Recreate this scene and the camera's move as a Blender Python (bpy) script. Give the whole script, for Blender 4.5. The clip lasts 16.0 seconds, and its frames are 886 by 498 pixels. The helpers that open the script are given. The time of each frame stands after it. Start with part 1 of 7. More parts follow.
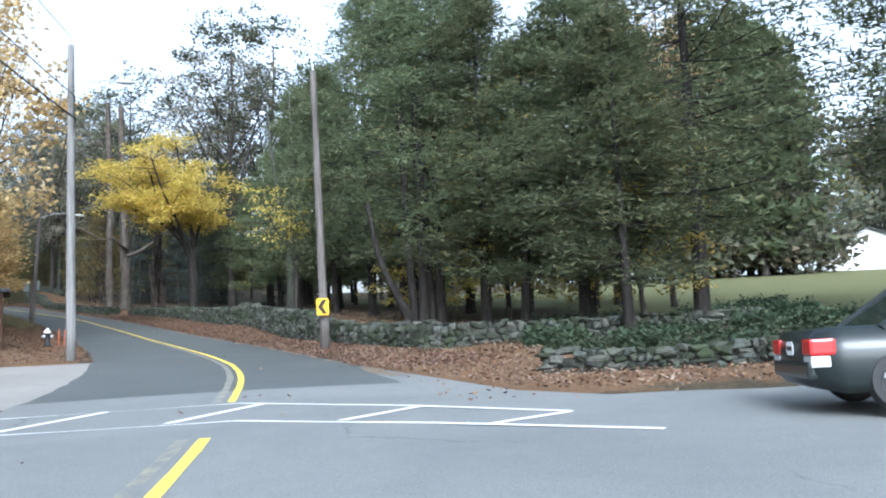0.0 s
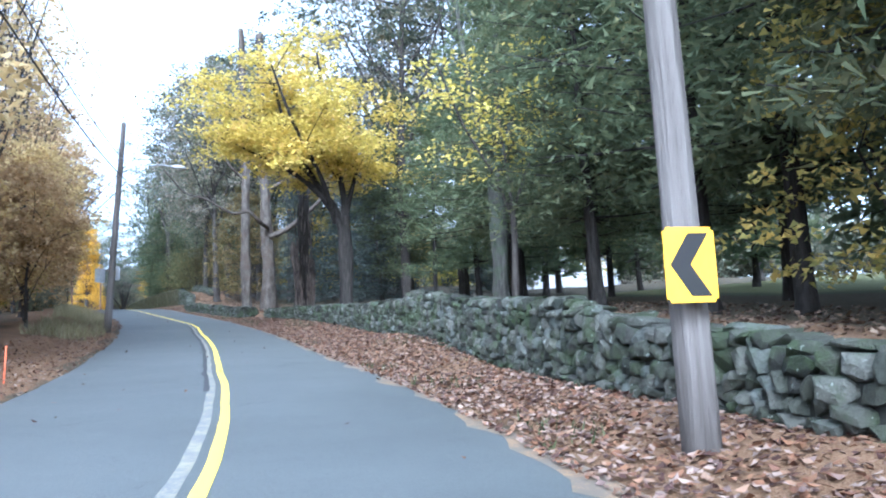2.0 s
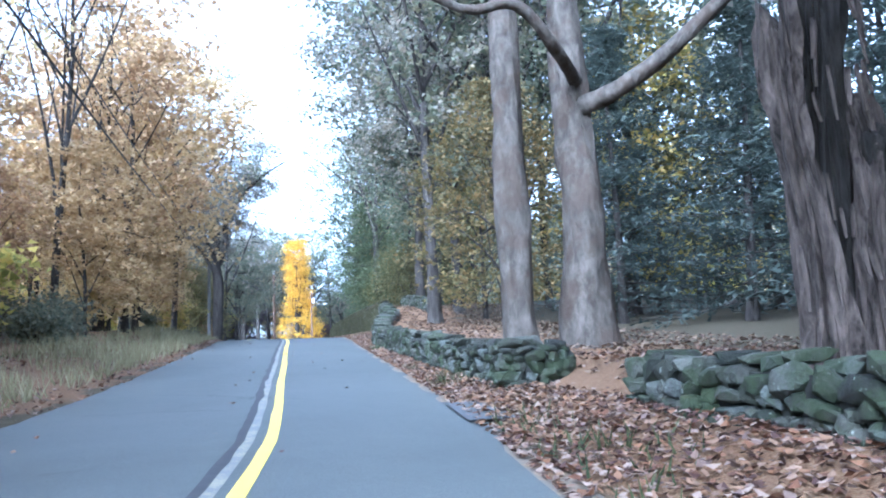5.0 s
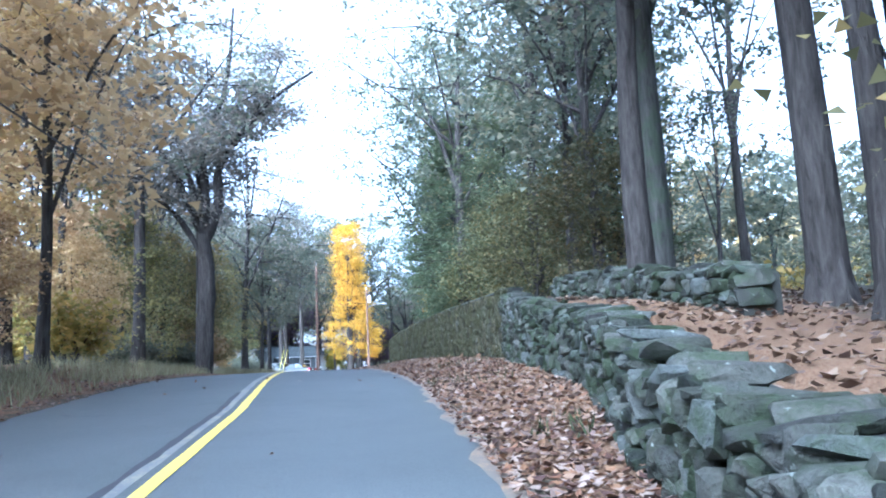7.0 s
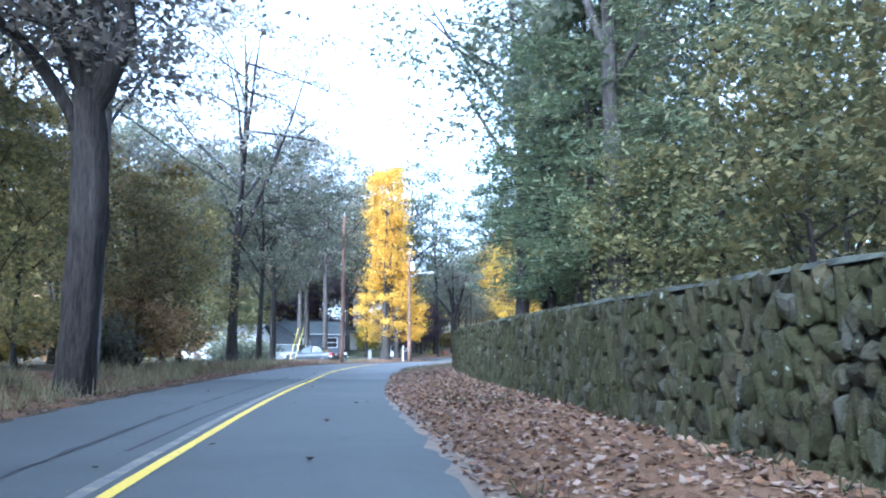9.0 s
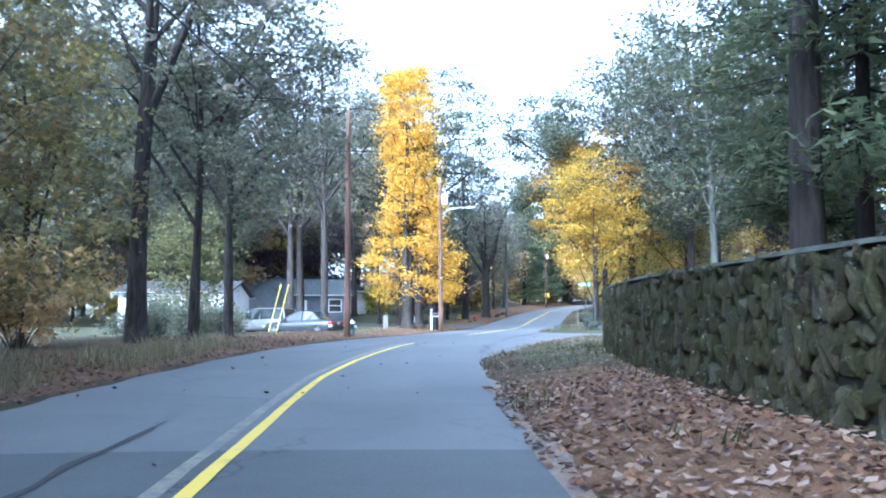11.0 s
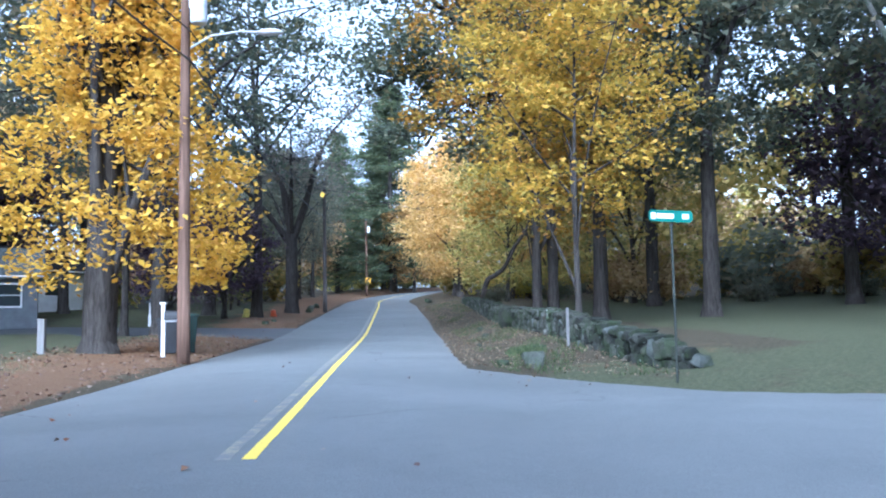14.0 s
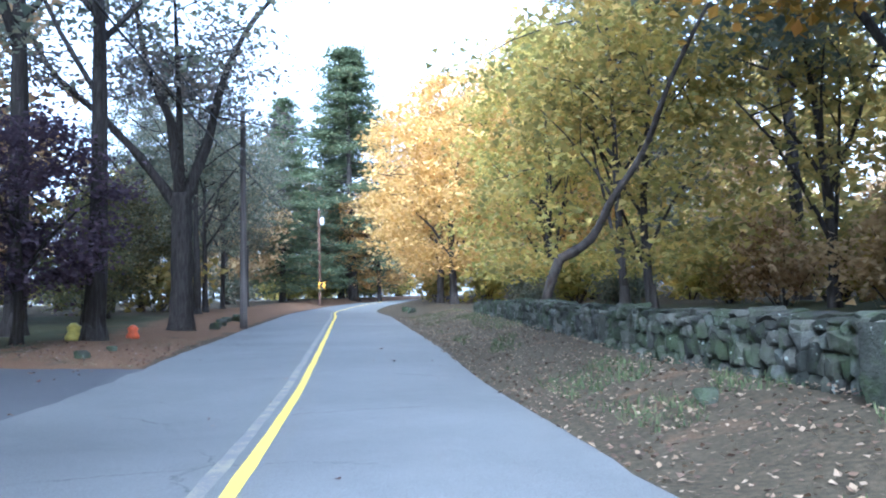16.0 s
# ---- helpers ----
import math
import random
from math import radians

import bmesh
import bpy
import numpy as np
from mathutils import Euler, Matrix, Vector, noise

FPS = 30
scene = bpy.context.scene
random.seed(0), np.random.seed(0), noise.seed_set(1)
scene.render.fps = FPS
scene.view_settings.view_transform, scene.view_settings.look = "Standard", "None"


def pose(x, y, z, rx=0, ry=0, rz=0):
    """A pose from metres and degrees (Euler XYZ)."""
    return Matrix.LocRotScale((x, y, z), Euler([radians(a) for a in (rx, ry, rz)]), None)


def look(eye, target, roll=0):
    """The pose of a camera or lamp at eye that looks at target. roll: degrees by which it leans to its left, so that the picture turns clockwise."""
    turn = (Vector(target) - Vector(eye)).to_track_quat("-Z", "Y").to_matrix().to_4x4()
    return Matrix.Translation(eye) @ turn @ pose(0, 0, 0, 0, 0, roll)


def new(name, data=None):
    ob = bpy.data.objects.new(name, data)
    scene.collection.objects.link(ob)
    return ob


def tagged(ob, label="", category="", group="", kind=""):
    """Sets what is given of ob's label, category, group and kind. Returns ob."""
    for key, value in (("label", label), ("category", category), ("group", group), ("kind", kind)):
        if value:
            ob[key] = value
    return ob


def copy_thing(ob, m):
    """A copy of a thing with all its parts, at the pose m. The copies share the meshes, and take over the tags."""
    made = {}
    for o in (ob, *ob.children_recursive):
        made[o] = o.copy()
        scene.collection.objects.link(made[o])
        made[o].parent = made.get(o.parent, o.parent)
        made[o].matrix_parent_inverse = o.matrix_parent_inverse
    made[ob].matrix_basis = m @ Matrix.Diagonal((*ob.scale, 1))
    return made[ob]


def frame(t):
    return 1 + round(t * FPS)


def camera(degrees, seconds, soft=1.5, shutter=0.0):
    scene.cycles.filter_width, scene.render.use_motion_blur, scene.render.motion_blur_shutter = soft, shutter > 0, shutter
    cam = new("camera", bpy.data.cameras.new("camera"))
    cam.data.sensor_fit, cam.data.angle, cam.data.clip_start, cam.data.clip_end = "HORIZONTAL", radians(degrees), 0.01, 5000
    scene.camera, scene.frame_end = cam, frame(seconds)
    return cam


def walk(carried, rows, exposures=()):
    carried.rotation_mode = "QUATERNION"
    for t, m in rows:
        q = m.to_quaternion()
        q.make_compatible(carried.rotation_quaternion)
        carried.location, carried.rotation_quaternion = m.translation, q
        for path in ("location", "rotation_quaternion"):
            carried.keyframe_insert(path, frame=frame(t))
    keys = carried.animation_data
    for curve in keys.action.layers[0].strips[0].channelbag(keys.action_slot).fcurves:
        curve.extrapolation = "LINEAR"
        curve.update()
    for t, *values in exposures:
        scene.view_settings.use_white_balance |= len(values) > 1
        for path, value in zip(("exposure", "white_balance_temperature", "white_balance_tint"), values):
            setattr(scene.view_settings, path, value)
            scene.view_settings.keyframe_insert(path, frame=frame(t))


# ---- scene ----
cam = camera(54.25, 16.0, 2.0)
# seconds, place, yaw, pitch, roll
ROWS = [
    (0.0, 0.000, -0.000, 1.350, -25.67, 6.86, 2.86),
    (0.5, 2.023, 5.969, 1.661, -22.45, 6.89, 2.86),
    (1.0, 3.743, 11.886, 1.982, -19.16, 6.33, 3.76),
    (1.5, 5.209, 17.804, 2.270, -16.05, 7.16, 2.83),
    (2.0, 6.197, 23.771, 2.516, -12.91, 7.67, 2.63),
    (2.5, 6.882, 29.819, 2.846, -9.95, 7.83, 2.49),
    (3.0, 7.253, 36.004, 3.247, -6.99, 8.10, 3.14),
    (3.5, 7.268, 42.356, 3.755, -4.33, 8.57, 2.08),
    (4.0, 6.984, 48.878, 4.312, -1.75, 8.77, 2.02),
    (4.5, 6.455, 55.552, 4.972, 0.42, 9.93, 1.48),
    (5.0, 5.690, 62.385, 5.672, 2.27, 9.60, 2.52),
    (5.2, 5.364, 65.086, 5.935, 2.90, 9.09, 2.43),
    (7.3, 0.103, 96.268, 9.172, 7.04, 9.94, 3.10),
    (7.5, -0.401, 98.821, 9.448, 7.45, 9.97, 3.30),
    (8.0, -1.758, 104.722, 10.040, 7.84, 9.88, 2.55),
    (8.5, -3.100, 110.573, 10.547, 8.12, 9.45, 1.81),
    (9.0, -4.503, 116.261, 10.939, 8.43, 8.31, 0.00),
    (9.5, -5.954, 121.976, 11.261, 9.21, 6.10, 0.42),
    (9.7, -6.584, 124.303, 11.347, 9.42, 5.88, -0.10),
    (11.8, -12.836, 149.586, 12.169, 7.16, 5.98, 1.86),
    (12.0, -13.241, 152.078, 12.272, 5.50, 6.84, 2.45),
    (12.5, -14.125, 158.206, 12.517, 1.93, 6.13, 1.82),
    (13.0, -14.711, 164.374, 12.773, -0.52, 6.21, 2.56),
    (13.5, -15.198, 170.613, 13.003, -2.78, 5.76, 1.08),
    (14.0, -15.344, 176.936, 13.131, -4.57, 4.96, 1.08),
    (14.5, -15.340, 183.249, 13.214, -5.34, 5.09, 2.20),
    (15.0, -15.351, 189.454, 13.353, -6.10, 5.25, 1.68),
    (15.5, -15.277, 195.899, 13.496, -6.74, 5.68, 1.38),
    (16.0, -15.149, 202.502, 13.624, -7.37, 5.71, 1.50),
]
walk(cam, [(t, pose(x, y, z, 90 + pitch, roll, yaw)) for t, x, y, z, yaw, pitch, roll in ROWS], [(0.0, 1.55, 5300, 7), (1.0, 1.93, 5000, 7), (2.0, 2.24, 4750, 9), (3.0, 2.42, 4450, 9), (3.6, 2.26, 4450, 9), (4.2, 2.16, 4400, 9), (4.6, 2.45, 4450, 9), (5.0, 2.76, 4430, 9), (7.5, 2.76, 4450, 9), (9.5, 2.74, 4450, 9), (12.0, 2.58, 4500, 9), (13.0, 2.28, 4400, 8), (14.0, 2.05, 4560, 10), (14.5, 2.1, 4580, 10), (15.0, 2.3, 4550, 10), (16.0, 2.52, 4550, 11)])

# the painted centre line: x, y and height of the road
ROAD = [
    (-19.74, -56.67, -3.02), (-16.68, -47.15, -2.51), (-13.62, -37.63, -2.01), (-10.56, -28.11, -1.51),
    (-7.50, -18.59, -1.01), (-4.44, -9.07, -0.50), (-1.36, 0.44, -0.00), (1.75, 9.94, 0.50),
    (4.27, 19.61, 0.99), (5.64, 29.49, 1.52), (6.03, 39.47, 2.22), (5.53, 49.45, 3.07),
    (4.75, 59.42, 4.04), (3.46, 69.33, 5.05), (1.65, 79.16, 6.07), (-0.38, 88.95, 7.09),
    (-2.46, 98.73, 8.10), (-4.75, 108.46, 8.99), (-7.16, 118.17, 9.66), (-9.48, 127.89, 10.11),
    (-11.79, 137.62, 10.44), (-13.77, 147.42, 10.78), (-15.47, 157.27, 11.14), (-16.47, 167.20, 11.50),
    (-16.67, 177.20, 11.76), (-16.46, 187.19, 11.96), (-16.26, 198.19, 12.20), (-15.88, 215.18, 12.65),
    (-15.52, 229.18, 13.47), (-15.04, 251.17, 14.69), (-14.35, 278.16, 15.99), (-9.28, 306.61, 17.72),
    (0.62, 332.69, 19.22), (15.26, 363.37, 20.72),
]

# ---------------------------------------------------------------- world, sun
SUN_ELEV, SUN_TURN = radians(32), radians(200)
world = bpy.data.worlds.new("overcast_sky")
scene.world = world
world.use_nodes = True
wn, wl = world.node_tree.nodes, world.node_tree.links
sky = wn.new("ShaderNodeTexSky")
sky.sky_type, sky.sun_disc = "NISHITA", False
sky.sun_elevation, sky.sun_rotation = SUN_ELEV, SUN_TURN
sky.air_density, sky.dust_density, sky.ozone_density = 1.0, 4.0, 1.0
veil = wn.new("ShaderNodeHueSaturation")
veil.inputs["Saturation"].default_value = 0.35
veil.inputs["Value"].default_value = 1.0
wl.new(sky.outputs["Color"], veil.inputs["Color"])
wl.new(veil.outputs["Color"], wn["Background"].inputs["Color"])
wn["Background"].inputs["Strength"].default_value = 0.15

sun_data = bpy.data.lights.new("sun", "SUN")
sun_data.energy, sun_data.angle, sun_data.color = 0.95, radians(25), (1.0, 0.96, 0.9)
sun = new("sun", sun_data)
sun.matrix_world = look((0, 0, 60), Vector((0, 0, 60)) - Vector((math.sin(SUN_TURN) * math.cos(SUN_ELEV), math.cos(SUN_TURN) * math.cos(SUN_ELEV), math.sin(SUN_ELEV))))

# ---------------------------------------------------------------- material helpers


def mat(name):
    m = bpy.data.materials.new(name)
    m.use_nodes = True
    return m, m.node_tree.nodes, m.node_tree.links, m.node_tree.nodes["Principled BSDF"]


def ramp(n, stops):
    r = n.new("ShaderNodeValToRGB")
    e = r.color_ramp.elements
    while len(e) < len(stops):
        e.new(0.5)
    for i, (p, c) in enumerate(stops):
        e[i].position, e[i].color = p, (*c, 1) if len(c) == 3 else c
    return r


def noise_tex(n, l, coord, scale, detail=4, rough=0.55, dist=0.0):
    t = n.new("ShaderNodeTexNoise")
    t.inputs["Scale"].default_value, t.inputs["Detail"].default_value = scale, detail
    t.inputs["Roughness"].default_value, t.inputs["Distortion"].default_value = rough, dist
    l.new(coord, t.inputs["Vector"])
    return t


def mix(n, l, a, b, fac, blend="MIX"):
    m = n.new("ShaderNodeMix")
    m.data_type, m.blend_type = "RGBA", blend
    for sock, v in ((m.inputs[6], a), (m.inputs[7], b), (m.inputs[0], fac)):
        if isinstance(v, bpy.types.NodeSocket):
            l.new(v, sock)
        elif isinstance(v, (tuple, list)):
            sock.default_value = (*v, 1) if len(v) == 3 else v
        else:
            sock.default_value = v
    return m.outputs[2]


def math_node(n, l, op, a, b=0.0, clamp=False):
    m = n.new("ShaderNodeMath")
    m.operation, m.use_clamp = op, clamp
    for sock, v in ((m.inputs[0], a), (m.inputs[1], b)):
        if isinstance(v, bpy.types.NodeSocket):
            l.new(v, sock)
        else:
            sock.default_value = v
    return m.outputs[0]


def bump(n, l, height, strength, distance, bsdf):
    b = n.new("ShaderNodeBump")
    b.inputs["Strength"].default_value, b.inputs["Distance"].default_value = strength, distance
    l.new(height, b.inputs["Height"])
    l.new(b.outputs["Normal"], bsdf.inputs["Normal"])


def coords(n, kind="Object"):
    return n.new("ShaderNodeTexCoord").outputs[kind]


def plain(name, color, rough=0.6, metal=0.0, vary=0.12, scale=6.0, bumpy=0.0):
    """Paint, plastic or metal with slight dirt."""
    m, n, l, p = mat(name)
    c = coords(n)
    t = noise_tex(n, l, c, scale, 5)
    t2 = noise_tex(n, l, c, scale * 9, 3)
    lo = tuple(v * (1 - 2.2 * vary) for v in color)
    hi = tuple(min(1, v * (1 + vary)) for v in color)
    r = ramp(n, [(0.3, lo), (0.65, hi)])
    l.new(t.outputs["Fac"], r.inputs["Fac"])
    col = mix(n, l, r.outputs["Color"], lo, math_node(n, l, "MULTIPLY", t2.outputs["Fac"], vary))
    l.new(col, p.inputs["Base Color"])
    p.inputs["Roughness"].default_value, p.inputs["Metallic"].default_value = rough, metal
    if bumpy:
        bump(n, l, t2.outputs["Fac"], bumpy, 0.01, p)
    return m


def asphalt_mat(name, dark, light, patch):
    m, n, l, p = mat(name)
    c = coords(n)
    big = noise_tex(n, l, c, 0.22, 5, 0.6, 0.6)
    mid = noise_tex(n, l, c, 2.3, 4, 0.6)
    fine = noise_tex(n, l, c, 75.0, 2, 0.7)
    r = ramp(n, [(0.3, dark), (0.7, light)])
    l.new(big.outputs["Fac"], r.inputs["Fac"])
    col = mix(n, l, r.outputs["Color"], patch, math_node(n, l, "MULTIPLY", mid.outputs["Fac"], 0.35))
    sp = ramp(n, [(0.38, (0.55, 0.55, 0.55)), (0.62, (1.35, 1.35, 1.35))])
    l.new(fine.outputs["Fac"], sp.inputs["Fac"])
    col = mix(n, l, col, sp.outputs["Color"], 0.6, "MULTIPLY")
    # wandering hairline cracks
    v = n.new("ShaderNodeTexVoronoi")
    v.feature = "DISTANCE_TO_EDGE"
    v.inputs["Scale"].default_value = 0.19
    wob = noise_tex(n, l, c, 0.9, 6, 0.7)
    add = n.new("ShaderNodeVectorMath")
    add.operation = "ADD"
    l.new(c, add.inputs[0])
    l.new(wob.outputs["Color"], add.inputs[1])
    l.new(add.outputs[0], v.inputs["Vector"])
    cr = ramp(n, [(0.0, (1, 1, 1)), (0.0045, (0, 0, 0))])
    l.new(v.outputs["Distance"], cr.inputs["Fac"])
    gate = ramp(n, [(0.5, (0, 0, 0)), (0.62, (1, 1, 1))])
    l.new(noise_tex(n, l, c, 0.35, 3).outputs["Fac"], gate.inputs["Fac"])
    fac = math_node(n, l, "MULTIPLY", cr.outputs["Color"], gate.outputs["Color"])
    col = mix(n, l, col, (0.02, 0.02, 0.022), math_node(n, l, "MULTIPLY", fac, 0.8))
    l.new(col, p.inputs["Base Color"])
    p.inputs["Roughness"].default_value = 0.72
    p.inputs["Specular IOR Level"].default_value = 0.4
    bump(n, l, fine.outputs["Fac"], 0.35, 0.006, p)
    return m


def paint_mat(name, color, worn, amount):
    """Road paint, worn through to the asphalt in flecks."""
    m, n, l, p = mat(name)
    c = coords(n)
    a = noise_tex(n, l, c, 3.0, 6, 0.7)
    b = noise_tex(n, l, c, 38.0, 3, 0.7)
    f = math_node(n, l, "ADD", math_node(n, l, "MULTIPLY", a.outputs["Fac"], 0.6), math_node(n, l, "MULTIPLY", b.outputs["Fac"], 0.4))
    r = ramp(n, [(amount, worn), (amount + 0.1, color)])
    l.new(f, r.inputs["Fac"])
    l.new(r.outputs["Color"], p.inputs["Base Color"])
    p.inputs["Roughness"].default_value = 0.6
    return m


def leaf_mat(name, cols, trans=0.35, clump=0.5):
    """Foliage: colour differs leaf by leaf and limb by limb; light shines through."""
    m, n, l, p = mat(name)
    g = n.new("ShaderNodeNewGeometry")
    c = coords(n)
    t = noise_tex(n, l, c, 0.55, 3)
    f = math_node(n, l, "ADD", math_node(n, l, "MULTIPLY", g.outputs["Random Per Island"], 1 - clump), math_node(n, l, "MULTIPLY", t.outputs["Fac"], clump))
    r = ramp(n, [(0.18 + 0.64 * i / (len(cols) - 1), k) for i, k in enumerate(cols)])
    l.new(f, r.inputs["Fac"])
    info = n.new("ShaderNodeObjectInfo")
    hs = n.new("ShaderNodeHueSaturation")
    l.new(r.outputs["Color"], hs.inputs["Color"])
    l.new(math_node(n, l, "ADD", math_node(n, l, "MULTIPLY", info.outputs["Random"], 0.5), 0.75), hs.inputs["Value"])
    l.new(math_node(n, l, "ADD", math_node(n, l, "MULTIPLY", info.outputs["Random"], 0.03), 0.485), hs.inputs["Hue"])
    l.new(hs.outputs["Color"], p.inputs["Base Color"])
    p.inputs["Roughness"].default_value = 0.65
    p.inputs["Specular IOR Level"].default_value = 0.25
    tr = n.new("ShaderNodeBsdfTranslucent")
    l.new(hs.outputs["Color"], tr.inputs["Color"])
    ms = n.new("ShaderNodeMixShader")
    ms.inputs[0].default_value = trans
    l.new(p.outputs[0], ms.inputs[1])
    l.new(tr.outputs[0], ms.inputs[2])
    l.new(ms.outputs[0], n["Material Output"].inputs["Surface"])
    return m


def bark_mat(name, dark, light, moss=None, stretch=0.16, scale=12.0, blotch=0.35, patch=0.48):
    m, n, l, p = mat(name)
    mp = n.new("ShaderNodeMapping")
    mp.inputs["Scale"].default_value = (1, 1, stretch)
    l.new(coords(n), mp.inputs["Vector"])
    a = noise_tex(n, l, mp.outputs[0], scale, 6, 0.65, 0.4)
    b = noise_tex(n, l, coords(n), 0.9, 4, 0.6)
    r = ramp(n, [(0.32, dark), (0.66, light)])
    l.new(a.outputs["Fac"], r.inputs["Fac"])
    col = mix(n, l, r.outputs["Color"], tuple(v * 0.55 for v in dark), math_node(n, l, "MULTIPLY", b.outputs["Fac"], blotch))
    if moss:
        g = ramp(n, [(patch, (0, 0, 0)), (patch + 0.1, (1, 1, 1))])
        l.new(noise_tex(n, l, mp.outputs[0] if patch > 0.5 else coords(n), 1.7 if patch < 0.5 else 3.2, 5, 0.65).outputs["Fac"], g.inputs["Fac"])
        col = mix(n, l, col, moss, math_node(n, l, "MULTIPLY", g.outputs["Color"], 0.6 if patch < 0.5 else 0.9))
    l.new(col, p.inputs["Base Color"])
    p.inputs["Roughness"].default_value = 0.95
    p.inputs["Specular IOR Level"].default_value = 0.12
    bump(n, l, a.outputs["Fac"], 1.0, 0.08, p)
    return m


def stone_mat(name, tones, moss, moss_amount):
    m, n, l, p = mat(name)
    info = n.new("ShaderNodeObjectInfo")
    g = n.new("ShaderNodeNewGeometry")
    c = coords(n, "Object")
    pos = g.outputs["Position"]
    rnd = math_node(n, l, "FRACT", math_node(n, l, "ADD", info.outputs["Random"], g.outputs["Random Per Island"]))
    r = ramp(n, [((i + 0.5) / len(tones), k) for i, k in enumerate(tones)])
    l.new(rnd, r.inputs["Fac"])
    a = noise_tex(n, l, pos, 5.0, 6, 0.7)
    b = noise_tex(n, l, pos, 34.0, 4, 0.7)
    sh = ramp(n, [(0.32, (0.3, 0.3, 0.3)), (0.68, (1.45, 1.45, 1.45))])
    l.new(math_node(n, l, "ADD", math_node(n, l, "MULTIPLY", a.outputs["Fac"], 0.6), math_node(n, l, "MULTIPLY", b.outputs["Fac"], 0.4)), sh.inputs["Fac"])
    col = mix(n, l, r.outputs["Color"], sh.outputs["Color"], 0.8, "MULTIPLY")
    mo = ramp(n, [(moss_amount, (0, 0, 0)), (moss_amount + 0.13, (1, 1, 1))])
    l.new(noise_tex(n, l, pos, 1.6, 6, 0.7).outputs["Fac"], mo.inputs["Fac"])
    col = mix(n, l, col, moss, math_node(n, l, "MULTIPLY", mo.outputs["Color"], 0.75))
    li = ramp(n, [(0.66, (0, 0, 0)), (0.72, (1, 1, 1))])
    l.new(noise_tex(n, l, pos, 9.0, 3, 0.6).outputs["Fac"], li.inputs["Fac"])
    col = mix(n, l, col, (0.36, 0.40, 0.36), math_node(n, l, "MULTIPLY", li.outputs["Color"], 0.6))
    l.new(col, p.inputs["Base Color"])
    p.inputs["Roughness"].default_value = 0.92
    p.inputs["Specular IOR Level"].default_value = 0.2
    bump(n, l, math_node(n, l, "ADD", b.outputs["Fac"], math_node(n, l, "MULTIPLY", a.outputs["Fac"], 1.5)), 0.9, 0.04, p)
    return m


ASPHALT = asphalt_mat("asphalt", (0.061, 0.069, 0.066), (0.094, 0.104, 0.1), (0.124, 0.133, 0.128))
ASPHALT_PALE = asphalt_mat("pale_old_asphalt", (0.105, 0.113, 0.112), (0.16, 0.169, 0.166), (0.208, 0.213, 0.208))
ASPHALT_DARK = asphalt_mat("driveway_asphalt", (0.05, 0.055, 0.06), (0.08, 0.085, 0.09), (0.1, 0.1, 0.105))
APRON = asphalt_mat("sandy_apron", (0.2, 0.19, 0.17), (0.3, 0.28, 0.26), (0.33, 0.31, 0.28))
GRAVELLY = asphalt_mat("gravelly_asphalt", (0.13, 0.138, 0.138), (0.2, 0.206, 0.2), (0.25, 0.25, 0.235))
TAR = plain("sealed_seam", (0.03, 0.032, 0.035), 0.75)
YELLOW_PAINT = paint_mat("yellow_road_paint", (0.78, 0.58, 0.07), (0.3, 0.26, 0.12), 0.34)
OLD_YELLOW = paint_mat("worn_yellow_paint", (0.27, 0.25, 0.17), (0.14, 0.145, 0.145), 0.47)
WHITE_PAINT = paint_mat("white_road_paint", (0.8, 0.8, 0.8), (0.4, 0.4, 0.4), 0.33)
STONE = stone_mat("lichened_fieldstone", [(0.024, 0.027, 0.022), (0.06, 0.064, 0.05), (0.038, 0.041, 0.03), (0.13, 0.132, 0.112), (0.033, 0.034, 0.03), (0.085, 0.087, 0.072), (0.1, 0.11, 0.1)], (0.036, 0.052, 0.022), 0.47)
STONE_MORTARED = stone_mat("mossy_set_stone", [(0.026, 0.0245, 0.013), (0.056, 0.051, 0.027), (0.09, 0.08, 0.043), (0.036, 0.034, 0.021), (0.065, 0.058, 0.032), (0.085, 0.085, 0.064)], (0.04, 0.041, 0.014), 0.42)
# dry-wall backing: the shade of the gaps is put into its near-black colour
GAP_SHADE_CORE = plain("gap_shade_core", (0.026, 0.027, 0.021), 0.95, 0, 0.3, 3, 0.5)
# mossy mortar, its colour darkened further to carry the shadow in the joints
MORTAR_SHADED = plain("mossy_mortar_shaded", (0.016, 0.017, 0.011), 0.95, 0, 0.3, 2.5, 0.6)
COPING = plain("weathered_coping", (0.06, 0.066, 0.045), 0.95, 0, 0.45, 3, 0.9)

# ---------------------------------------------------------------- the road's line and the lie of the land


def spline(knots, n=10):
    k = np.array(knots)
    out = []
    for i in range(len(k) - 1):
        p0, p1, p2, p3 = k[max(i - 1, 0)], k[i], k[i + 1], k[min(i + 2, len(k) - 1)]
        for j in range(n):
            t = j / n
            out.append(0.5 * (2 * p1 + (p2 - p0) * t + (2 * p0 - 5 * p1 + 4 * p2 - p3) * t * t + (3 * p1 - p0 - 3 * p2 + p3) * t ** 3))
    out.append(k[-1])
    return np.array(out)


LINE = spline(ROAD)
ARC = np.concatenate([[0], np.cumsum(np.linalg.norm(np.diff(LINE[:, :2], axis=0), axis=1))]) - 60
TAN = np.gradient(LINE[:, :2], axis=0)
TAN /= np.linalg.norm(TAN, axis=1)[:, None]


def tab(s, rows):
    return np.interp(s, [r[0] for r in rows], [r[1] for r in rows])


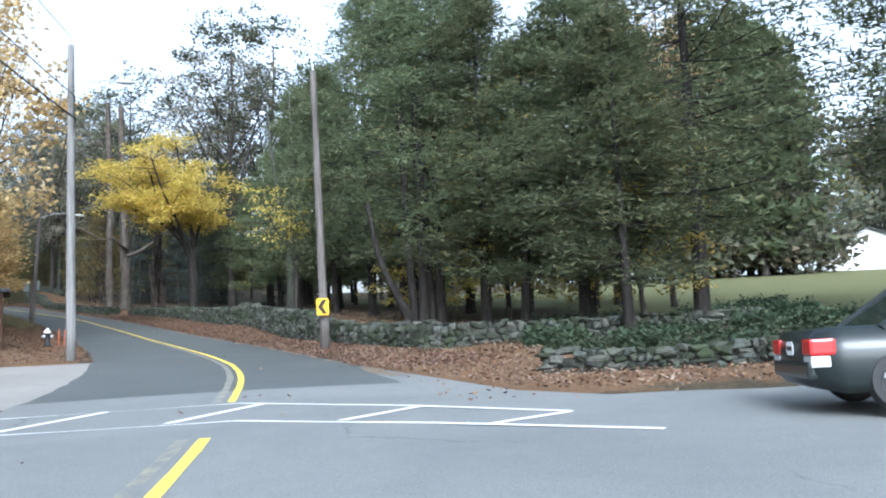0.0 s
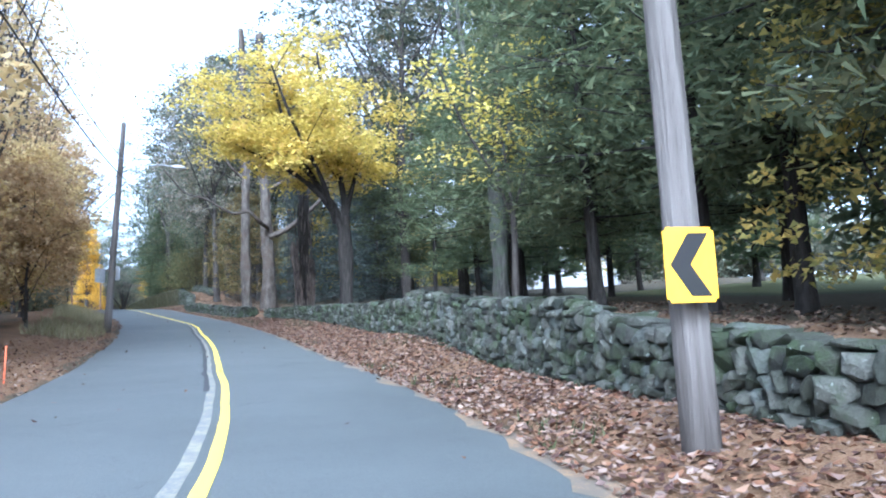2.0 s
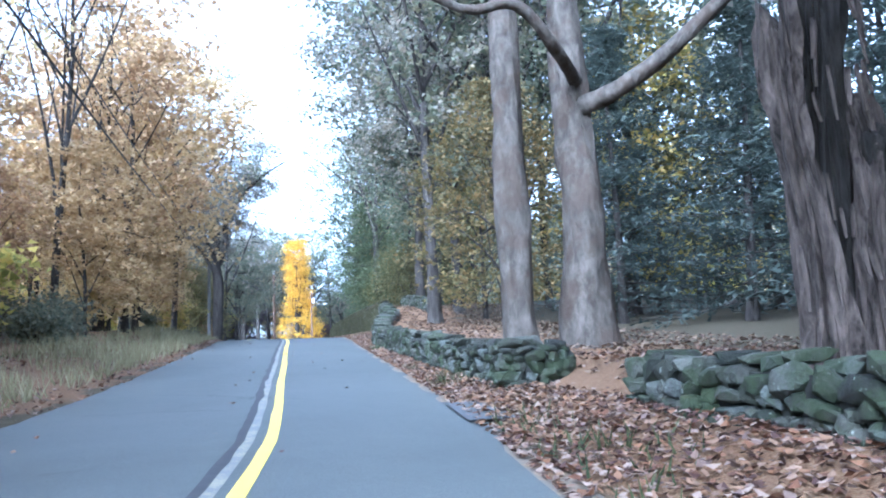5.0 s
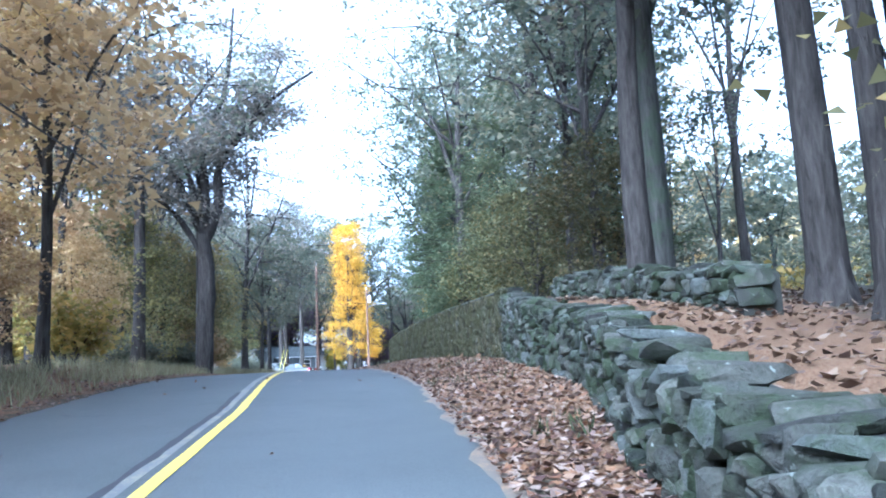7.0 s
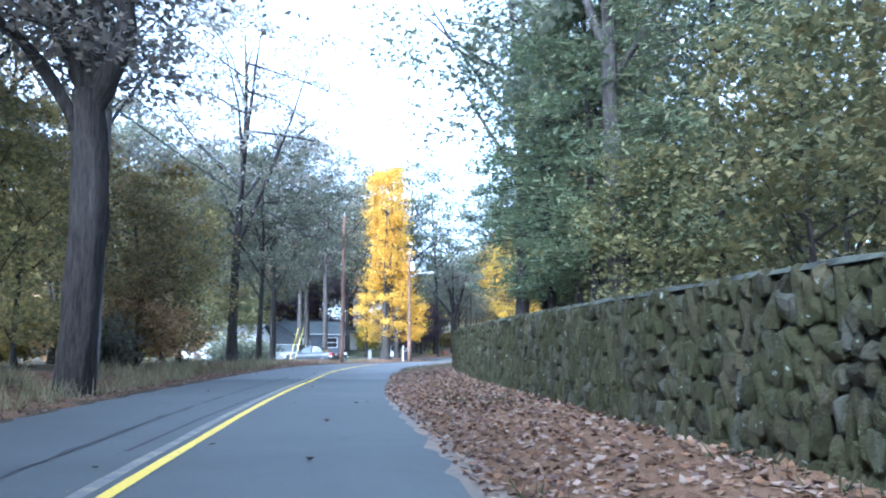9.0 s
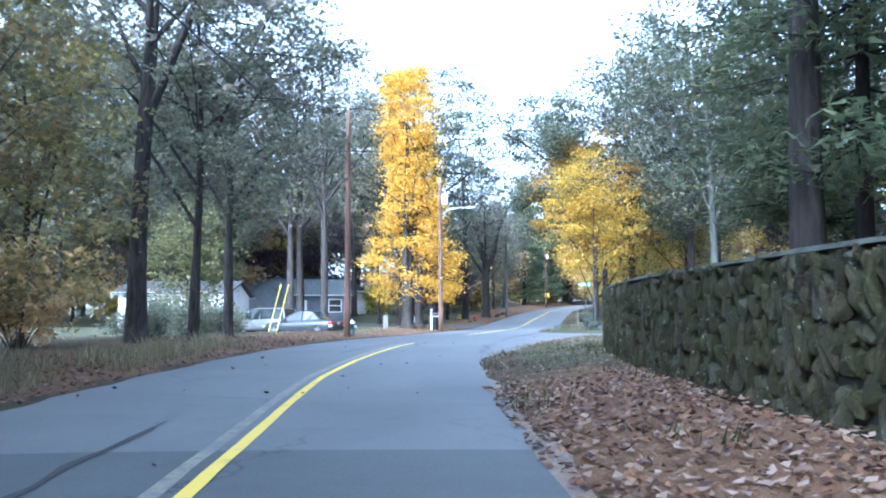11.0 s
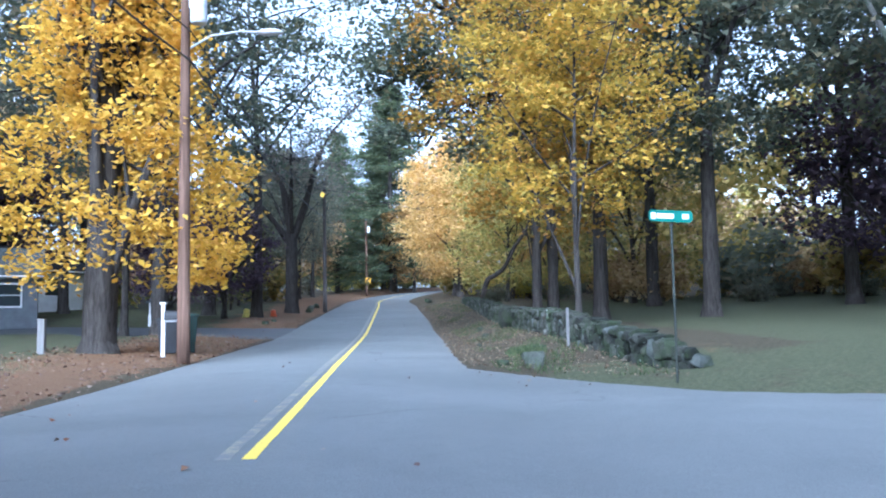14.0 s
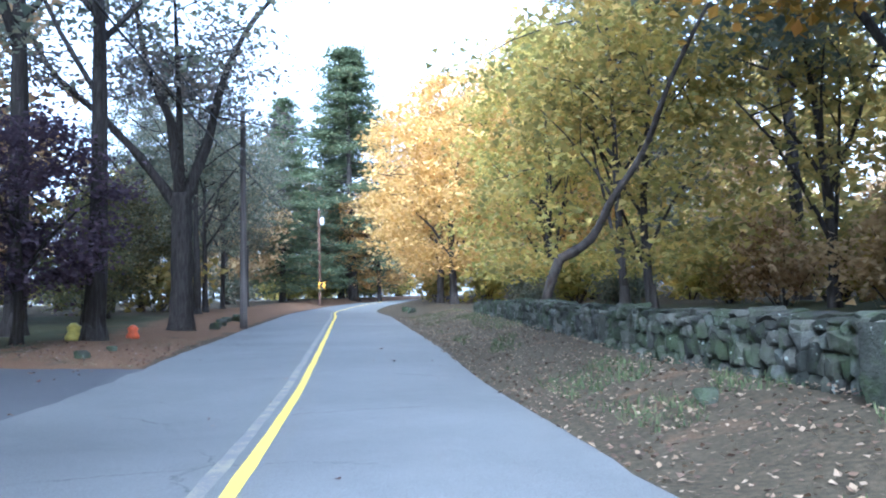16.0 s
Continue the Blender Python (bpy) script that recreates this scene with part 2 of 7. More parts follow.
RIGHT_EDGE = [(-60, 3.4), (25, 3.3), (45, 2.9), (70, 2.8), (95, 3.0), (112, 3.6), (120, 3.5), (130, 3.1), (140, 2.75), (165, 2.8), (200, 3.0), (215, 3.4), (372, 3.3)]
LEFT_EDGE = [(-60, -3.4), (35, -3.8), (62, -3.4), (78, -2.9), (100, -3.0), (137, -3.8), (180, -4.1), (205, -3.8), (250, -3.4), (372, -3.2)]
# height of the land beside the road: behind the walls, out in the field, on the bank
BEHIND = [(-60, 0.1), (18, 0.1), (23, 0.3), (26, 0.65), (30, 0.75), (36, 0.95), (44, 1.15), (56, 1.1), (64, 0.8), (72, 0.55), (80, 0.55), (98, 0.8), (104, 1.3), (112, 1.7), (120, 1.6), (140, 1.3), (160, 1.1), (168, 0.6), (174, 0.15), (194, 0.15), (200, 0.5), (225, 0.7), (245, 0.6), (372, 0.4)]
BANK = [(-60, 0.1), (30, 0.1), (60, 0.35), (75, 0.6), (110, 0.7), (140, 0.5), (165, 0.25), (240, 0.2), (260, 0.5), (372, 0.6)]
VERGE = [(-60, 0.15), (22, 0.2), (28, 0.19), (33, 0.18), (37, 0.1), (41, 0.06), (44, 0.25), (47, 0.42), (50, 0.38), (53, 0.22), (57, 0.2), (66, 0.28), (76, 0.12), (98, 0.15), (106, 0.25), (160, 0.22), (176, 0.15), (196, 0.22), (204, 0.4), (240, 0.45), (372, 0.3)]
WALL_LINE = [(-60, 7), (20, 6.6), (25, 5.8), (30, 5.5), (36, 5.1), (42, 5.2), (48, 5.5), (63, 5.5), (68, 4.8), (72.3, 4.4), (75, 3.9), (81, 3.3), (94, 3.2), (100, 4.0), (105, 5.2), (111, 5.5), (115, 6.2), (120, 5.9), (128, 5.5), (138, 5.3), (150, 5.15), (157, 5.3), (163, 5.8), (170, 6.9), (176, 7.5), (190, 7.5), (196, 6.3), (201, 6.0), (212, 5.9), (222, 6.1), (231, 6.2), (241, 6.4), (372, 6.5)]


def road_coords(x, y):
    """Along the road, across it (right is plus) and the road's height, for arrays of places."""
    x, y = np.atleast_1d(np.asarray(x, float)), np.atleast_1d(np.asarray(y, float))
    best = np.empty(len(x), int)
    for a in range(0, len(x), 20000):
        q = (x[a:a + 20000, None] - LINE[None, :, 0]) ** 2 + (y[a:a + 20000, None] - LINE[None, :, 1]) ** 2
        best[a:a + 20000] = q.argmin(1)
    vx, vy = x - LINE[best, 0], y - LINE[best, 1]
    al = vx * TAN[best, 0] + vy * TAN[best, 1]
    s = ARC[best] + np.clip(al, -8, 8)
    d = vx * TAN[best, 1] - vy * TAN[best, 0]
    return s, d, np.interp(s, ARC, LINE[:, 2])


def smooth(v, a, b):
    t = np.clip((v - a) / (b - a), 0, 1)
    return t * t * (3 - 2 * t)


def land(s, d):
    """Height of the ground above the road's own height."""
    re, le, wl_, beh, bank = tab(s, RIGHT_EDGE), tab(s, LEFT_EDGE), tab(s, WALL_LINE), tab(s, BEHIND), tab(s, BANK)
    verge = 0.04 + tab(s, VERGE) * smooth(d, re + 0.2, wl_ - 0.1) * np.clip(beh * 2, 0, 1)
    rise = verge + (beh - verge) * smooth(d, wl_ + 0.4, wl_ + 0.95)
    field = np.clip(d - 9, 0, 120) * (0.018 + 0.034 * (1 - smooth(s, 60, 130)))
    right = np.minimum(rise + field, np.maximum(-0.07, (d - re) * 0.16 + 0.008))
    left = np.minimum(0.03 + bank * smooth(-d, -le + 0.6, -le + 4) + np.clip(-d - 9, 0, 90) * 0.012, np.maximum(-0.07, (le - d) * 0.16 + 0.008))
    h = np.where(d < 0, left, right)
    # beyond the kerb strip the slope is free again
    h = np.where(d > re + 1.5, rise + field, np.where(d > re + 0.5, h + (rise + field - h) * smooth(d, re + 0.5, re + 1.5), h))
    return h


def put(s, d, up=0.0):
    """World place at s along, d across; up is above the ground there."""
    p = np.array([np.interp(s, ARC, LINE[:, k]) for k in range(3)])
    t = np.array([np.interp(s, ARC, TAN[:, k]) for k in range(2)])
    q = np.array([p[0] + t[1] * d, p[1] - t[0] * d])
    s2, d2, z = road_coords([q[0]], [q[1]])
    return Vector((q[0], q[1], float(z[0] + land(s2, d2)[0]) + up))


def on_road(s, d, up=0.0):
    p = np.array([np.interp(s, ARC, LINE[:, k]) for k in range(3)])
    t = np.array([np.interp(s, ARC, TAN[:, k]) for k in range(2)])
    return (p[0] + t[1] * d, p[1] - t[0] * d, p[2] + up)


def heading(s):
    """Turn about z, in degrees, of a thing whose +y runs along the road."""
    t = [np.interp(s, ARC, TAN[:, k]) for k in range(2)]
    return math.degrees(math.atan2(-t[0], t[1]))


def mesh_from(name, verts, faces, material, shade_smooth=False):
    me = bpy.data.meshes.new(name)
    me.from_pydata([tuple(v) for v in verts], [], [tuple(f) for f in faces])
    for k in (material if isinstance(material, (list, tuple)) else [material]):
        me.materials.append(k)
    if shade_smooth:
        me.polygons.foreach_set("use_smooth", [True] * len(me.polygons))
    me.update()
    return me


def part(name, me, parent, label=""):
    ob = new(name, me)
    ob.parent = parent
    if label:
        ob["label"] = label
    return ob


def thing(name, m, label, category, group="", kind=""):
    ob = new(name)
    ob.empty_display_size = 0.2
    ob.matrix_basis = m
    return tagged(ob, label, category, group, kind)


def bm_mesh(name, bm, material, shade_smooth=False):
    me = bpy.data.meshes.new(name)
    bm.to_mesh(me)
    bm.free()
    me.materials.append(material)
    if shade_smooth:
        me.polygons.foreach_set("use_smooth", [True] * len(me.polygons))
    return me


def box(bm, x0, y0, z0, x1, y1, z1, bevel=0.0):
    r = bmesh.ops.create_cube(bm, size=1.0, matrix=Matrix.Translation(((x0 + x1) / 2, (y0 + y1) / 2, (z0 + z1) / 2)) @ Matrix.Diagonal((x1 - x0, y1 - y0, z1 - z0, 1)))
    if bevel:
        es = list({e for v in r["verts"] for e in v.link_edges})
        bmesh.ops.bevel(bm, geom=es, offset=bevel, segments=2, affect="EDGES", profile=0.6)


def tube(bm, p, q, r0, r1, n=10, caps=True):
    p, q = Vector(p), Vector(q)
    m = Matrix.Translation((p + q) / 2) @ (q - p).to_track_quat("Z", "Y").to_matrix().to_4x4()
    bmesh.ops.create_cone(bm, cap_ends=caps, segments=n, radius1=r0, radius2=r1, depth=(q - p).length, matrix=m)


def lathe(bm, profile, n=16, m=Matrix()):
    """Turns (radius, height) pairs round z."""
    rings = []
    for r, z in profile:
        rings.append([bm.verts.new(m @ Vector((r * math.cos(2 * math.pi * i / n), r * math.sin(2 * math.pi * i / n), z))) for i in range(n)])
    for a, b in zip(rings, rings[1:]):
        for i in range(n):
            bm.faces.new((a[i], a[(i + 1) % n], b[(i + 1) % n], b[i]))
    bm.faces.new(list(reversed(rings[0])))
    bm.faces.new(rings[-1])


def prism(bm, outline, y0, y1):
    """A closed outline of (x, z) pairs drawn out from y0 to y1."""
    a = [bm.verts.new((x, y0, z)) for x, z in outline]
    b = [bm.verts.new((x, y1, z)) for x, z in outline]
    bm.faces.new(a)
    bm.faces.new(list(reversed(b)))
    for i in range(len(a)):
        j = (i + 1) % len(a)
        bm.faces.new((a[j], a[i], b[i], b[j]))
    bmesh.ops.recalc_face_normals(bm, faces=bm.faces)


def loft(bm, rows):
    """Skins cross sections, each a list of points, into one shell."""
    rings = [[bm.verts.new(p) for p in row] for row in rows]
    for a, b in zip(rings, rings[1:]):
        for i in range(len(a)):
            j = (i + 1) % len(a)
            bm.faces.new((a[i], a[j], b[j], b[i]))
    bm.faces.new(list(reversed(rings[0])))
    bm.faces.new(rings[-1])
    bmesh.ops.recalc_face_normals(bm, faces=bm.faces)


# ---------------------------------------------------------------- ground
def ground_mat():
    m, n, l, p = mat("ground_cover")
    pos = coords(n)
    lawn = n.new("ShaderNodeAttribute")
    lawn.attribute_name = "lawn"
    litter = n.new("ShaderNodeAttribute")
    litter.attribute_name = "litter"
    a = noise_tex(n, l, pos, 0.8, 6, 0.65)
    b = noise_tex(n, l, pos, 13.0, 4, 0.7)
    c = noise_tex(n, l, pos, 45.0, 3, 0.7)
    soil = ramp(n, [(0.3, (0.042, 0.036, 0.024)), (0.55, (0.085, 0.071, 0.045)), (0.75, (0.13, 0.11, 0.07))])
    l.new(b.outputs["Fac"], soil.inputs["Fac"])
    grass = ramp(n, [(0.3, (0.05, 0.058, 0.032)), (0.55, (0.092, 0.097, 0.053)), (0.75, (0.145, 0.135, 0.08))])
    l.new(b.outputs["Fac"], grass.inputs["Fac"])
    mown = ramp(n, [(0.3, (0.1, 0.108, 0.048)), (0.55, (0.16, 0.162, 0.075)), (0.75, (0.22, 0.208, 0.11))])
    l.new(b.outputs["Fac"], mown.inputs["Fac"])
    short = ramp(n, [(0.8, (0, 0, 0)), (0.97, (1, 1, 1))])
    l.new(lawn.outputs["Fac"], short.inputs["Fac"])
    leaves = ramp(n, [(0.3, (0.068, 0.04, 0.024)), (0.45, (0.15, 0.088, 0.048)), (0.58, (0.21, 0.133, 0.076)), (0.72, (0.24, 0.18, 0.122))])
    l.new(c.outputs["Fac"], leaves.inputs["Fac"])
    f1 = ramp(n, [(0.42, (0, 0, 0)), (0.58, (1, 1, 1))])
    l.new(math_node(n, l, "ADD", math_node(n, l, "MULTIPLY", lawn.outputs["Fac"], 0.8), math_node(n, l, "MULTIPLY", math_node(n, l, "SUBTRACT", a.outputs["Fac"], 0.4), 0.9)), f1.inputs["Fac"])
    f2 = ramp(n, [(0.42, (0, 0, 0)), (0.6, (1, 1, 1))])
    l.new(math_node(n, l, "ADD", math_node(n, l, "MULTIPLY", litter.outputs["Fac"], 0.85), math_node(n, l, "MULTIPLY", math_node(n, l, "SUBTRACT", a.outputs["Fac"], 0.45), 1.1)), f2.inputs["Fac"])
    turf = mix(n, l, grass.outputs["Color"], mown.outputs["Color"], short.outputs["Color"])
    col = mix(n, l, soil.outputs["Color"], turf, f1.outputs["Color"])
    col = mix(n, l, col, leaves.outputs["Color"], f2.outputs["Color"])
    l.new(col, p.inputs["Base Color"])
    p.inputs["Roughness"].default_value = 0.95
    p.inputs["Specular IOR Level"].default_value = 0.15
    bump(n, l, c.outputs["Fac"], 0.8, 0.04, p)
    return m


GROUND = ground_mat()


def axis(lo, hi, step, far):
    near = list(np.arange(lo, hi + 1e-6, step))
    out, g = [], step
    v = hi
    while v < far:
        g *= 1.35
        v += g
        out.append(v)
    pre, g, v = [], step, lo
    while v > -far:
        g *= 1.35
        v -= g
        pre.append(v)
    return np.array(pre[::-1] + near + out)


def litter_amount(s, d):
    right = smooth(d, tab(s, RIGHT_EDGE) - 0.3, tab(s, RIGHT_EDGE) + 0.4) * (1 - 0.75 * smooth(d, tab(s, WALL_LINE) + 1.5, tab(s, WALL_LINE) + 5)) * smooth(s, 11, 14) * (1 - 0.75 * smooth(s, 151, 162) + 0.1 * smooth(s, 194, 200))
    left = smooth(-d, -tab(s, LEFT_EDGE) - 0.2, -tab(s, LEFT_EDGE) + 0.3) * (1 - 0.6 * smooth(-d, 6, 10)) * 0.75
    return np.clip(right + left, 0, 1)


def lawn_amount(s, d):
    field = smooth(d, 13, 17) * (1 - smooth(s, 55, 75)) + 0.78 * smooth(d, 9, 11) * smooth(s, 164, 170) * (1 - smooth(s, 232, 250))
    corner = smooth(d, 3.0, 4.2) * smooth(s, 152, 163) * (1 - smooth(s, 196, 200)) * 0.7
    weeds = smooth(d, 3.4, 4.2) * smooth(s, 194, 200) * 0.2
    yard = smooth(-d, 4.5, 6) * smooth(s, 172, 178) * (1 - smooth(s, 250, 260)) * 0.62
    return np.clip(np.maximum(np.maximum(field, corner), np.maximum(yard, weeds)), 0, 1)


gx, gy = axis(-46, 30, 0.6, 1500), axis(-40, 320, 1.1, 1500)
GX, GY = np.meshgrid(gx, gy)
gs, gd, gz = road_coords(GX.ravel(), GY.ravel())
gh = land(gs, gd)
rough_land = np.array([noise.noise((x * 0.21, y * 0.21, 2.0)) * 0.09 + noise.noise((x * 0.9, y * 0.9, 5.0)) * 0.03 for x, y in zip(GX.ravel(), GY.ravel())])
off_road = smooth(gd, tab(gs, RIGHT_EDGE) + 0.1, tab(gs, RIGHT_EDGE) + 1.2) + smooth(-gd, -tab(gs, LEFT_EDGE) + 0.1, -tab(gs, LEFT_EDGE) + 1.2)


LANE_NEAR = [(2.5, 162), (3.1, 165.2), (3.7, 167.8), (4.05, 169.3), (5.0, 174.3), (5.9, 179.8), (6.5, 181.4), (7.6, 182.3), (10, 182.6), (60, 182.8)]
LANE_FAR = [(2.5, 200), (3.6, 197.6), (4.8, 195.2), (6.4, 193), (9.3, 191.8), (60, 191.4)]


SIDE_FAR = [(2.5, 25), (3.1, 23), (3.4, 21), (3.8, 18.5), (4.1, 16.1), (4.6, 13.9), (5.4, 12.4), (8, 12.0), (30, 9.4)]


def lane_near(d):
    return tab(d, LANE_NEAR)


def lane_far(d):
    return tab(d, LANE_FAR)


def paved_gap(s, d):
    """About how far, in metres, a place lies outside the aprons, drives and side streets (minus: inside)."""
    def block(s0, s1, d0, d1, k0=1.0, k1=1.0):
        return np.maximum(np.maximum((s0 - s) * k0, (s - s1) * k1), np.maximum(d0 - d, d - d1))
    steep = np.interp(d, [2.5, 6, 7.5], [0.28, 0.3, 1.0])
    g = block(-3, tab(d, SIDE_FAR), 2, 30, 1.0, np.interp(d, [3, 4.6, 5.6], [0.2, 0.35, 1.0]))
    g = np.minimum(g, block(16, 31.5, -22, -2))
    g = np.minimum(g, block(lane_near(d), lane_far(d), 2, 60, steep, np.interp(d, [2.5, 6, 8], [0.5, 0.5, 1.0])))
    g = np.minimum(g, block(188.5, 199.5 + 0.45 * np.maximum(0, -d - 10), -19, -7.5))
    return np.minimum(g, block(217.5 + 0.25 * (-d - 4), 225.5 + 0.35 * (-d - 4), -29, -2))


def paved_mask(s, d):
    return (paved_gap(s, d) < 0) * 1.0


pg = paved_gap(gs, gd)
limit = np.clip(pg * 0.14 - 0.008, -0.09, 9)
gh = gh + rough_land * off_road * smooth(pg, 0.3, 1.5)
gh = np.where(pg < 1.6, np.minimum(gh, limit + 9 * smooth(pg, 0.8, 1.6)), gh)
gme = mesh_from("ground", np.stack([GX.ravel(), GY.ravel(), gz + gh], 1), [], GROUND)
nx, ny = len(gx), len(gy)
ii = (np.arange(ny - 1)[:, None] * nx + np.arange(nx - 1)[None, :]).ravel()
gme.clear_geometry()
gme.from_pydata(np.stack([GX.ravel(), GY.ravel(), gz + gh], 1).tolist(), [], np.stack([ii, ii + 1, ii + nx + 1, ii + nx], 1).tolist())
gme.polygons.foreach_set("use_smooth", [True] * len(gme.polygons))
for key, val in (("lawn", lawn_amount(gs, gd)), ("litter", litter_amount(gs, gd))):
    at = gme.attributes.new(key, "FLOAT", "POINT")
    at.data.foreach_set("value", val.astype(np.float32))
ground = tagged(new("ground", gme), "leaf-strewn verges, mown field and woodland floor", "ground", kind="structure")


# ---------------------------------------------------------------- road, aprons, paint
def strip(name, s0, s1, step, left, right, cols, up, material, ragged=0.0, crown=0.0, seed=1):
    """A ribbon that follows the road between two lateral limits (numbers or functions of s)."""
    ss = np.linspace(s0, s1, max(2, int(round((s1 - s0) / step)) + 1))
    verts, faces = [], []
    for i, s in enumerate(ss):
        a = left(s) if callable(left) else left
        b = right(s) if callable(right) else right
        a -= ragged * noise.noise((s * 0.9, seed, 0.0)) + 0.5 * ragged * noise.noise((s * 3.1, seed, 4.0))
        b += ragged * noise.noise((s * 0.8, seed, 9.0)) + 0.5 * ragged * noise.noise((s * 2.7, seed, 14.0))
        for j in range(cols + 1):
            d = a + (b - a) * j / cols
            verts.append(on_road(s, d, up + crown * (1 - (d / 3.4) ** 2)))
    w = cols + 1
    for i in range(len(ss) - 1):
        for j in range(cols):
            k = i * w + j
            faces.append((k, k + 1, k + w + 1, k + w))
    return mesh_from(name, verts, faces, material, True)


for name, a, b, surface, words in (("road_crossing", -60, 16.5, GRAVELLY, "pale worn asphalt of the road at the side street"), ("road", 16.4, 150, ASPHALT, "grey two-lane asphalt road with fine cracks"), ("road_upper", 149.9, 372, ASPHALT_PALE, "pale old asphalt road past the lane")):
    tagged(new(name, strip("road", a, b, 0.75, lambda s: float(tab(s, LEFT_EDGE)), lambda s: float(tab(s, RIGHT_EDGE)), 8, 0.003 if a > 100 or a < 0 else 0.0, surface, 0.14, 0.03)), words, "road", kind="structure")


def patch_strip(name, s0, s1, d0, d1, up, material, label, category="pavement", ragged=0.25, n=26, seed=2):
    """A paved patch beside the road, from d0 out to d1, between s0(d) and s1(d)."""
    verts, faces, m = [], [], 8
    for i in range(n + 1):
        d = d0 + (d1 - d0) * i / n
        a = s0(d) + ragged * noise.noise((d * 0.8, seed, 1.0))
        b = s1(d) + ragged * noise.noise((d * 0.8, seed, 7.0))
        for j in range(m + 1):
            s = a + (b - a) * j / m
            verts.append(on_road(s, d, up))
    for i in range(n):
        for j in range(m):
            k = i * (m + 1) + j
            faces.append((k, k + 1, k + m + 2, k + m + 1))
    bm = bmesh.new()
    me = mesh_from(name, verts, faces, material, True)
    bm.from_mesh(me)
    bmesh.ops.recalc_face_normals(bm, faces=bm.faces)
    if sum(f.normal.z for f in bm.faces) < 0:
        bmesh.ops.reverse_faces(bm, faces=bm.faces)
    bm.to_mesh(me)
    bm.free()
    return tagged(new(name, me), label, category, kind="structure")


patch_strip("pavement_side_street", lambda d: -4.0, lambda d: float(tab(d, SIDE_FAR)), 2.5, 30, 0.004, GRAVELLY, "pale gravelly asphalt of the side street mouth")
patch_strip("pavement_left_apron", lambda d: 15.5, lambda d: 31.5 + 1.5 * min(1, max(0, (-3.4 - d) / 3)), -3.2, -22, -0.012, APRON, "pale sandy apron beside the road")
patch_strip("pavement_lane", lane_near, lane_far, 2.7, 60, -0.012, ASPHALT_PALE, "grey asphalt lane that joins the road")
patch_strip("pavement_drive", lambda d: 188.5, lambda d: 199.5 + 0.45 * max(0.0, -d - 10), -7.6, -19, -0.012, ASPHALT_DARK, "dark asphalt driveway beside the verge")
patch_strip("pavement_long_drive", lambda d: 217.5 + 0.25 * (-d - 4), lambda d: 225.5 + 0.35 * (-d - 4), -3.2, -29, -0.012, ASPHALT_DARK, "dark asphalt driveway to a house")
patch_strip("pavement_wall_gap", lambda d: 72.7, lambda d: 74.6, 2.6, 5.2, 0.05, ASPHALT_DARK, "old broken asphalt in the gap of the stone wall", n=8)

PAINT = [(-60, 0), (16, 0.05), (26, 0.2), (32, 0.1), (38, -0.1), (44, -0.2), (52, -0.02), (62, 0.02), (65, 0.16), (68, 0.34), (72, 0.42), (80, 0.25), (95, 0.2), (106, 0.32), (114, 0.12), (125, 0), (148, -0.05), (158, -0.25), (163, -0.2), (168, -0.08), (174, 0), (200, 0.05), (220, 0.15), (372, 0.15)]
for a, b in ((-60, 10.1), (14.3, 173.4), (187.7, 372)):
    tagged(new("centre_line", strip("centre_line", a, b, 0.5, lambda s: float(tab(s, PAINT)) - 0.065, lambda s: float(tab(s, PAINT)) + 0.065, 1, 0.036, YELLOW_PAINT, 0.012, 0.0, a)), "bright yellow painted centre line", "road marking", kind="structure")
    tagged(new("old_centre_line", strip("old_centre_line", a, b, 0.5, lambda s: float(tab(s, PAINT)) - 0.31, lambda s: float(tab(s, PAINT)) - 0.17, 1, 0.035, OLD_YELLOW, 0.02, 0.0, a)), "faded worn yellow centre line on asphalt", "road marking", kind="structure")
tagged(new("seam", strip("seam", 40, 110, 0.4, lambda s: float(tab(s, PAINT)) - 0.37, lambda s: float(tab(s, PAINT)) - 0.27, 1, 0.0355, TAR, 0.05, 0.0, 5)), "dark open seam along the centre of the road", "road seam", kind="structure")
tagged(new("seam", strip("seam", 124, 152, 0.4, -1.32, -1.24, 1, 0.034, TAR, 0.1, 0.0, 6)), "dark sealed crack in the asphalt", "road seam", kind="structure")


NEEDLE_DRIFT = paint_mat("drifted_needles", (0.25, 0.165, 0.09), (0.14, 0.115, 0.085), 0.49)
for a, b in ((18.5, 71.5), (75, 160)):
    tagged(new("needle_drift", strip("needle_drift", a, b, 0.4, lambda s: float(tab(s, RIGHT_EDGE)) - 0.22, lambda s: float(tab(s, RIGHT_EDGE)) + 0.2, 2, 0.012, NEEDLE_DRIFT, 0.3, 0.0, a)), "orange pine needles drifted along the road edge", "leaf litter", kind="stuff")


def ribbon(name, pts, width, up, material):
    verts, faces = [], []
    p = [Vector(on_road(s, d, up + max(0.0, 0.03 * (1 - (d / 3.4) ** 2)))) for s, d in pts]
    fine = []
    for a, b in zip(p, p[1:]):
        fine += [a.lerp(b, k / 10) for k in range(10)]
    fine.append(p[-1])
    for i, q in enumerate(fine):
        t = (fine[min(i + 1, len(fine) - 1)] - fine[max(i - 1, 0)]).normalized()
        nrm = Vector((-t.y, t.x, 0)) * width / 2
        verts += [q + nrm, q - nrm]
    for i in range(len(fine) - 1):
        faces.append((2 * i, 2 * i + 1, 2 * i + 3, 2 * i + 2))
    return mesh_from(name, verts, faces, material)


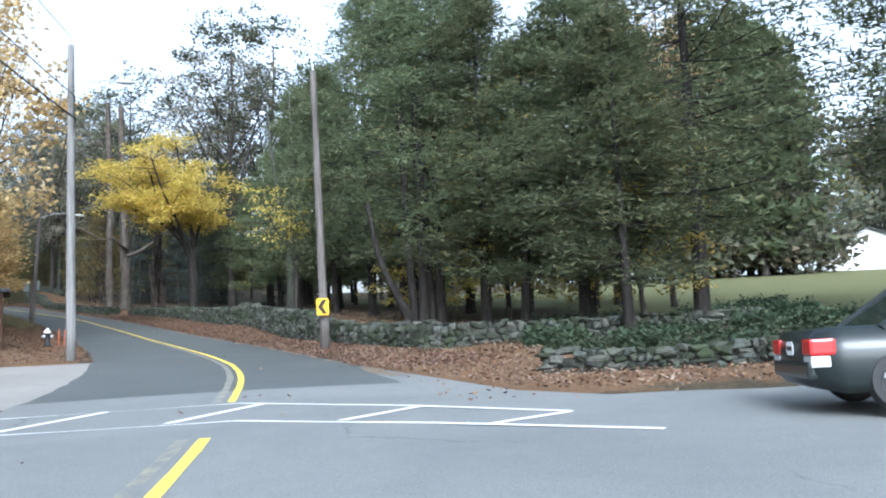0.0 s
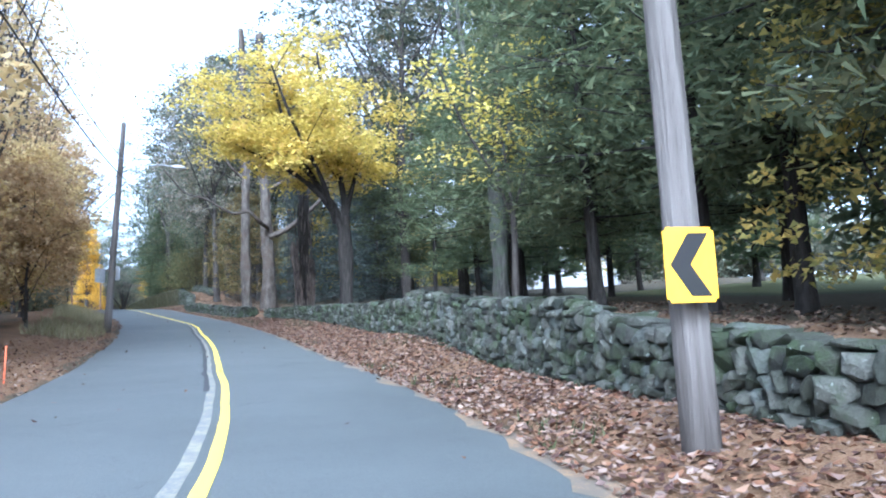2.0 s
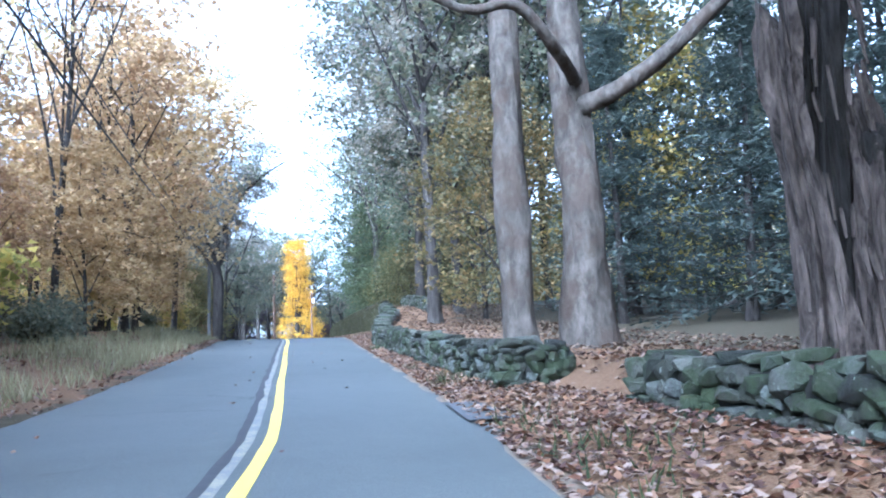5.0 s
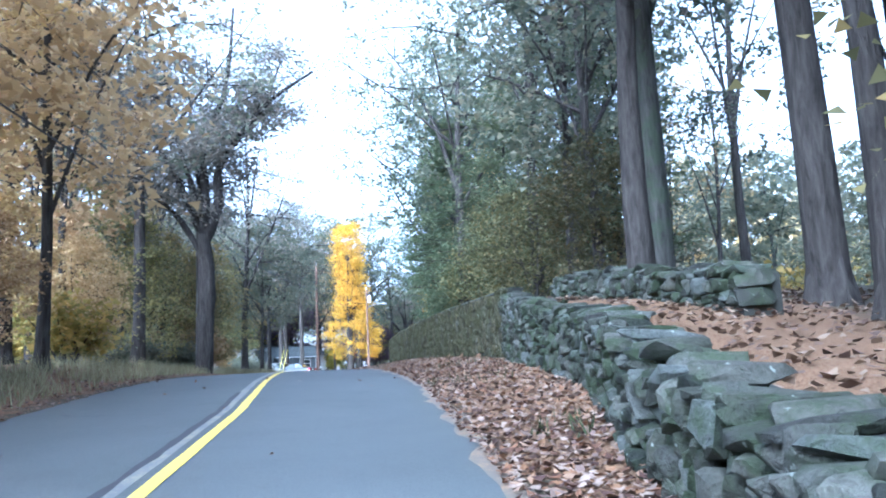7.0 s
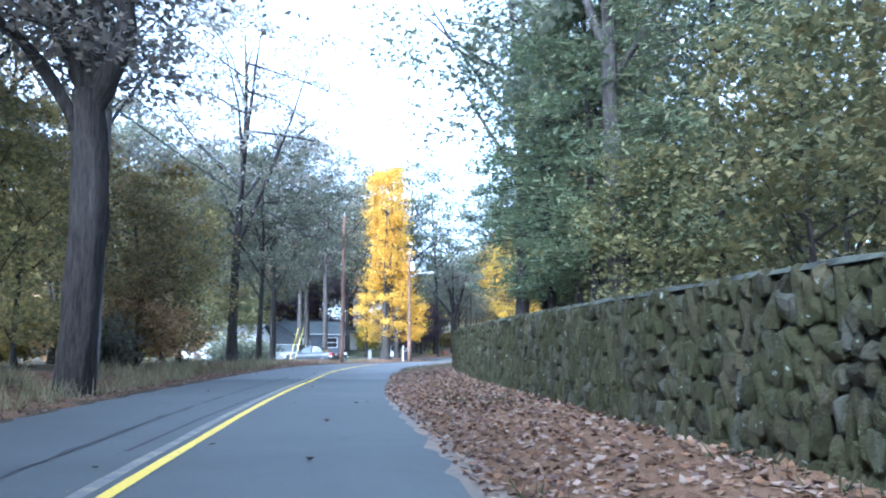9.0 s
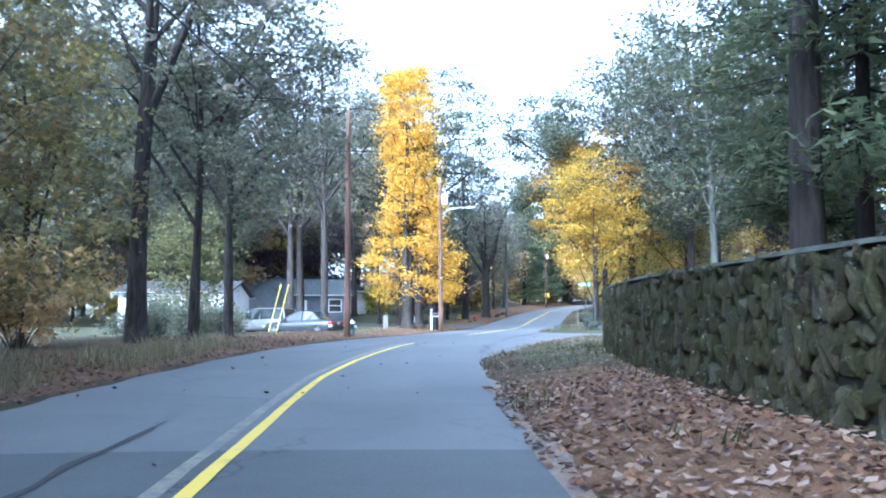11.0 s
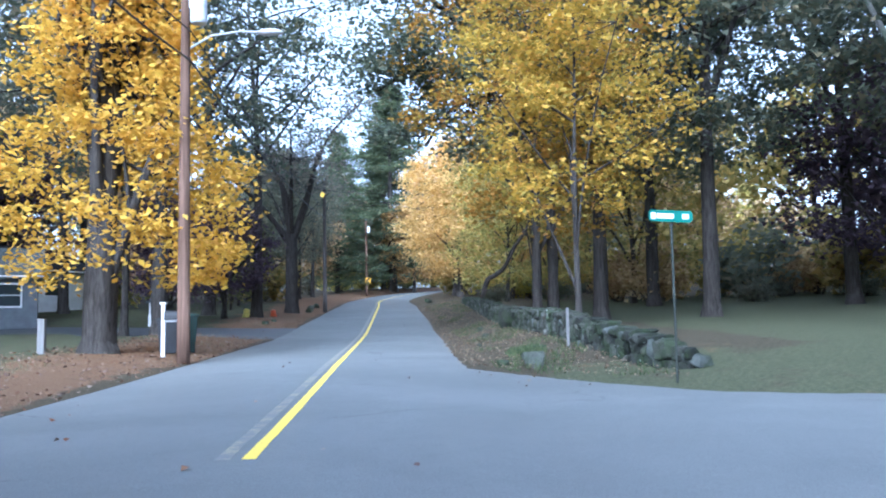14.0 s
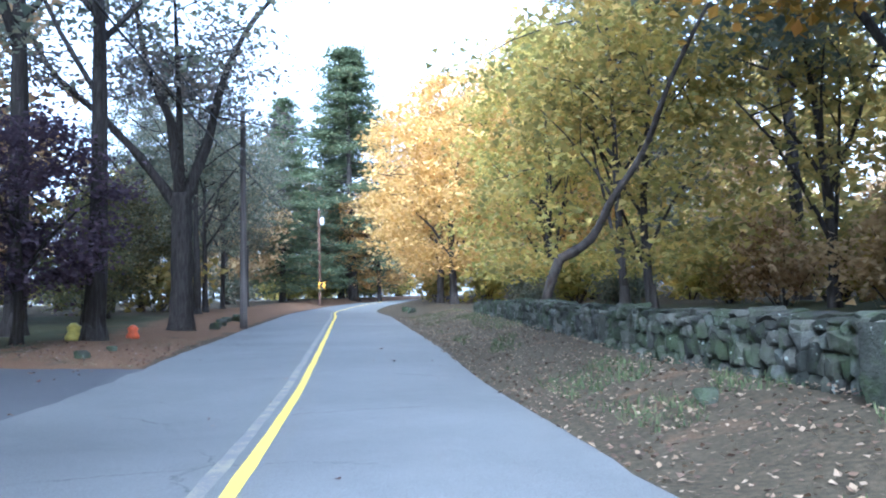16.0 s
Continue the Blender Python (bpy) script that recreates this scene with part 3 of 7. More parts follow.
crosswalk = thing("crosswalk", pose(0, 0, 0), "white painted crosswalk with slanting bars across the road", "road marking", kind="structure")
FAR_BAR, NEAR_BAR = [(14.1, -7.0), (14.0, -3.4), (14.0, 0.2), (12.4, 2.6), (10.7, 4.5)], [(12.0, -7.0), (11.8, -2.9), (11.6, 0.3), (10.3, 2.7), (8.8, 4.9)]
part("edge_bar", ribbon("edge_bar", FAR_BAR, 0.17, 0.008, WHITE_PAINT), crosswalk)
part("edge_bar", ribbon("edge_bar", NEAR_BAR, 0.17, 0.008, WHITE_PAINT), crosswalk)


def along(bar, d):
    return float(np.interp(d, [q[1] for q in bar], [q[0] for q in bar]))


for d in (-5.2, -2.9, -0.6, 1.6, 3.3):
    part("slant_bar", ribbon("slant_bar", [(along(NEAR_BAR, d) + 0.1, d), (along(FAR_BAR, d + 1.15) - 0.1, d + 1.15)], 0.17, 0.010, WHITE_PAINT), crosswalk)

for pts, wd in (([(21.1, -2.6), (20.95, 0.0), (20.5, 1.6), (20.6, 1.95), (20.5, 3.0)], 0.05), ([(171.3, -0.9), (170.6, 0.1), (170.0, 1.0), (169.55, 1.9), (169.3, 2.6), (169.3, 3.4)], 0.05), ([(173.1, 0.1), (171.7, 0.42), (170.7, 0.4), (170.2, 0.7)], 0.06), ([(174.4, 0.3), (172.4, 0.5)], 0.05), ([(171.8, 2.72), (170.8, 2.66), (170.1, 2.9), (169.6, 2.8), (169.3, 2.5)], 0.07), ([(166.6, 2.7), (167.4, 2.85), (167.7, 3.1), (167.5, 3.4)], 0.05), ([(166.5, -1.2), (169, -0.92), (171, -0.82), (175, -0.78)], 0.06), ([(128, -0.62), (132.3, -0.58), (136.2, -0.5), (141, -0.45)], 0.07), ([(122.5, 3.2), (121.2, 3.46), (120.5, 3.5), (119.6, 3.55)], 0.04)):
    tagged(new("road_crack", ribbon("road_crack", pts, wd, 0.006, TAR)), "dark tar-sealed crack wandering over asphalt", "road crack", kind="structure")

# ---------------------------------------------------------------- stone walls
def stone_meshes(count, seed, material, squash):
    """Angular, weathered stones about one metre across, to be scaled."""
    r = np.random.default_rng(seed)
    out = []
    for _ in range(count):
        bm = bmesh.new()
        for _ in range(24):
            v = r.normal(size=3)
            v /= np.abs(v).max() ** 0.7 * np.linalg.norm(v) ** 0.3
            v *= r.uniform(0.9, 1.0) * np.array([0.5, 0.5, 0.5])
            v[2] = np.clip(v[2], -squash, squash)
            bm.verts.new(v)
        res = bmesh.ops.convex_hull(bm, input=bm.verts)
        bmesh.ops.delete(bm, geom=[g for g in res["geom_interior"] if isinstance(g, bmesh.types.BMVert)], context="VERTS")
        for v in bm.verts:
            v.co.z *= 0.5 / squash
        out.append(bm_mesh("stone", bm, material))
    return out


DRY = stone_meshes(14, 11, STONE, 0.36)
SET = stone_meshes(14, 12, STONE_MORTARED, 0.42)


def stone_arrays(meshes):
    out = []
    for me in meshes:
        v = np.array([tuple(p.co) for p in me.vertices])
        out.append((v, [tuple(f.vertices) for f in me.polygons]))
    return out


DRY_ARR, SET_ARR = stone_arrays(DRY), stone_arrays(SET)


def stone_wall(name, label, pts, thick, near, style, seed, tiers=True):
    """pts: (s, d, height) of the foot of the face towards the road. near: stretch of s whose stones are single pieces."""
    r = random.Random(seed)
    dry = style == "dry"
    pool, arr, material = (DRY, DRY_ARR, STONE) if dry else (SET, SET_ARR, STONE_MORTARED)
    q = []
    for (s0, d0, h0), (s1, d1, h1) in zip(pts, pts[1:]):
        n = max(1, int(max(abs(s1 - s0), abs(d1 - d0)) / 0.5))
        q += [(s0 + (s1 - s0) * k / n, d0 + (d1 - d0) * k / n, h0 + (h1 - h0) * k / n) for k in range(n)]
    q.append(pts[-1])
    foot = [put(s, d) for s, d, _ in q]
    foot = [Vector((p.x, p.y, p.z)) for p in foot]
    u = [0.0]
    for a, b in zip(foot, foot[1:]):
        u.append(u[-1] + (Vector((b.x, b.y, 0)) - Vector((a.x, a.y, 0))).length)
    F = np.array([tuple(p) for p in foot])
    H, S = np.array([k[2] for k in q]), np.array([k[0] for k in q])
    T = np.gradient(F[:, :2], axis=0)
    T /= np.linalg.norm(T, axis=1)[:, None]
    # smooth out the foot so that courses run even
    Z = np.convolve(np.pad(F[:, 2], 4, mode="edge"), np.ones(9) / 9, mode="valid")
    root = thing(name, pose(0, 0, 0), label, "stone wall", kind="structure")
    inset = 0.1 if dry else 0.06
    verts, faces = [], []
    for i in range(len(F)):
        nx_, ny_ = T[i, 1], -T[i, 0]
        top = H[i] - (0.1 if dry else 0.0)
        for off, z in ((inset, -0.5), (inset, top), (thick - inset, top), (thick - inset, -0.5)):
            verts.append((F[i, 0] + nx_ * off, F[i, 1] + ny_ * off, Z[i] + z))
    for i in range(len(F) - 1):
        for k in range(3):
            a = 4 * i + k
            faces.append((a, a + 4, a + 5, a + 1))
    faces += [(0, 1, 2, 3), tuple(4 * (len(F) - 1) + k for k in (3, 2, 1, 0))]
    # both cores are coloured dark to stand for shade between the stones
    part("core", mesh_from("core", verts, faces, GAP_SHADE_CORE if dry else MORTAR_SHADED), root, "dark backing core with gap shade in its colour" if dry else "mossy mortar bed with joint shade in its colour")

    def place(u0):
        return (np.interp(u0, u, F[:, 0]), np.interp(u0, u, F[:, 1]), np.interp(u0, u, Z), np.interp(u0, u, T[:, 0]), np.interp(u0, u, T[:, 1]), np.interp(u0, u, H), np.interp(u0, u, S))

    stones = []

    def lay(u0, v, w, h, depth, off, tilt):
        x, y, z, tx, ty, top, s = place(u0)
        yaw = math.atan2(ty, tx)
        m = (Matrix.Translation((x + ty * off, y - tx * off, z + v)) @ Matrix.Rotation(yaw + r.uniform(-0.12, 0.12), 4, "Z") @ Matrix.Rotation(tilt, 4, "Y")
             @ Matrix.Rotation(r.uniform(-0.15, 0.15), 4, "X") @ Matrix.Diagonal((w, depth, h, 1)))
        stones.append((s, m, r.randrange(len(pool))))

    v = -0.12
    hmax = float(H.max())
    while v < hmax:
        rh = r.uniform(0.09, 0.2) if dry else r.uniform(0.22, 0.32)
        slab = style == "dry" and name == "wall_lawn" and v < 0.25
        if slab:
            rh = r.uniform(0.2, 0.3)
        u0 = r.uniform(-0.2, 0.2)
        while u0 < u[-1]:
            if dry:
                w = r.choice((0.14, 0.19, 0.25, 0.32, 0.45)) * r.uniform(0.8, 1.2)
                if slab:
                    w = r.uniform(0.15, 0.32)
            else:
                w = r.choice((0.1, 0.13, 0.17, 0.23)) * r.uniform(0.85, 1.15)
            top = place(min(u0 + w / 2, u[-1]))[5]
            h = rh * (r.uniform(0.8, 1.5) if dry else r.choice((0.8, 1.0, 1.25, 1.6)) * r.uniform(0.85, 1.1))
            if v + rh * 0.55 < top:
                if v + h > top + (0.08 if dry else -0.03):
                    h = max(0.12, top - v + (0.06 if dry else -0.05))
                jut = r.uniform(-0.03, 0.06) if dry else r.uniform(0.0, 0.035)
                depth = r.uniform(0.3, 0.42) if dry else 0.2
                lay(u0 + w / 2, v + h / 2 + r.uniform(-0.03, 0.03) * (1 if dry else 2.4), w * (0.99 if dry else 1.05), h * (1.0 if dry else 1.06), depth, depth / 2 - 0.04 - jut + (0.0 if dry else 0.0), r.gauss(0, 0.15 if dry else 0.28))
            u0 += w
        v += rh
    if dry:
        # cap stones lie across the top; a second row shows the back edge
        u0 = 0.0
        while u0 < u[-1]:
            w = r.uniform(0.22, 0.52)
            top, at = place(min(u0 + w / 2, u[-1]))[5:]
            bulky = name == "wall_field" and 44.5 < at < 50
            if bulky:
                w *= 1.35
            lay(u0 + w / 2, top + r.uniform(-0.06, 0.05) - (0.1 if bulky else 0), w * 1.08, r.uniform(0.3, 0.45) if bulky else r.uniform(0.09, 0.17), thick * r.uniform(0.7, 1.0), thick * 0.45 + r.uniform(-0.06, 0.06), r.gauss(0, 0.1))
            u0 += w
        # both ends are faced
        for ue in (0.05, u[-1] - 0.05):
            vv = 0.0
            while vv < place(ue)[5] - 0.1:
                lay(ue, vv + 0.12, 0.4, 0.27, thick, thick * 0.5, r.gauss(0, 0.1))
                vv += 0.22
    else:
        cap_v, cap_f = [], []
        for i in range(len(F)):
            nx_, ny_ = T[i, 1], -T[i, 0]
            wob = 0.07 * noise.noise((i * 0.9, seed, 0.0)) + 0.06 * noise.noise((i * 2.7, seed, 5.0))
            for off, z in ((-0.02 + wob, -0.05), (0.03 + wob, 0.0 + wob * 0.6), (thick * 0.5, 0.03 + wob), (thick + 0.02, 0.0), (thick + 0.02, -0.05)):
                cap_v.append((F[i, 0] + nx_ * off, F[i, 1] + ny_ * off, Z[i] + H[i] + z))
        for i in range(len(F) - 1):
            for k in range(4):
                a = 5 * i + k
                cap_f.append((a, a + 5, a + 6, a + 1))
        cap_f += [(0, 1, 2, 3, 4), tuple(5 * (len(F) - 1) + k for k in (4, 3, 2, 1, 0))]
        part("coping", mesh_from("coping", cap_v, cap_f, COPING), root, "rough weathered coping")
    single = [k for k in stones if near[0] <= k[0] <= near[1]]
    r.shuffle(single)
    chosen = set(id(k) for k in single[:300])
    vs, fs, base = [], [], 0
    for k in stones:
        s, m, i = k
        if id(k) in chosen:
            ob = new("stone", pool[i])
            ob.parent = root
            ob.matrix_basis = m
        else:
            a, f = arr[i]
            mm = np.array(m)
            vs.append(a @ mm[:3, :3].T + mm[:3, 3])
            fs += [tuple(base + j for j in face) for face in f]
            base += len(a)
    if vs:
        ob = part("stones", mesh_from("stones", np.concatenate(vs), fs, material), root)
        ob["kind"] = "stuff"
    return root


stone_wall("wall_field", "mossy dry-laid fieldstone wall along the leafy verge", [(22.6, 16, 0.5), (23.4, 9.5, 0.55), (24.0, 6.7, 0.62), (24.9, 5.6, 0.74), (28, 5.4, 0.74), (31, 5.05, 0.74), (34, 4.95, 0.82), (37, 5.0, 1.25), (40, 5.1, 1.3), (43, 5.2, 1.22), (47, 5.32, 1.2), (49, 5.4, 1.2), (50.5, 5.45, 1.06), (54, 5.5, 1.05), (58, 5.55, 0.92), (63, 5.4, 0.75), (68, 4.8, 0.58), (72.2, 4.35, 0.5)], 0.75, (33, 50), "dry", 5)
stone_wall("wall_ruined", "tumbled dry stone wall end with loose slabs", [(13.2, 17, 0.4), (14.6, 10, 0.38), (16.1, 5.9, 0.36)], 0.7, (15.0, 17), "dry", 6)
stone_wall("wall_low", "low mossy dry stone wall under tall trees", [(74.9, 4.5, 0.5), (74.9, 3.6, 0.55), (81, 3.35, 0.58), (94, 3.3, 0.62), (99, 3.9, 0.8), (104, 5.0, 1.0), (108, 5.35, 1.1), (112, 5.7, 1.4), (114.6, 6.1, 1.72)], 0.8, (74, 114), "dry", 7)
stone_wall("wall_upper", "upper tier of a dry stone retaining wall", [(103, 6.7, 0.5), (108, 7.0, 0.55), (114, 7.3, 0.55)], 0.7, (104, 112), "dry", 8)
stone_wall("wall_mortared", "tall mossy wall of upright stones set in mortar", [(114.4, 6.15, 1.82), (120, 5.9, 1.74), (128, 5.5, 1.64), (138, 5.3, 1.62), (150, 5.15, 1.6), (157, 5.3, 1.55), (163, 5.8, 1.5), (168.5, 6.5, 1.42), (170, 7.1, 1.4), (170.4, 9.0, 1.4)], 0.5, (120, 133), "set", 9)
stone_wall("wall_lawn", "low grey dry stone wall at the edge of a lawn", [(195.3, 6.7, 0.3), (196.5, 6.2, 0.5), (201, 5.9, 0.62), (206, 5.9, 0.7), (212, 5.85, 0.72), (222, 6.05, 0.72), (231, 6.15, 0.65), (238, 6.3, 0.5), (243, 6.4, 0.35)], 0.7, (203, 222), "dry", 10)

# ---------------------------------------------------------------- fallen leaves
LITTER = leaf_mat("fallen_leaves", [(0.064, 0.035, 0.025), (0.16, 0.082, 0.04), (0.235, 0.135, 0.066), (0.275, 0.19, 0.122), (0.14, 0.098, 0.08), (0.31, 0.24, 0.182)], 0.1, 0.1)


LITTER_DARK = leaf_mat("old_woodland_leaves", [(0.07, 0.045, 0.032), (0.13, 0.085, 0.055), (0.19, 0.135, 0.085), (0.25, 0.19, 0.13)], 0.1, 0.1)


def leaf_quads(centres, sizes, tilt, r, aspect=0.62, three=False):
    """Pointed leaves: one four-cornered face each. Returns vertices and faces."""
    n = len(centres)
    yaw = r.uniform(0, 2 * math.pi, n)
    nrm = np.stack([r.normal(size=n) * tilt, r.normal(size=n) * tilt, np.ones(n)], 1)
    nrm /= np.linalg.norm(nrm, axis=1)[:, None]
    a = np.stack([np.cos(yaw), np.sin(yaw), np.zeros(n)], 1)
    a -= nrm * (a * nrm).sum(1)[:, None]
    a /= np.linalg.norm(a, axis=1)[:, None]
    b = np.cross(nrm, a)
    sz = sizes[:, None]
    bend = nrm * sz * r.uniform(-0.15, 0.25, (n, 1))
    if three:
        v = np.stack([centres - a * sz * 0.5 + bend, centres + b * sz * 0.6 * aspect + a * sz * 0.3, centres - b * sz * 0.6 * aspect + a * sz * 0.25], 1).reshape(-1, 3)
        return v, np.arange(3 * n).reshape(n, 3)
    v = np.stack([centres - a * sz * 0.5 + bend, centres + b * sz * 0.5 * aspect, centres + a * sz * 0.55 + bend, centres - b * sz * 0.5 * aspect], 1).reshape(-1, 3)
    f = np.arange(4 * n).reshape(n, 4)
    return v, f


def litter_patch(name, label, count, s_rng, d_of, r, size=(0.05, 0.12), cover=LITTER):
    s = r.uniform(*s_rng, count)
    a, b = d_of(s)
    d = a + (b - a) * r.uniform(0, 1, count)
    keep = (paved_mask(s, d) == 0) | (r.uniform(0, 1, count) < 0.06)
    s, d = s[keep], d[keep]
    count = len(s)
    p = np.array([np.interp(s, ARC, LINE[:, i]) for i in range(3)]).T
    t = np.array([np.interp(s, ARC, TAN[:, i]) for i in range(2)]).T
    x, y = p[:, 0] + t[:, 1] * d, p[:, 1] - t[:, 0] * d
    inside = ((d > tab(s, LEFT_EDGE)) & (d < tab(s, RIGHT_EDGE))) | (paved_mask(s, d) > 0)
    z = p[:, 2] + np.where(inside, 0.042, land(s, d) + 0.02) + r.uniform(0.0, 0.05, count) * (~inside)
    v, f = leaf_quads(np.stack([x, y, z], 1), r.uniform(*size, count), 0.35, r, 0.75)
    return tagged(new(name, mesh_from(name, v, f, cover)), label, "leaf litter", kind="stuff")


rl = np.random.default_rng(21)
litter_patch("fallen_leaves", "rust leaves and pine needles by the side street", 9000, (12, 26), lambda s: (tab(s, RIGHT_EDGE) - 0.1, 11 + 0 * s), rl, (0.04, 0.1))
litter_patch("fallen_leaves", "tan and rust fallen leaves on the verge", 26000, (20, 72), lambda s: (tab(s, RIGHT_EDGE) - 0.15, tab(s, WALL_LINE) + 0.1), rl)
litter_patch("fallen_leaves", "tan and rust fallen leaves under the wall", 25000, (72, 156), lambda s: (tab(s, RIGHT_EDGE) - 0.15, tab(s, WALL_LINE) + 0.1), rl)
litter_patch("fallen_leaves", "brown fallen leaves under the pines", 17000, (18, 112), lambda s: (tab(s, WALL_LINE) + 0.5, tab(s, WALL_LINE) + 6), rl, (0.07, 0.14), LITTER_DARK)
litter_patch("fallen_leaves", "loose leaves drifted into the wall gap", 1500, (71.6, 75.6), lambda s: (3.2 + 0 * s, 8 + 0 * s), rl)
litter_patch("fallen_leaves", "brown fallen leaves along the wooded bank", 14000, (30, 176), lambda s: (tab(s, LEFT_EDGE) - 3.0, tab(s, LEFT_EDGE) + 0.1), rl)
litter_patch("fallen_leaves", "scattered leaves on thin grass by the lane", 11000, (152, 184), lambda s: (tab(s, RIGHT_EDGE), 9 + 0 * s), rl, (0.03, 0.075))
litter_patch("fallen_leaves", "dry leaves along the lawn wall", 9000, (194, 250), lambda s: (tab(s, RIGHT_EDGE) - 0.1, tab(s, WALL_LINE)), rl, (0.035, 0.085), LITTER_DARK)
litter_patch("fallen_leaves", "scattered leaves on the house lawn", 5000, (168, 232), lambda s: (-9 + 0 * s, tab(s, LEFT_EDGE) + 0.1), rl)
litter_patch("fallen_leaves", "a few pale leaves lying on the road", 240, (8, 230), lambda s: (tab(s, LEFT_EDGE), tab(s, RIGHT_EDGE)), rl)

# ---------------------------------------------------------------- trees
BARK_DARK = bark_mat("dark_bark", (0.024, 0.021, 0.019), (0.088, 0.079, 0.07))
BARK_GREY = bark_mat("grey_bark", (0.04, 0.04, 0.035), (0.11, 0.108, 0.096), (0.066, 0.088, 0.052))
BARK_PINE = bark_mat("pine_bark", (0.014, 0.0125, 0.0115), (0.05, 0.045, 0.04))
BARK_PALE = bark_mat("pale_dead_wood", (0.05, 0.043, 0.036), (0.175, 0.155, 0.132), (0.06, 0.043, 0.032), 0.45, 5.5, 0.75, 0.47)
BARK_RED = bark_mat("shaggy_dead_bark", (0.011, 0.009, 0.008), (0.21, 0.172, 0.148), None, 0.32, 6.5, 0.8)
NEEDLES = leaf_mat("pine_needles", [(0.08, 0.106, 0.06), (0.12, 0.148, 0.082), (0.155, 0.18, 0.094), (0.23, 0.21, 0.1)], 0.55, 0.6)
NEEDLES_BLUE = leaf_mat("blue_spruce_needles", [(0.06, 0.078, 0.07), (0.1, 0.124, 0.108), (0.155, 0.178, 0.152)], 0.4, 0.5)
LEAF_YELLOW = leaf_mat("yellow_maple_leaves", [(0.38, 0.31, 0.08), (0.56, 0.45, 0.1), (0.68, 0.54, 0.14), (0.7, 0.5, 0.18)], 0.55)
LEAF_GOLD = leaf_mat("golden_leaves", [(0.42, 0.23, 0.03), (0.6, 0.37, 0.045), (0.72, 0.48, 0.07), (0.7, 0.41, 0.11)], 0.55)
LEAF_OLIVE = leaf_mat("turning_olive_leaves", [(0.2, 0.2, 0.07), (0.36, 0.33, 0.1), (0.52, 0.42, 0.12), (0.66, 0.47, 0.13)], 0.6)
LEAF_GREEN = leaf_mat("dull_green_leaves", [(0.105, 0.118, 0.082), (0.155, 0.168, 0.118), (0.215, 0.217, 0.148), (0.29, 0.24, 0.15)], 0.55)
LEAF_OAK = leaf_mat("deep_green_oak_leaves", [(0.062, 0.076, 0.056), (0.1, 0.118, 0.084), (0.15, 0.158, 0.104), (0.24, 0.2, 0.11)], 0.5)
LEAF_UNDER = leaf_mat("understory_leaves", [(0.07, 0.076, 0.04), (0.115, 0.118, 0.055), (0.17, 0.155, 0.068), (0.26, 0.205, 0.085)], 0.55)
LEAF_GREY = leaf_mat("fading_grey_green_leaves", [(0.15, 0.15, 0.125), (0.22, 0.21, 0.175), (0.29, 0.265, 0.21), (0.37, 0.3, 0.22)], 0.6)
LEAF_DULL = leaf_mat("dull_olive_leaves", [(0.1, 0.1, 0.05), (0.17, 0.155, 0.07), (0.26, 0.21, 0.085), (0.38, 0.27, 0.1)], 0.55)
LEAF_RUST = leaf_mat("rusty_leaves", [(0.28, 0.185, 0.095), (0.45, 0.315, 0.15), (0.57, 0.42, 0.21), (0.64, 0.51, 0.3)], 0.55)
LEAF_ORANGE = leaf_mat("pale_orange_leaves", [(0.48, 0.31, 0.09), (0.66, 0.44, 0.14), (0.76, 0.54, 0.2), (0.76, 0.54, 0.26)], 0.55)
LEAF_TURN = leaf_mat("yellowing_leaves", [(0.2, 0.18, 0.045), (0.4, 0.29, 0.05), (0.58, 0.38, 0.055), (0.66, 0.36, 0.075)], 0.55)
LEAF_JUNIPER = leaf_mat("dark_juniper", [(0.03, 0.045, 0.026), (0.052, 0.076, 0.042), (0.085, 0.112, 0.06)], 0.3)
# dark foliage; a purple lens haze is mixed into the leaf colour
LEAF_PURPLE_HAZE = leaf_mat("dark_leaves_purple_haze", [(0.055, 0.04, 0.058), (0.1, 0.072, 0.095), (0.155, 0.11, 0.13)], 0.45)


def bezier(p, q, lift, n):
    """A limb that leaves p, swings by lift and ends at q."""
    c = (p + q) / 2 + lift
    t = np.linspace(0, 1, n)[:, None]
    return (1 - t) ** 2 * p + 2 * (1 - t) * t * c + t * t * q


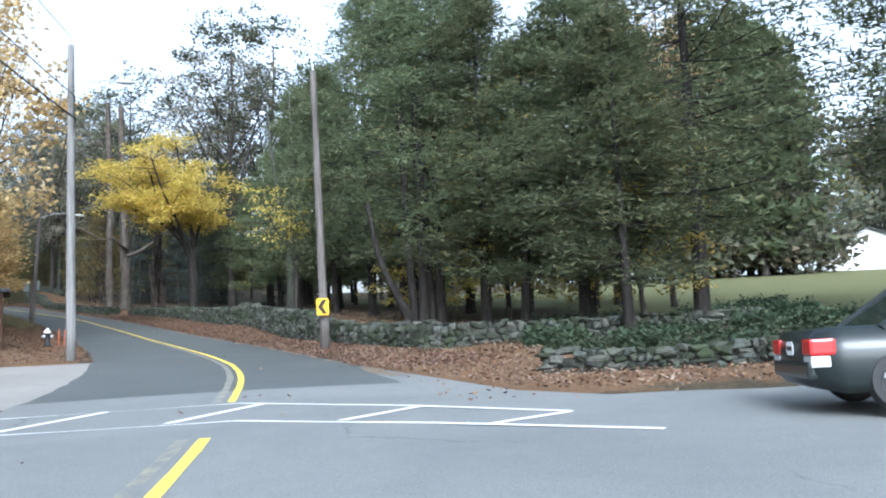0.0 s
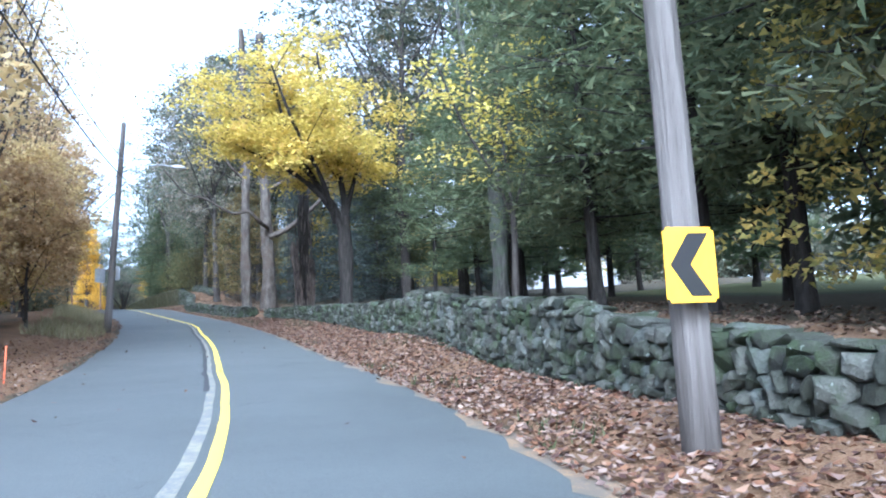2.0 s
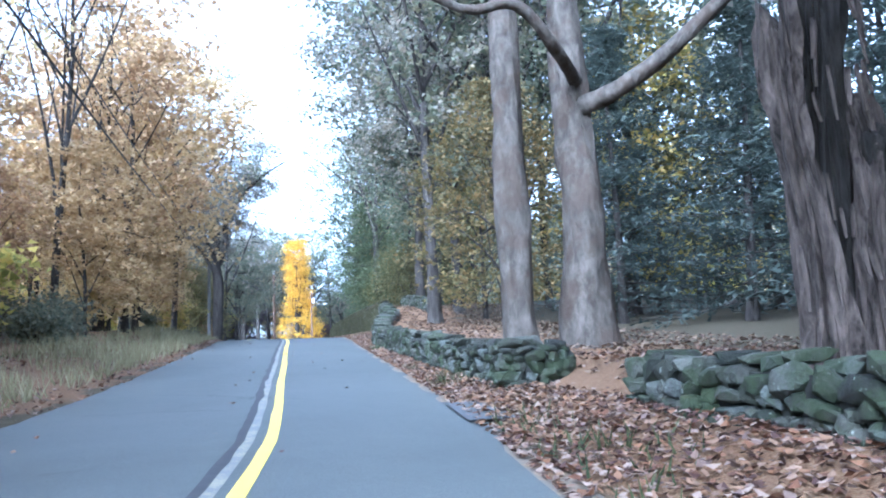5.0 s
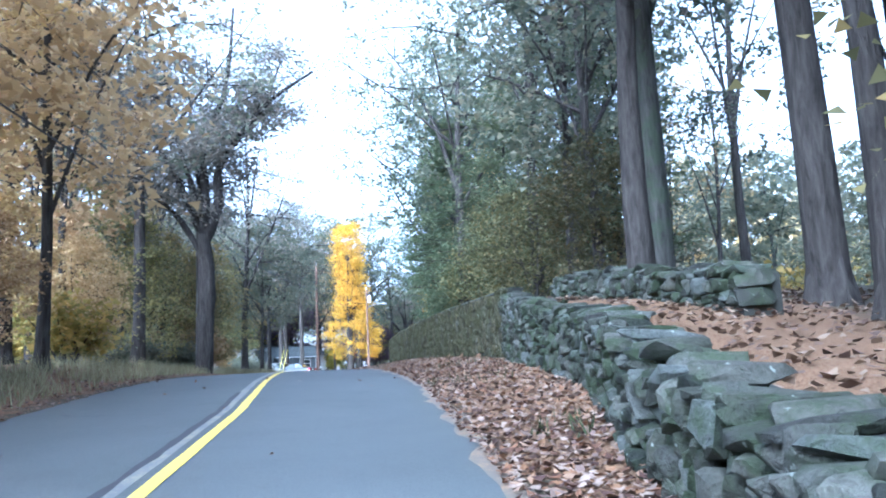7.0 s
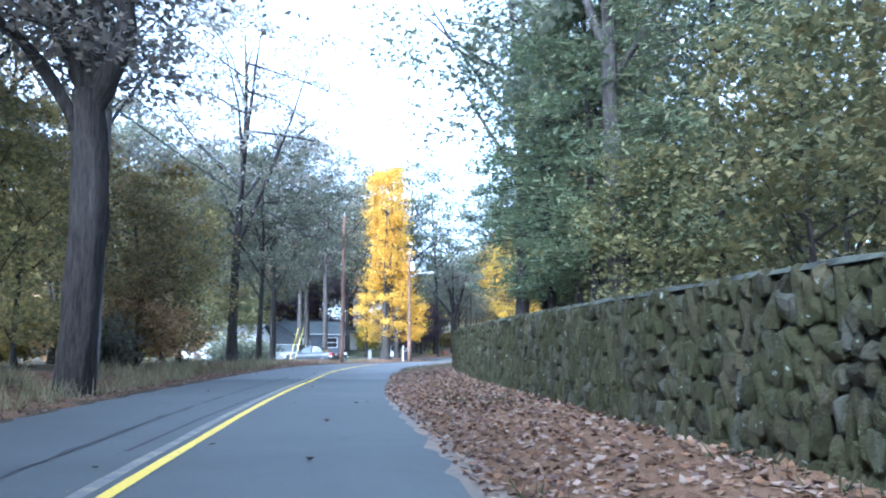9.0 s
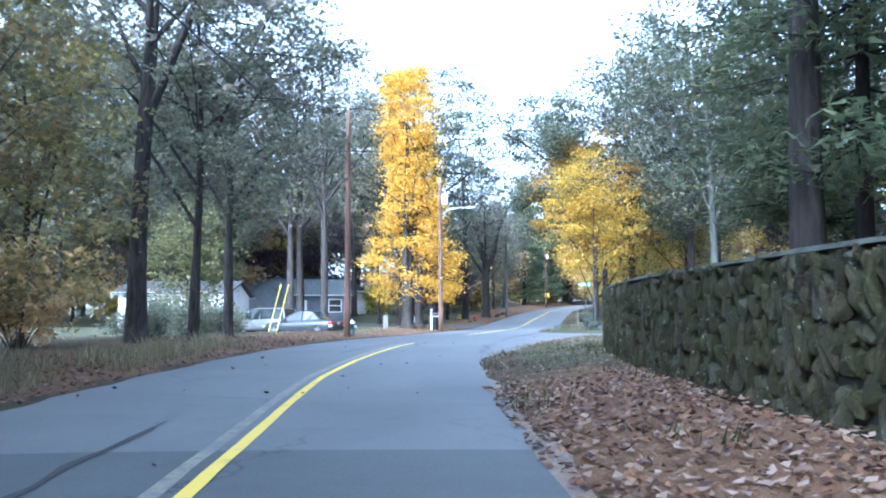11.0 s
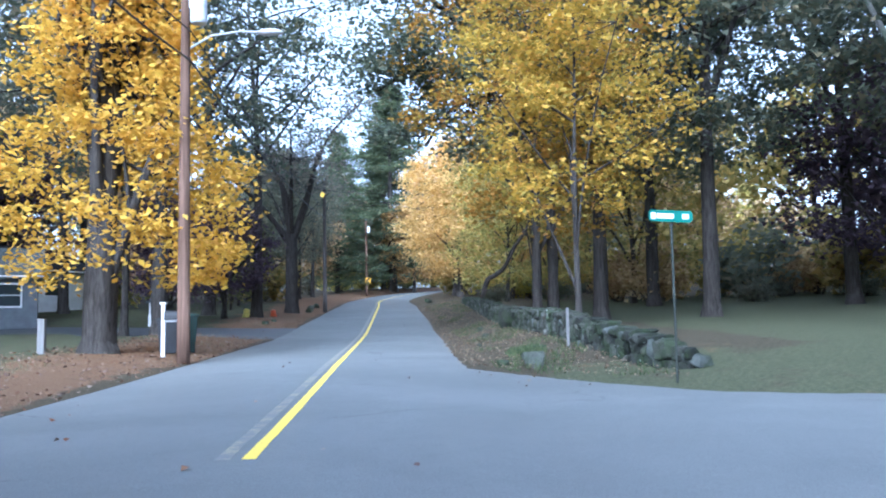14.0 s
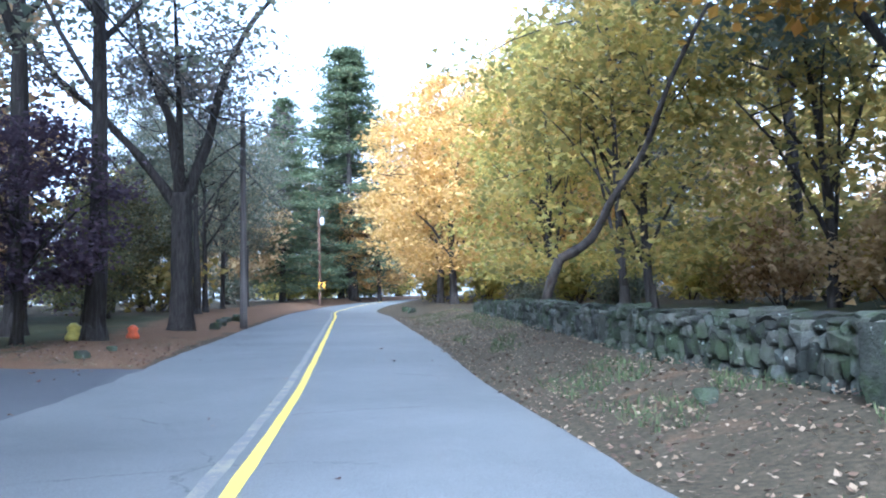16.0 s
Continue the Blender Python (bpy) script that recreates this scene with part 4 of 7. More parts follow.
def limb_mesh(name, limbs, material):
    """limbs: (points, first radius, last radius, sides); one skin for all of a tree's wood."""
    verts, faces = [], []
    for pts, r0, r1, n in limbs:
        m = len(pts)
        tang = np.gradient(pts, axis=0)
        tang /= np.linalg.norm(tang, axis=1)[:, None] + 1e-9
        ref = np.array([1.0, 0.13, 0.07]) if abs(tang[0][2]) > 0.7 else np.array([0.05, 0.1, 1.0])
        base = len(verts)
        for i in range(m):
            a = np.cross(tang[i], ref)
            a /= np.linalg.norm(a)
            b = np.cross(tang[i], a)
            k = i / (m - 1)
            rad = r0 + (r1 - r0) * k ** 0.85
            for j in range(n):
                w = rad * (1 + 0.12 * math.sin(3 * j + 1.9 * i + r0 * 70))
                if n >= 20:
                    ca, sa, z = math.cos(2 * math.pi * j / n), math.sin(2 * math.pi * j / n), pts[i][2]
                    w = rad * (1 + 0.3 * noise.noise((ca * 1.2 + r0 * 40, sa * 1.2, z * 0.5)) + 0.16 * noise.noise((ca * 3.2, sa * 3.2 + r0 * 40, z * 0.8)) + 0.15 * noise.noise((ca * 7, sa * 7, z * 1.3)))
                    if pts[0][2] < 0.5:
                        w *= 1 + 0.35 * math.exp(-(z - pts[0][2]) / 0.5)
                verts.append(pts[i] + a * w * math.cos(2 * math.pi * j / n) + b * w * math.sin(2 * math.pi * j / n))
        for i in range(m - 1):
            for j in range(n):
                k, k2 = base + i * n + j, base + i * n + (j + 1) % n
                faces.append((k, k2, k2 + n, k + n))
        faces.append(tuple(base + (m - 1) * n + j for j in range(n)))
    return mesh_from(name, verts, faces, material, True)


def trunk_pts(r, height, lean=(0, 0), wander=0.25, n=9):
    z = np.linspace(-0.3, height, n)
    k = z / height
    x = lean[0] * k + wander * np.sin(k * 4 + r.uniform(0, 6)) * k
    y = lean[1] * k + wander * np.sin(k * 3.3 + r.uniform(0, 6)) * k
    return np.stack([x - x[0], y - y[0], z], 1)


def flare(pts, rad):
    """Root flare as a short wide limb at the foot."""
    return (np.array([pts[0], pts[0] + [0, 0, 0.35], pts[0] + [0, 0, 0.95]]), rad * 1.7, rad * 0.78, 10)


def broadleaf(seed, height, rad, crown_lo, crown_r, leaves, leaf_size, bark, foliage, limbs_n=9, shift=(0, 0), clump=0.75, flat=0.45, fork=0.45, top_narrow=0.0, wander=0.25, far=False, waist=None):
    """Deciduous tree: a trunk that breaks into limbs, twigs, and leaves in uneven clumps. Returns wood and crown meshes."""
    r = np.random.default_rng(seed)
    tp = trunk_pts(r, height * 0.86, (shift[0] * 0.5, shift[1] * 0.5), wander)
    wood = [(tp, rad, rad * 0.16, 7 if far else 12), flare(tp, rad)]
    zc, rz = (crown_lo + height) / 2, (height - crown_lo) / 2
    ends = []

    def inside(az, el, k):
        if waist:
            u = 0.5 + 0.5 * math.sin(el)
            rr = float(tab(u, waist)) * k
            return np.array([shift[0] * (1 - u) + rr * math.cos(az), shift[1] * (1 - u) + rr * math.sin(az), crown_lo + u * (height - crown_lo)])
        rr = crown_r * (1 - top_narrow * max(0.0, math.sin(el)))
        return np.array([shift[0] + rr * k * math.cos(az) * math.cos(el), shift[1] + rr * k * math.sin(az) * math.cos(el), zc + rz * k * math.sin(el)])

    for i in range(limbs_n):
        k = fork + (0.95 - fork) * (i + r.uniform(0, 0.7)) / limbs_n
        j = k * (len(tp) - 1)
        p = tp[int(j)] + (tp[min(int(j) + 1, len(tp) - 1)] - tp[int(j)]) * (j - int(j))
        az = i * 2.4 + r.uniform(-0.5, 0.5)
        q = inside(az, r.uniform(-0.55, 0.9) * (0.4 + k * 0.6), r.uniform(0.7, 0.98))
        q[2] = max(q[2], p[2] - crown_r * 0.25)
        pts = bezier(p, q, np.array([0, 0, r.uniform(0.0, 0.18) * crown_r]) + r.normal(size=3) * 0.1 * crown_r, 7)
        lr = rad * (0.5 - 0.3 * k) * r.uniform(0.8, 1.2)
        wood.append((pts[::2] if far else pts, lr, lr * 0.2, 4 if far else 6))
        ends.append(q)
        for _ in range(2 if far else 4):
            a = pts[r.integers(2, 6)]
            e = a + (inside(r.uniform(0, 6.28), r.uniform(-0.9, 1.2), r.uniform(0.5, 1.0)) - a) * r.uniform(0.3, 0.6)
            sub = bezier(a, e, r.normal(size=3) * 0.07 * crown_r, 5)
            wood.append((sub[::2] if far else sub, lr * 0.4, lr * 0.08, 3 if far else 4))
            ends += [e, sub[2]]
    extra = len(ends) * (2 if far else 1)
    for _ in range(extra):
        ends.append(inside(r.uniform(0, 6.28), r.uniform(-1.2, 1.4), r.uniform(0.55, 1.0) ** 0.6))
    ends = np.array(ends)
    w = r.uniform(0.3, 1.6, len(ends))
    pick = r.choice(len(ends), leaves, p=w / w.sum())
    c = ends[pick] + r.normal(size=(leaves, 3)) * np.array([clump, clump, clump * flat]) * r.uniform(0.6, 1.25, len(ends))[pick][:, None]
    v, f = leaf_quads(c, r.uniform(0.65, 1.3, leaves) * leaf_size, 0.75, r, 0.7, far)
    return limb_mesh("trunk", wood, bark), mesh_from("crown", v, f, foliage)


def pine(seed, height, rad, lo, spread, bark, foliage, tufts=5, needle=0.34, droop=0.1, per=20, cone=False, far=False):
    """Conifer: straight trunk, whorls of level limbs, flat sprays of needles."""
    r = np.random.default_rng(seed)
    tp = trunk_pts(r, height, (r.normal() * 0.5, r.normal() * 0.5), 0.12)
    wood = [(tp, rad, rad * 0.08, 10), flare(tp, rad)]
    cs, z = [], lo
    while z < height * 0.97:
        k = (z - lo) / (height - lo)
        reach = spread * ((1 - k) ** 0.8 if cone else min(1, 0.65 + k * 1.3) * (1 - k ** 2.2) + 0.08)
        for i in range(5):
            az = r.uniform(0, 6.28)
            ln = reach * r.uniform(0.6, 1.15)
            j = z / height * (len(tp) - 1)
            p = tp[min(int(j), len(tp) - 1)] * [1, 1, 0] + [0, 0, z]
            q = p + np.array([math.cos(az) * ln, math.sin(az) * ln, ln * (r.uniform(-0.1, 0.22) - droop)])
            pts = bezier(p, q, np.array([0, 0, -0.05 * ln]), 3 if far else 4)
            wood.append((pts, rad * 0.2 * (1.1 - k), 0.012, 3))
            for m in range(tufts):
                t = 0.3 + 0.72 * (m + r.uniform(0, 0.8)) / tufts
                side = np.array([-math.sin(az), math.cos(az), 0]) * r.normal() * 0.22 * ln * t
                cs.append(p + (q - p) * min(t, 1.05) + side + [0, 0, r.normal() * 0.08])
        z += r.uniform(0.45, 0.8) * (0.75 if cone else 1.0)
    cs = np.array(cs)
    n = len(cs) * per
    c = np.repeat(cs, per, 0) + r.normal(size=(n, 3)) * np.array([0.36, 0.36, 0.13 if cone else 0.2])
    v, f = leaf_quads(c, r.uniform(0.7, 1.3, n) * needle, 0.55 if cone else 0.85, r, 0.3 if far else 0.2, True)
    return limb_mesh("trunk", wood, bark), mesh_from("crown", v, f, foliage)


def bush(seed, height, radius, leaves, leaf_size, bark, foliage, clump=0.3, stems=11):
    r = np.random.default_rng(seed)
    wood, ends = [], []
    for i in range(stems):
        az, k = r.uniform(0, 6.28), r.uniform(0.25, 1)
        q = np.array([math.cos(az) * radius * k, math.sin(az) * radius * k, height * r.uniform(0.45, 0.95) * (1.1 - 0.4 * k)])
        pts = bezier(np.array([q[0] * 0.1, q[1] * 0.1, -0.1]), q, np.array([0, 0, height * 0.15]), 6)
        wood.append((pts, 0.035, 0.008, 5))
        ends += [q, pts[4], pts[3], pts[3] * [1, 1, 0.6]]
    ends = np.array(ends)
    pick = r.integers(0, len(ends), leaves)
    c = ends[pick] + r.normal(size=(leaves, 3)) * np.array([clump, clump, clump * 0.7])
    c[:, 2] = np.abs(c[:, 2])
    v, f = leaf_quads(c, r.uniform(0.65, 1.3, leaves) * leaf_size, 0.8, r, 0.7, True)
    return limb_mesh("branchwork", wood, bark), mesh_from("crown", v, f, foliage)


def plant(name, meshes, places, label, category, group=""):
    """places: (s, d, scale, turn) or with a further height factor. The first is built, the rest are copies."""
    first = None
    for q in places:
        s, d, k, turn = q[:4]
        tall = q[4] if len(q) > 4 else 1.0
        p = put(s, d, -0.06)
        m = Matrix.Translation(p) @ Matrix.Rotation(radians(turn), 4, "Z") @ Matrix.Diagonal((k, k, k * tall, 1))
        if first is None:
            first = thing(name, m, label, category, group)
            w = part("branchwork" if meshes[0].name.startswith("branchwork") else "trunk", meshes[0], first)
            if w.name.startswith("branchwork"):
                w["kind"] = "stuff"
            part("crown", meshes[1], first)
        else:
            c = copy_thing(first, Matrix())
            c.matrix_basis = m
    return first

# pines at the edge of the field
PINE_A = pine(31, 19, 0.27, 3.4, 4.4, BARK_PINE, NEEDLES, 5, 0.38, 0.1, 26)
PINE_B = pine(32, 17, 0.22, 2.9, 4.0, BARK_PINE, NEEDLES, 5, 0.38, 0.1, 26)
PINE_C = pine(33, 21, 0.3, 4.4, 4.8, BARK_PINE, NEEDLES, 5, 0.4, 0.1, 26)
PINE_FAR = pine(35, 19, 0.25, 2.0, 4.4, BARK_DARK, NEEDLES, 3, 1.0, 0.1, 5, False, True)
plant("pine_tree", PINE_A, [(40.1, 9.4, 0.9, 20), (29, 9.6, 0.85, 200, 0.8), (25.3, 11.4, 0.85, 90, 0.72), (33.4, 9.0, 0.9, 310), (46.5, 13.6, 0.68, 60), (24.5, 15.2, 1.05, 130), (53.5, 14.5, 0.5, 250)], "dark green pine with a bare lower trunk", "tree", "pines by the field")
plant("pine_tree", PINE_B, [(38.2, 10.2, 0.95, 40), (27.2, 10.2, 0.9, 280, 0.7), (22.5, 11.2, 0.85, 15, 0.72), (41.5, 12.5, 0.8, 230), (49, 11.5, 0.88, 120), (56.5, 12, 0.95, 350), (64, 13.5, 0.75, 75), (44.5, 9.3, 0.85, 110), (47, 10.5, 0.72, 290), (52, 10, 0.85, 20), (60, 14, 0.7, 140), (68, 11, 0.72, 200), (66.5, 17, 0.75, 15), (58, 16.5, 0.7, 100), (63, 10.8, 0.6, 260)], "slim dark green pine with a bare lower trunk", "tree", "pines by the field")
plant("pine_tree", PINE_C, [(36.3, 12.6, 0.8, 0), (28, 13.3, 0.72, 140, 0.72), (17.5, 20, 0.85, 270), (18.5, 18.5, 0.75, 40), (30.9, 8.6, 0.8, 77), (68, 18, 0.9, 12)], "tall dark green pine with spreading limbs", "tree", "pines by the field")
plant("pine_tree", PINE_FAR, [(60, 20, 0.6, 10), (43, 18, 0.7, 33), (51, 19, 0.6, 190), (72, 22, 0.9, 222), (34, 19, 0.9, 60), (66, 27, 1, 140), (58, 25, 1, 300), (12, 26, 0.75, 100), (5, 34, 0.8, 200), (78, 27, 1, 20)], "dark green pine in the field grove", "tree", "pines by the field")
SPRUCE = pine(34, 12, 0.2, 0.8, 3.4, BARK_DARK, NEEDLES_BLUE, 5, 0.4, 0.12, 13, True)
plant("spruce_tree", SPRUCE, [(75.5, 12.5, 0.8, 250), (87.5, 10.3, 0.8, 0), (84.5, 12.8, 0.88, 90), (80, 14.5, 0.95, 200), (92.5, 12.6, 0.9, 140), (90, 17, 0.9, 300), (75, 19, 0.85, 30)], "blue-grey spruce with layered boughs", "tree", "spruces behind the wall")
CONIFER = pine(36, 20, 0.3, 1.6, 6.0, BARK_DARK, NEEDLES, 6, 0.5, 0.16, 24, True)
plant("spruce_tree", CONIFER, [(318, -5.5, 2.3, 20, 0.76), (300, -9, 1.2, 200), (330, -12, 1.5, 120)], "tall dark conifer above the road", "tree")

plant("pine_tree", PINE_B, [(140, 11.5, 0.95, 0), (146, 9.6, 0.9, 100), (151.5, 9.0, 0.85, 210), (157, 9.4, 0.85, 320), (162, 10.5, 0.8, 50), (154, 13.5, 1.0, 170), (126, 13.5, 1.0, 80)], "dark green pine rising behind the mortared wall", "tree", "pines behind the mortared wall")
# the yellow maple that leans over the wall


# the golden tree beside the house and its neighbours
COLUMN = broadleaf(42, 19.5, 0.5, 1.6, 4.1, 34000, 0.2, BARK_DARK, LEAF_GOLD, 26, (0.7, 0), 0.46, 0.5, 0.08, 0, 0.25, False, [(0, 2.5), (0.12, 3.9), (0.25, 3.3), (0.4, 2.2), (0.55, 1.7), (0.75, 2.0), (0.9, 1.9), (1, 1.2)])
plant("maple_tree", COLUMN, [(204.8, -6.9, 1.0, heading(205))], "tall golden maple beside the driveway", "tree")
GOLD = broadleaf(43, 13, 0.26, 1.2, 4.8, 15000, 0.27, BARK_DARK, LEAF_ORANGE, 14, (0, 0), 0.6, 0.45, 0.2, 0, 0.25, True)
plant("maple_tree", GOLD, [(262, 8, 1.2, 0), (252, 11.5, 1.15, 100), (275, 8.5, 1.3, 220), (290, 9.5, 1.3, 300), (270, 17, 1.3, 20), (304, 16, 1.3, 40), (318, -2, 1.2, 80), (330, 4, 1.2, 10)], "golden-orange autumn maple near the road", "tree", "golden maples by the road")
OLIVE = broadleaf(44, 15, 0.19, 2.4, 5.0, 16000, 0.19, BARK_DARK, LEAF_TURN, 13, (0, 0), 0.5, 0.38, 0.2)
OLIVE_SLIM = broadleaf(60, 14.5, 0.13, 3.4, 4.4, 12000, 0.19, BARK_DARK, LEAF_TURN, 12, (0, 0), 0.5, 0.38, 0.14)
plant("maple_tree", OLIVE, [(211.65, 6.75, 1.05, 0)], "maple turning from green to yellow", "tree", "turning maples")
plant("maple_tree", OLIVE_SLIM, [(204.1, 6.7, 0.85, 130)], "slim maple turning from green to yellow", "tree", "turning maples")
OLIVE_FAR = broadleaf(54, 13, 0.24, 1.2, 4.8, 2500, 0.62, BARK_DARK, LEAF_OLIVE, 8, (0, 0), 0.75, 0.45, 0.25, 0, 0.25, True)
RUST_FAR = broadleaf(55, 14, 0.22, 1.0, 4.2, 2400, 0.6, BARK_DARK, LEAF_RUST, 8, (0, 0), 0.7, 0.45, 0.25, 0, 0.25, True)
GREEN_FAR = broadleaf(56, 19, 0.32, 2.5, 5.4, 3100, 0.66, BARK_GREY, LEAF_GREEN, 9, (0, 0), 0.75, 0.5, 0.3, 0, 0.25, True)
# dull green and oak crowns
OAK_A = broadleaf(45, 20, 0.28, 4.6, 6.2, 15000, 0.25, BARK_DARK, LEAF_GREEN, 16, (0, 0), 0.52, 0.5, 0.3, 0, 0.25, True)
OAK_GREY = broadleaf(71, 20, 0.28, 5.6, 5.8, 12000, 0.25, BARK_GREY, LEAF_OAK, 15, (0, 0), 0.52, 0.5, 0.3, 0, 0.3, True)
OAK_DENSE = broadleaf(74, 20, 0.31, 4.4, 6.4, 16000, 0.25, BARK_DARK, LEAF_OAK, 17, (0, 0), 0.5, 0.45, 0.3, 0, 0.25, True)
OAK_THIN = broadleaf(59, 20, 0.31, 6.5, 6.2, 5200, 0.23, BARK_DARK, LEAF_GREEN, 14, (0, 0), 0.48, 0.45, 0.38, 0, 0.35, True)
OAK_FADED = broadleaf(72, 20, 0.3, 6.0, 6.0, 6000, 0.23, BARK_DARK, LEAF_GREY, 14, (0, 0), 0.46, 0.45, 0.35, 0, 0.35, True)
MID_OLIVE = broadleaf(58, 10, 0.13, 0.8, 3.6, 6500, 0.21, BARK_DARK, LEAF_OLIVE, 13, (0.5, 0), 0.45, 0.38, 0.12, 0, 0.4, True, [(0, 2.2), (0.12, 3.4), (0.25, 3.9), (0.4, 2.6), (0.6, 3.1), (0.8, 1.7), (1, 0.5)])
UNDER = broadleaf(70, 8.5, 0.11, 0.4, 3.1, 6500, 0.23, BARK_DARK, LEAF_UNDER, 12, (0, 0), 0.5, 0.42, 0.08, 0, 0.3, True)
DULL_OLIVE = broadleaf(73, 10, 0.13, 0.8, 3.8, 7500, 0.2, BARK_DARK, LEAF_DULL, 13, (0.5, 0), 0.45, 0.38, 0.12, 0, 0.4, True, [(0, 1.6), (0.14, 3.2), (0.3, 4.1), (0.45, 3.0), (0.6, 3.3), (0.8, 1.9), (1, 0.5)])
OAK_B = broadleaf(46, 18, 0.26, 4.0, 4.8, 5600, 0.28, BARK_DARK, LEAF_GREEN, 12, (0.8, 0), 0.42, 0.5, 0.28, 0, 0.25, True)
OAK_C = broadleaf(47, 22, 0.28, 5.5, 4.5, 4800, 0.27, BARK_DARK, LEAF_OAK, 12, (0, 0.6), 0.42, 0.5, 0.32, 0, 0.5, True)
RUST = broadleaf(48, 14, 0.16, 3.0, 3.6, 5200, 0.26, BARK_DARK, LEAF_RUST, 11, (0, 0), 0.45, 0.4, 0.25, 0, 0.3, True)
BARE = broadleaf(49, 19, 0.16, 6, 3.2, 1700, 0.2, BARK_DARK, LEAF_RUST, 14, (0, 0), 0.55, 0.5, 0.25, 0, 0.5)
YOUNG = broadleaf(57, 7.5, 0.09, 0.7, 2.6, 7000, 0.2, BARK_DARK, LEAF_RUST, 10, (0, 0), 0.42, 0.35, 0.15, 0, 0.3, True)
PURPLE = broadleaf(50, 7.5, 0.2, 1.3, 3.4, 8000, 0.22, BARK_DARK, LEAF_PURPLE_HAZE, 9, (0, 0), 0.45, 0.5, 0.15, 0, 0.25, True)

rt = random.Random(77)


def wild(mesh_list, count, s_rng, d_rng, scale, keep):
    """Loose rows of trees: seeded places that keep clear of one another."""
    out = [[] for _ in mesh_list]
    got = []
    tries = 0
    while sum(map(len, out)) < count and tries < 4000:
        tries += 1
        s, d = rt.uniform(*s_rng), rt.uniform(*d_rng)
        if any((s - a) ** 2 + (d - b) ** 2 < keep ** 2 for a, b in got):
            continue
        got.append((s, d))
        out[rt.randrange(len(mesh_list))].append((s, d, rt.uniform(*scale), rt.uniform(0, 360), rt.uniform(0.9, 1.15)))
    return out


def grove(kinds, count, s_rng, d_rng, scale, keep, category, group):
    for (nm, me, lab), pl in zip(kinds, wild([k[1] for k in kinds], count, s_rng, d_rng, scale, keep)):
        if pl:
            plant(nm, me, pl, lab, category, group)


# woods on the bank side: thin and tan below, oaks further up
grove([("maple_tree", RUST, "tan-leaved young maple on the wooded bank"), ("bare_tree", BARE, "half-bare slim tree on the wooded bank"), ("bare_tree", BARE, "bare grey tree on the wooded bank")], 13, (46, 112), (-17, -8.5), (0.65, 0.9), 3.8, "tree", "woods on the bank")
grove([("oak_tree", OAK_B, "thin dull green oak on the wooded bank"), ("bare_tree", BARE, "half-bare slim tree on the upper bank")], 7, (128, 168), (-18, -10), (0.8, 1.05), 4.0, "tree", "woods on the bank")
plant("maple_tree", RUST, [(118, -6.2, 1.35, 60), (104, -7.0, 1.25, 150), (112.5, -7.6, 1.3, 310), (47, -8.4, 1.25, 200), (116, -9, 1.0, 20), (127, -9.5, 1.1, 240), (107, -9.5, 1.0, 70)], "tall tan maple on the upper bank", "tree", "tall maples on the bank")
plant("oak_tree", OAK_FADED, [(209, -17.5, 1.2, 200), (94, 5.6, 0.95, 70), (108, 7.4, 0.95, 300), (71.4, 12.6, 1.15, 40), (80, 15.5, 1.2, 200), (102, 8.2, 0.85, 110), (167.7, -7.7, 1.15, 0), (154, -10.5, 1.1, 120), (146, -11.5, 1.05, 240), (122, -8.6, 0.95, 60), ], "oak with fading grey-green leaves", "tree", "fading oaks")
grove([("maple_tree", RUST_FAR, "rusty maple deep in the bank woods"), ("maple_tree", OLIVE_FAR, "turning maple deep in the bank woods")], 10, (36, 112), (-42, -19), (0.5, 0.75), 5.0, "tree", "deep woods on the bank")
grove([("oak_tree", GREEN_FAR, "green oak deep in the bank woods"), ("maple_tree", RUST_FAR, "rusty maple behind the bank oaks")], 9, (112, 182), (-42, -19), (0.45, 0.7), 5.0, "tree", "deep woods on the bank")
grove([("sapling", YOUNG, "tan-leaved young tree crowding the bank")], 20, (46, 112), (-12.5, -6.8), (0.75, 1.25), 2.2, "tree", "young trees on the bank")
plant("sapling", YOUNG, [(115.5, -7.2, 0.6, 10), (120.5, -8.4, 0.75, 130), (126, -7.6, 0.65, 250), (131.5, -9, 0.8, 60)], "tan-leaved sapling on the upper bank", "tree", "young trees on the bank")
plant("sapling", DULL_OLIVE, [(136.5, -10.5, 1.0, 40), (142.5, -9.2, 0.85, 330), (148.5, -10.4, 0.95, 170), (156, -8.6, 0.85, 280)], "bushy dull green tree on the bank", "tree", "bushy trees on the bank")
# woods behind the tall wall
grove([("oak_tree", OAK_B, "dull green oak behind the stone wall"), ("oak_tree", OAK_C, "tall slim oak behind the stone wall"), ("bare_tree", BARE, "half-bare tree behind the stone wall")], 18, (84, 166), (9.5, 22), (0.8, 1.15), 4.6, "tree", "woods behind the wall")
plant("sapling", UNDER, [(190, -17, 0.95, 120), (250, -11, 0.85, 0), (259, -13, 1.0, 90), (247, -15.5, 0.9, 200), (268, -12, 1.0, 310), (244, -10.5, 0.7, 45)], "bushy dark green tree beyond the driveway", "tree", "bushy trees by the yards")
plant("sapling", UNDER, [(119.5, 10.4, 0.7, 90), (126, 9.9, 0.72, 210), (133, 10.6, 0.8, 320), (141, 10.2, 0.7, 30), (138, 14, 0.9, 150), (146, 12.5, 0.75, 20), (156, 12, 0.7, 110), (164, 12, 0.7, 60), (94, 16, 0.9, 15)], "dense olive-green young tree behind the wall", "tree", "understory behind the wall")
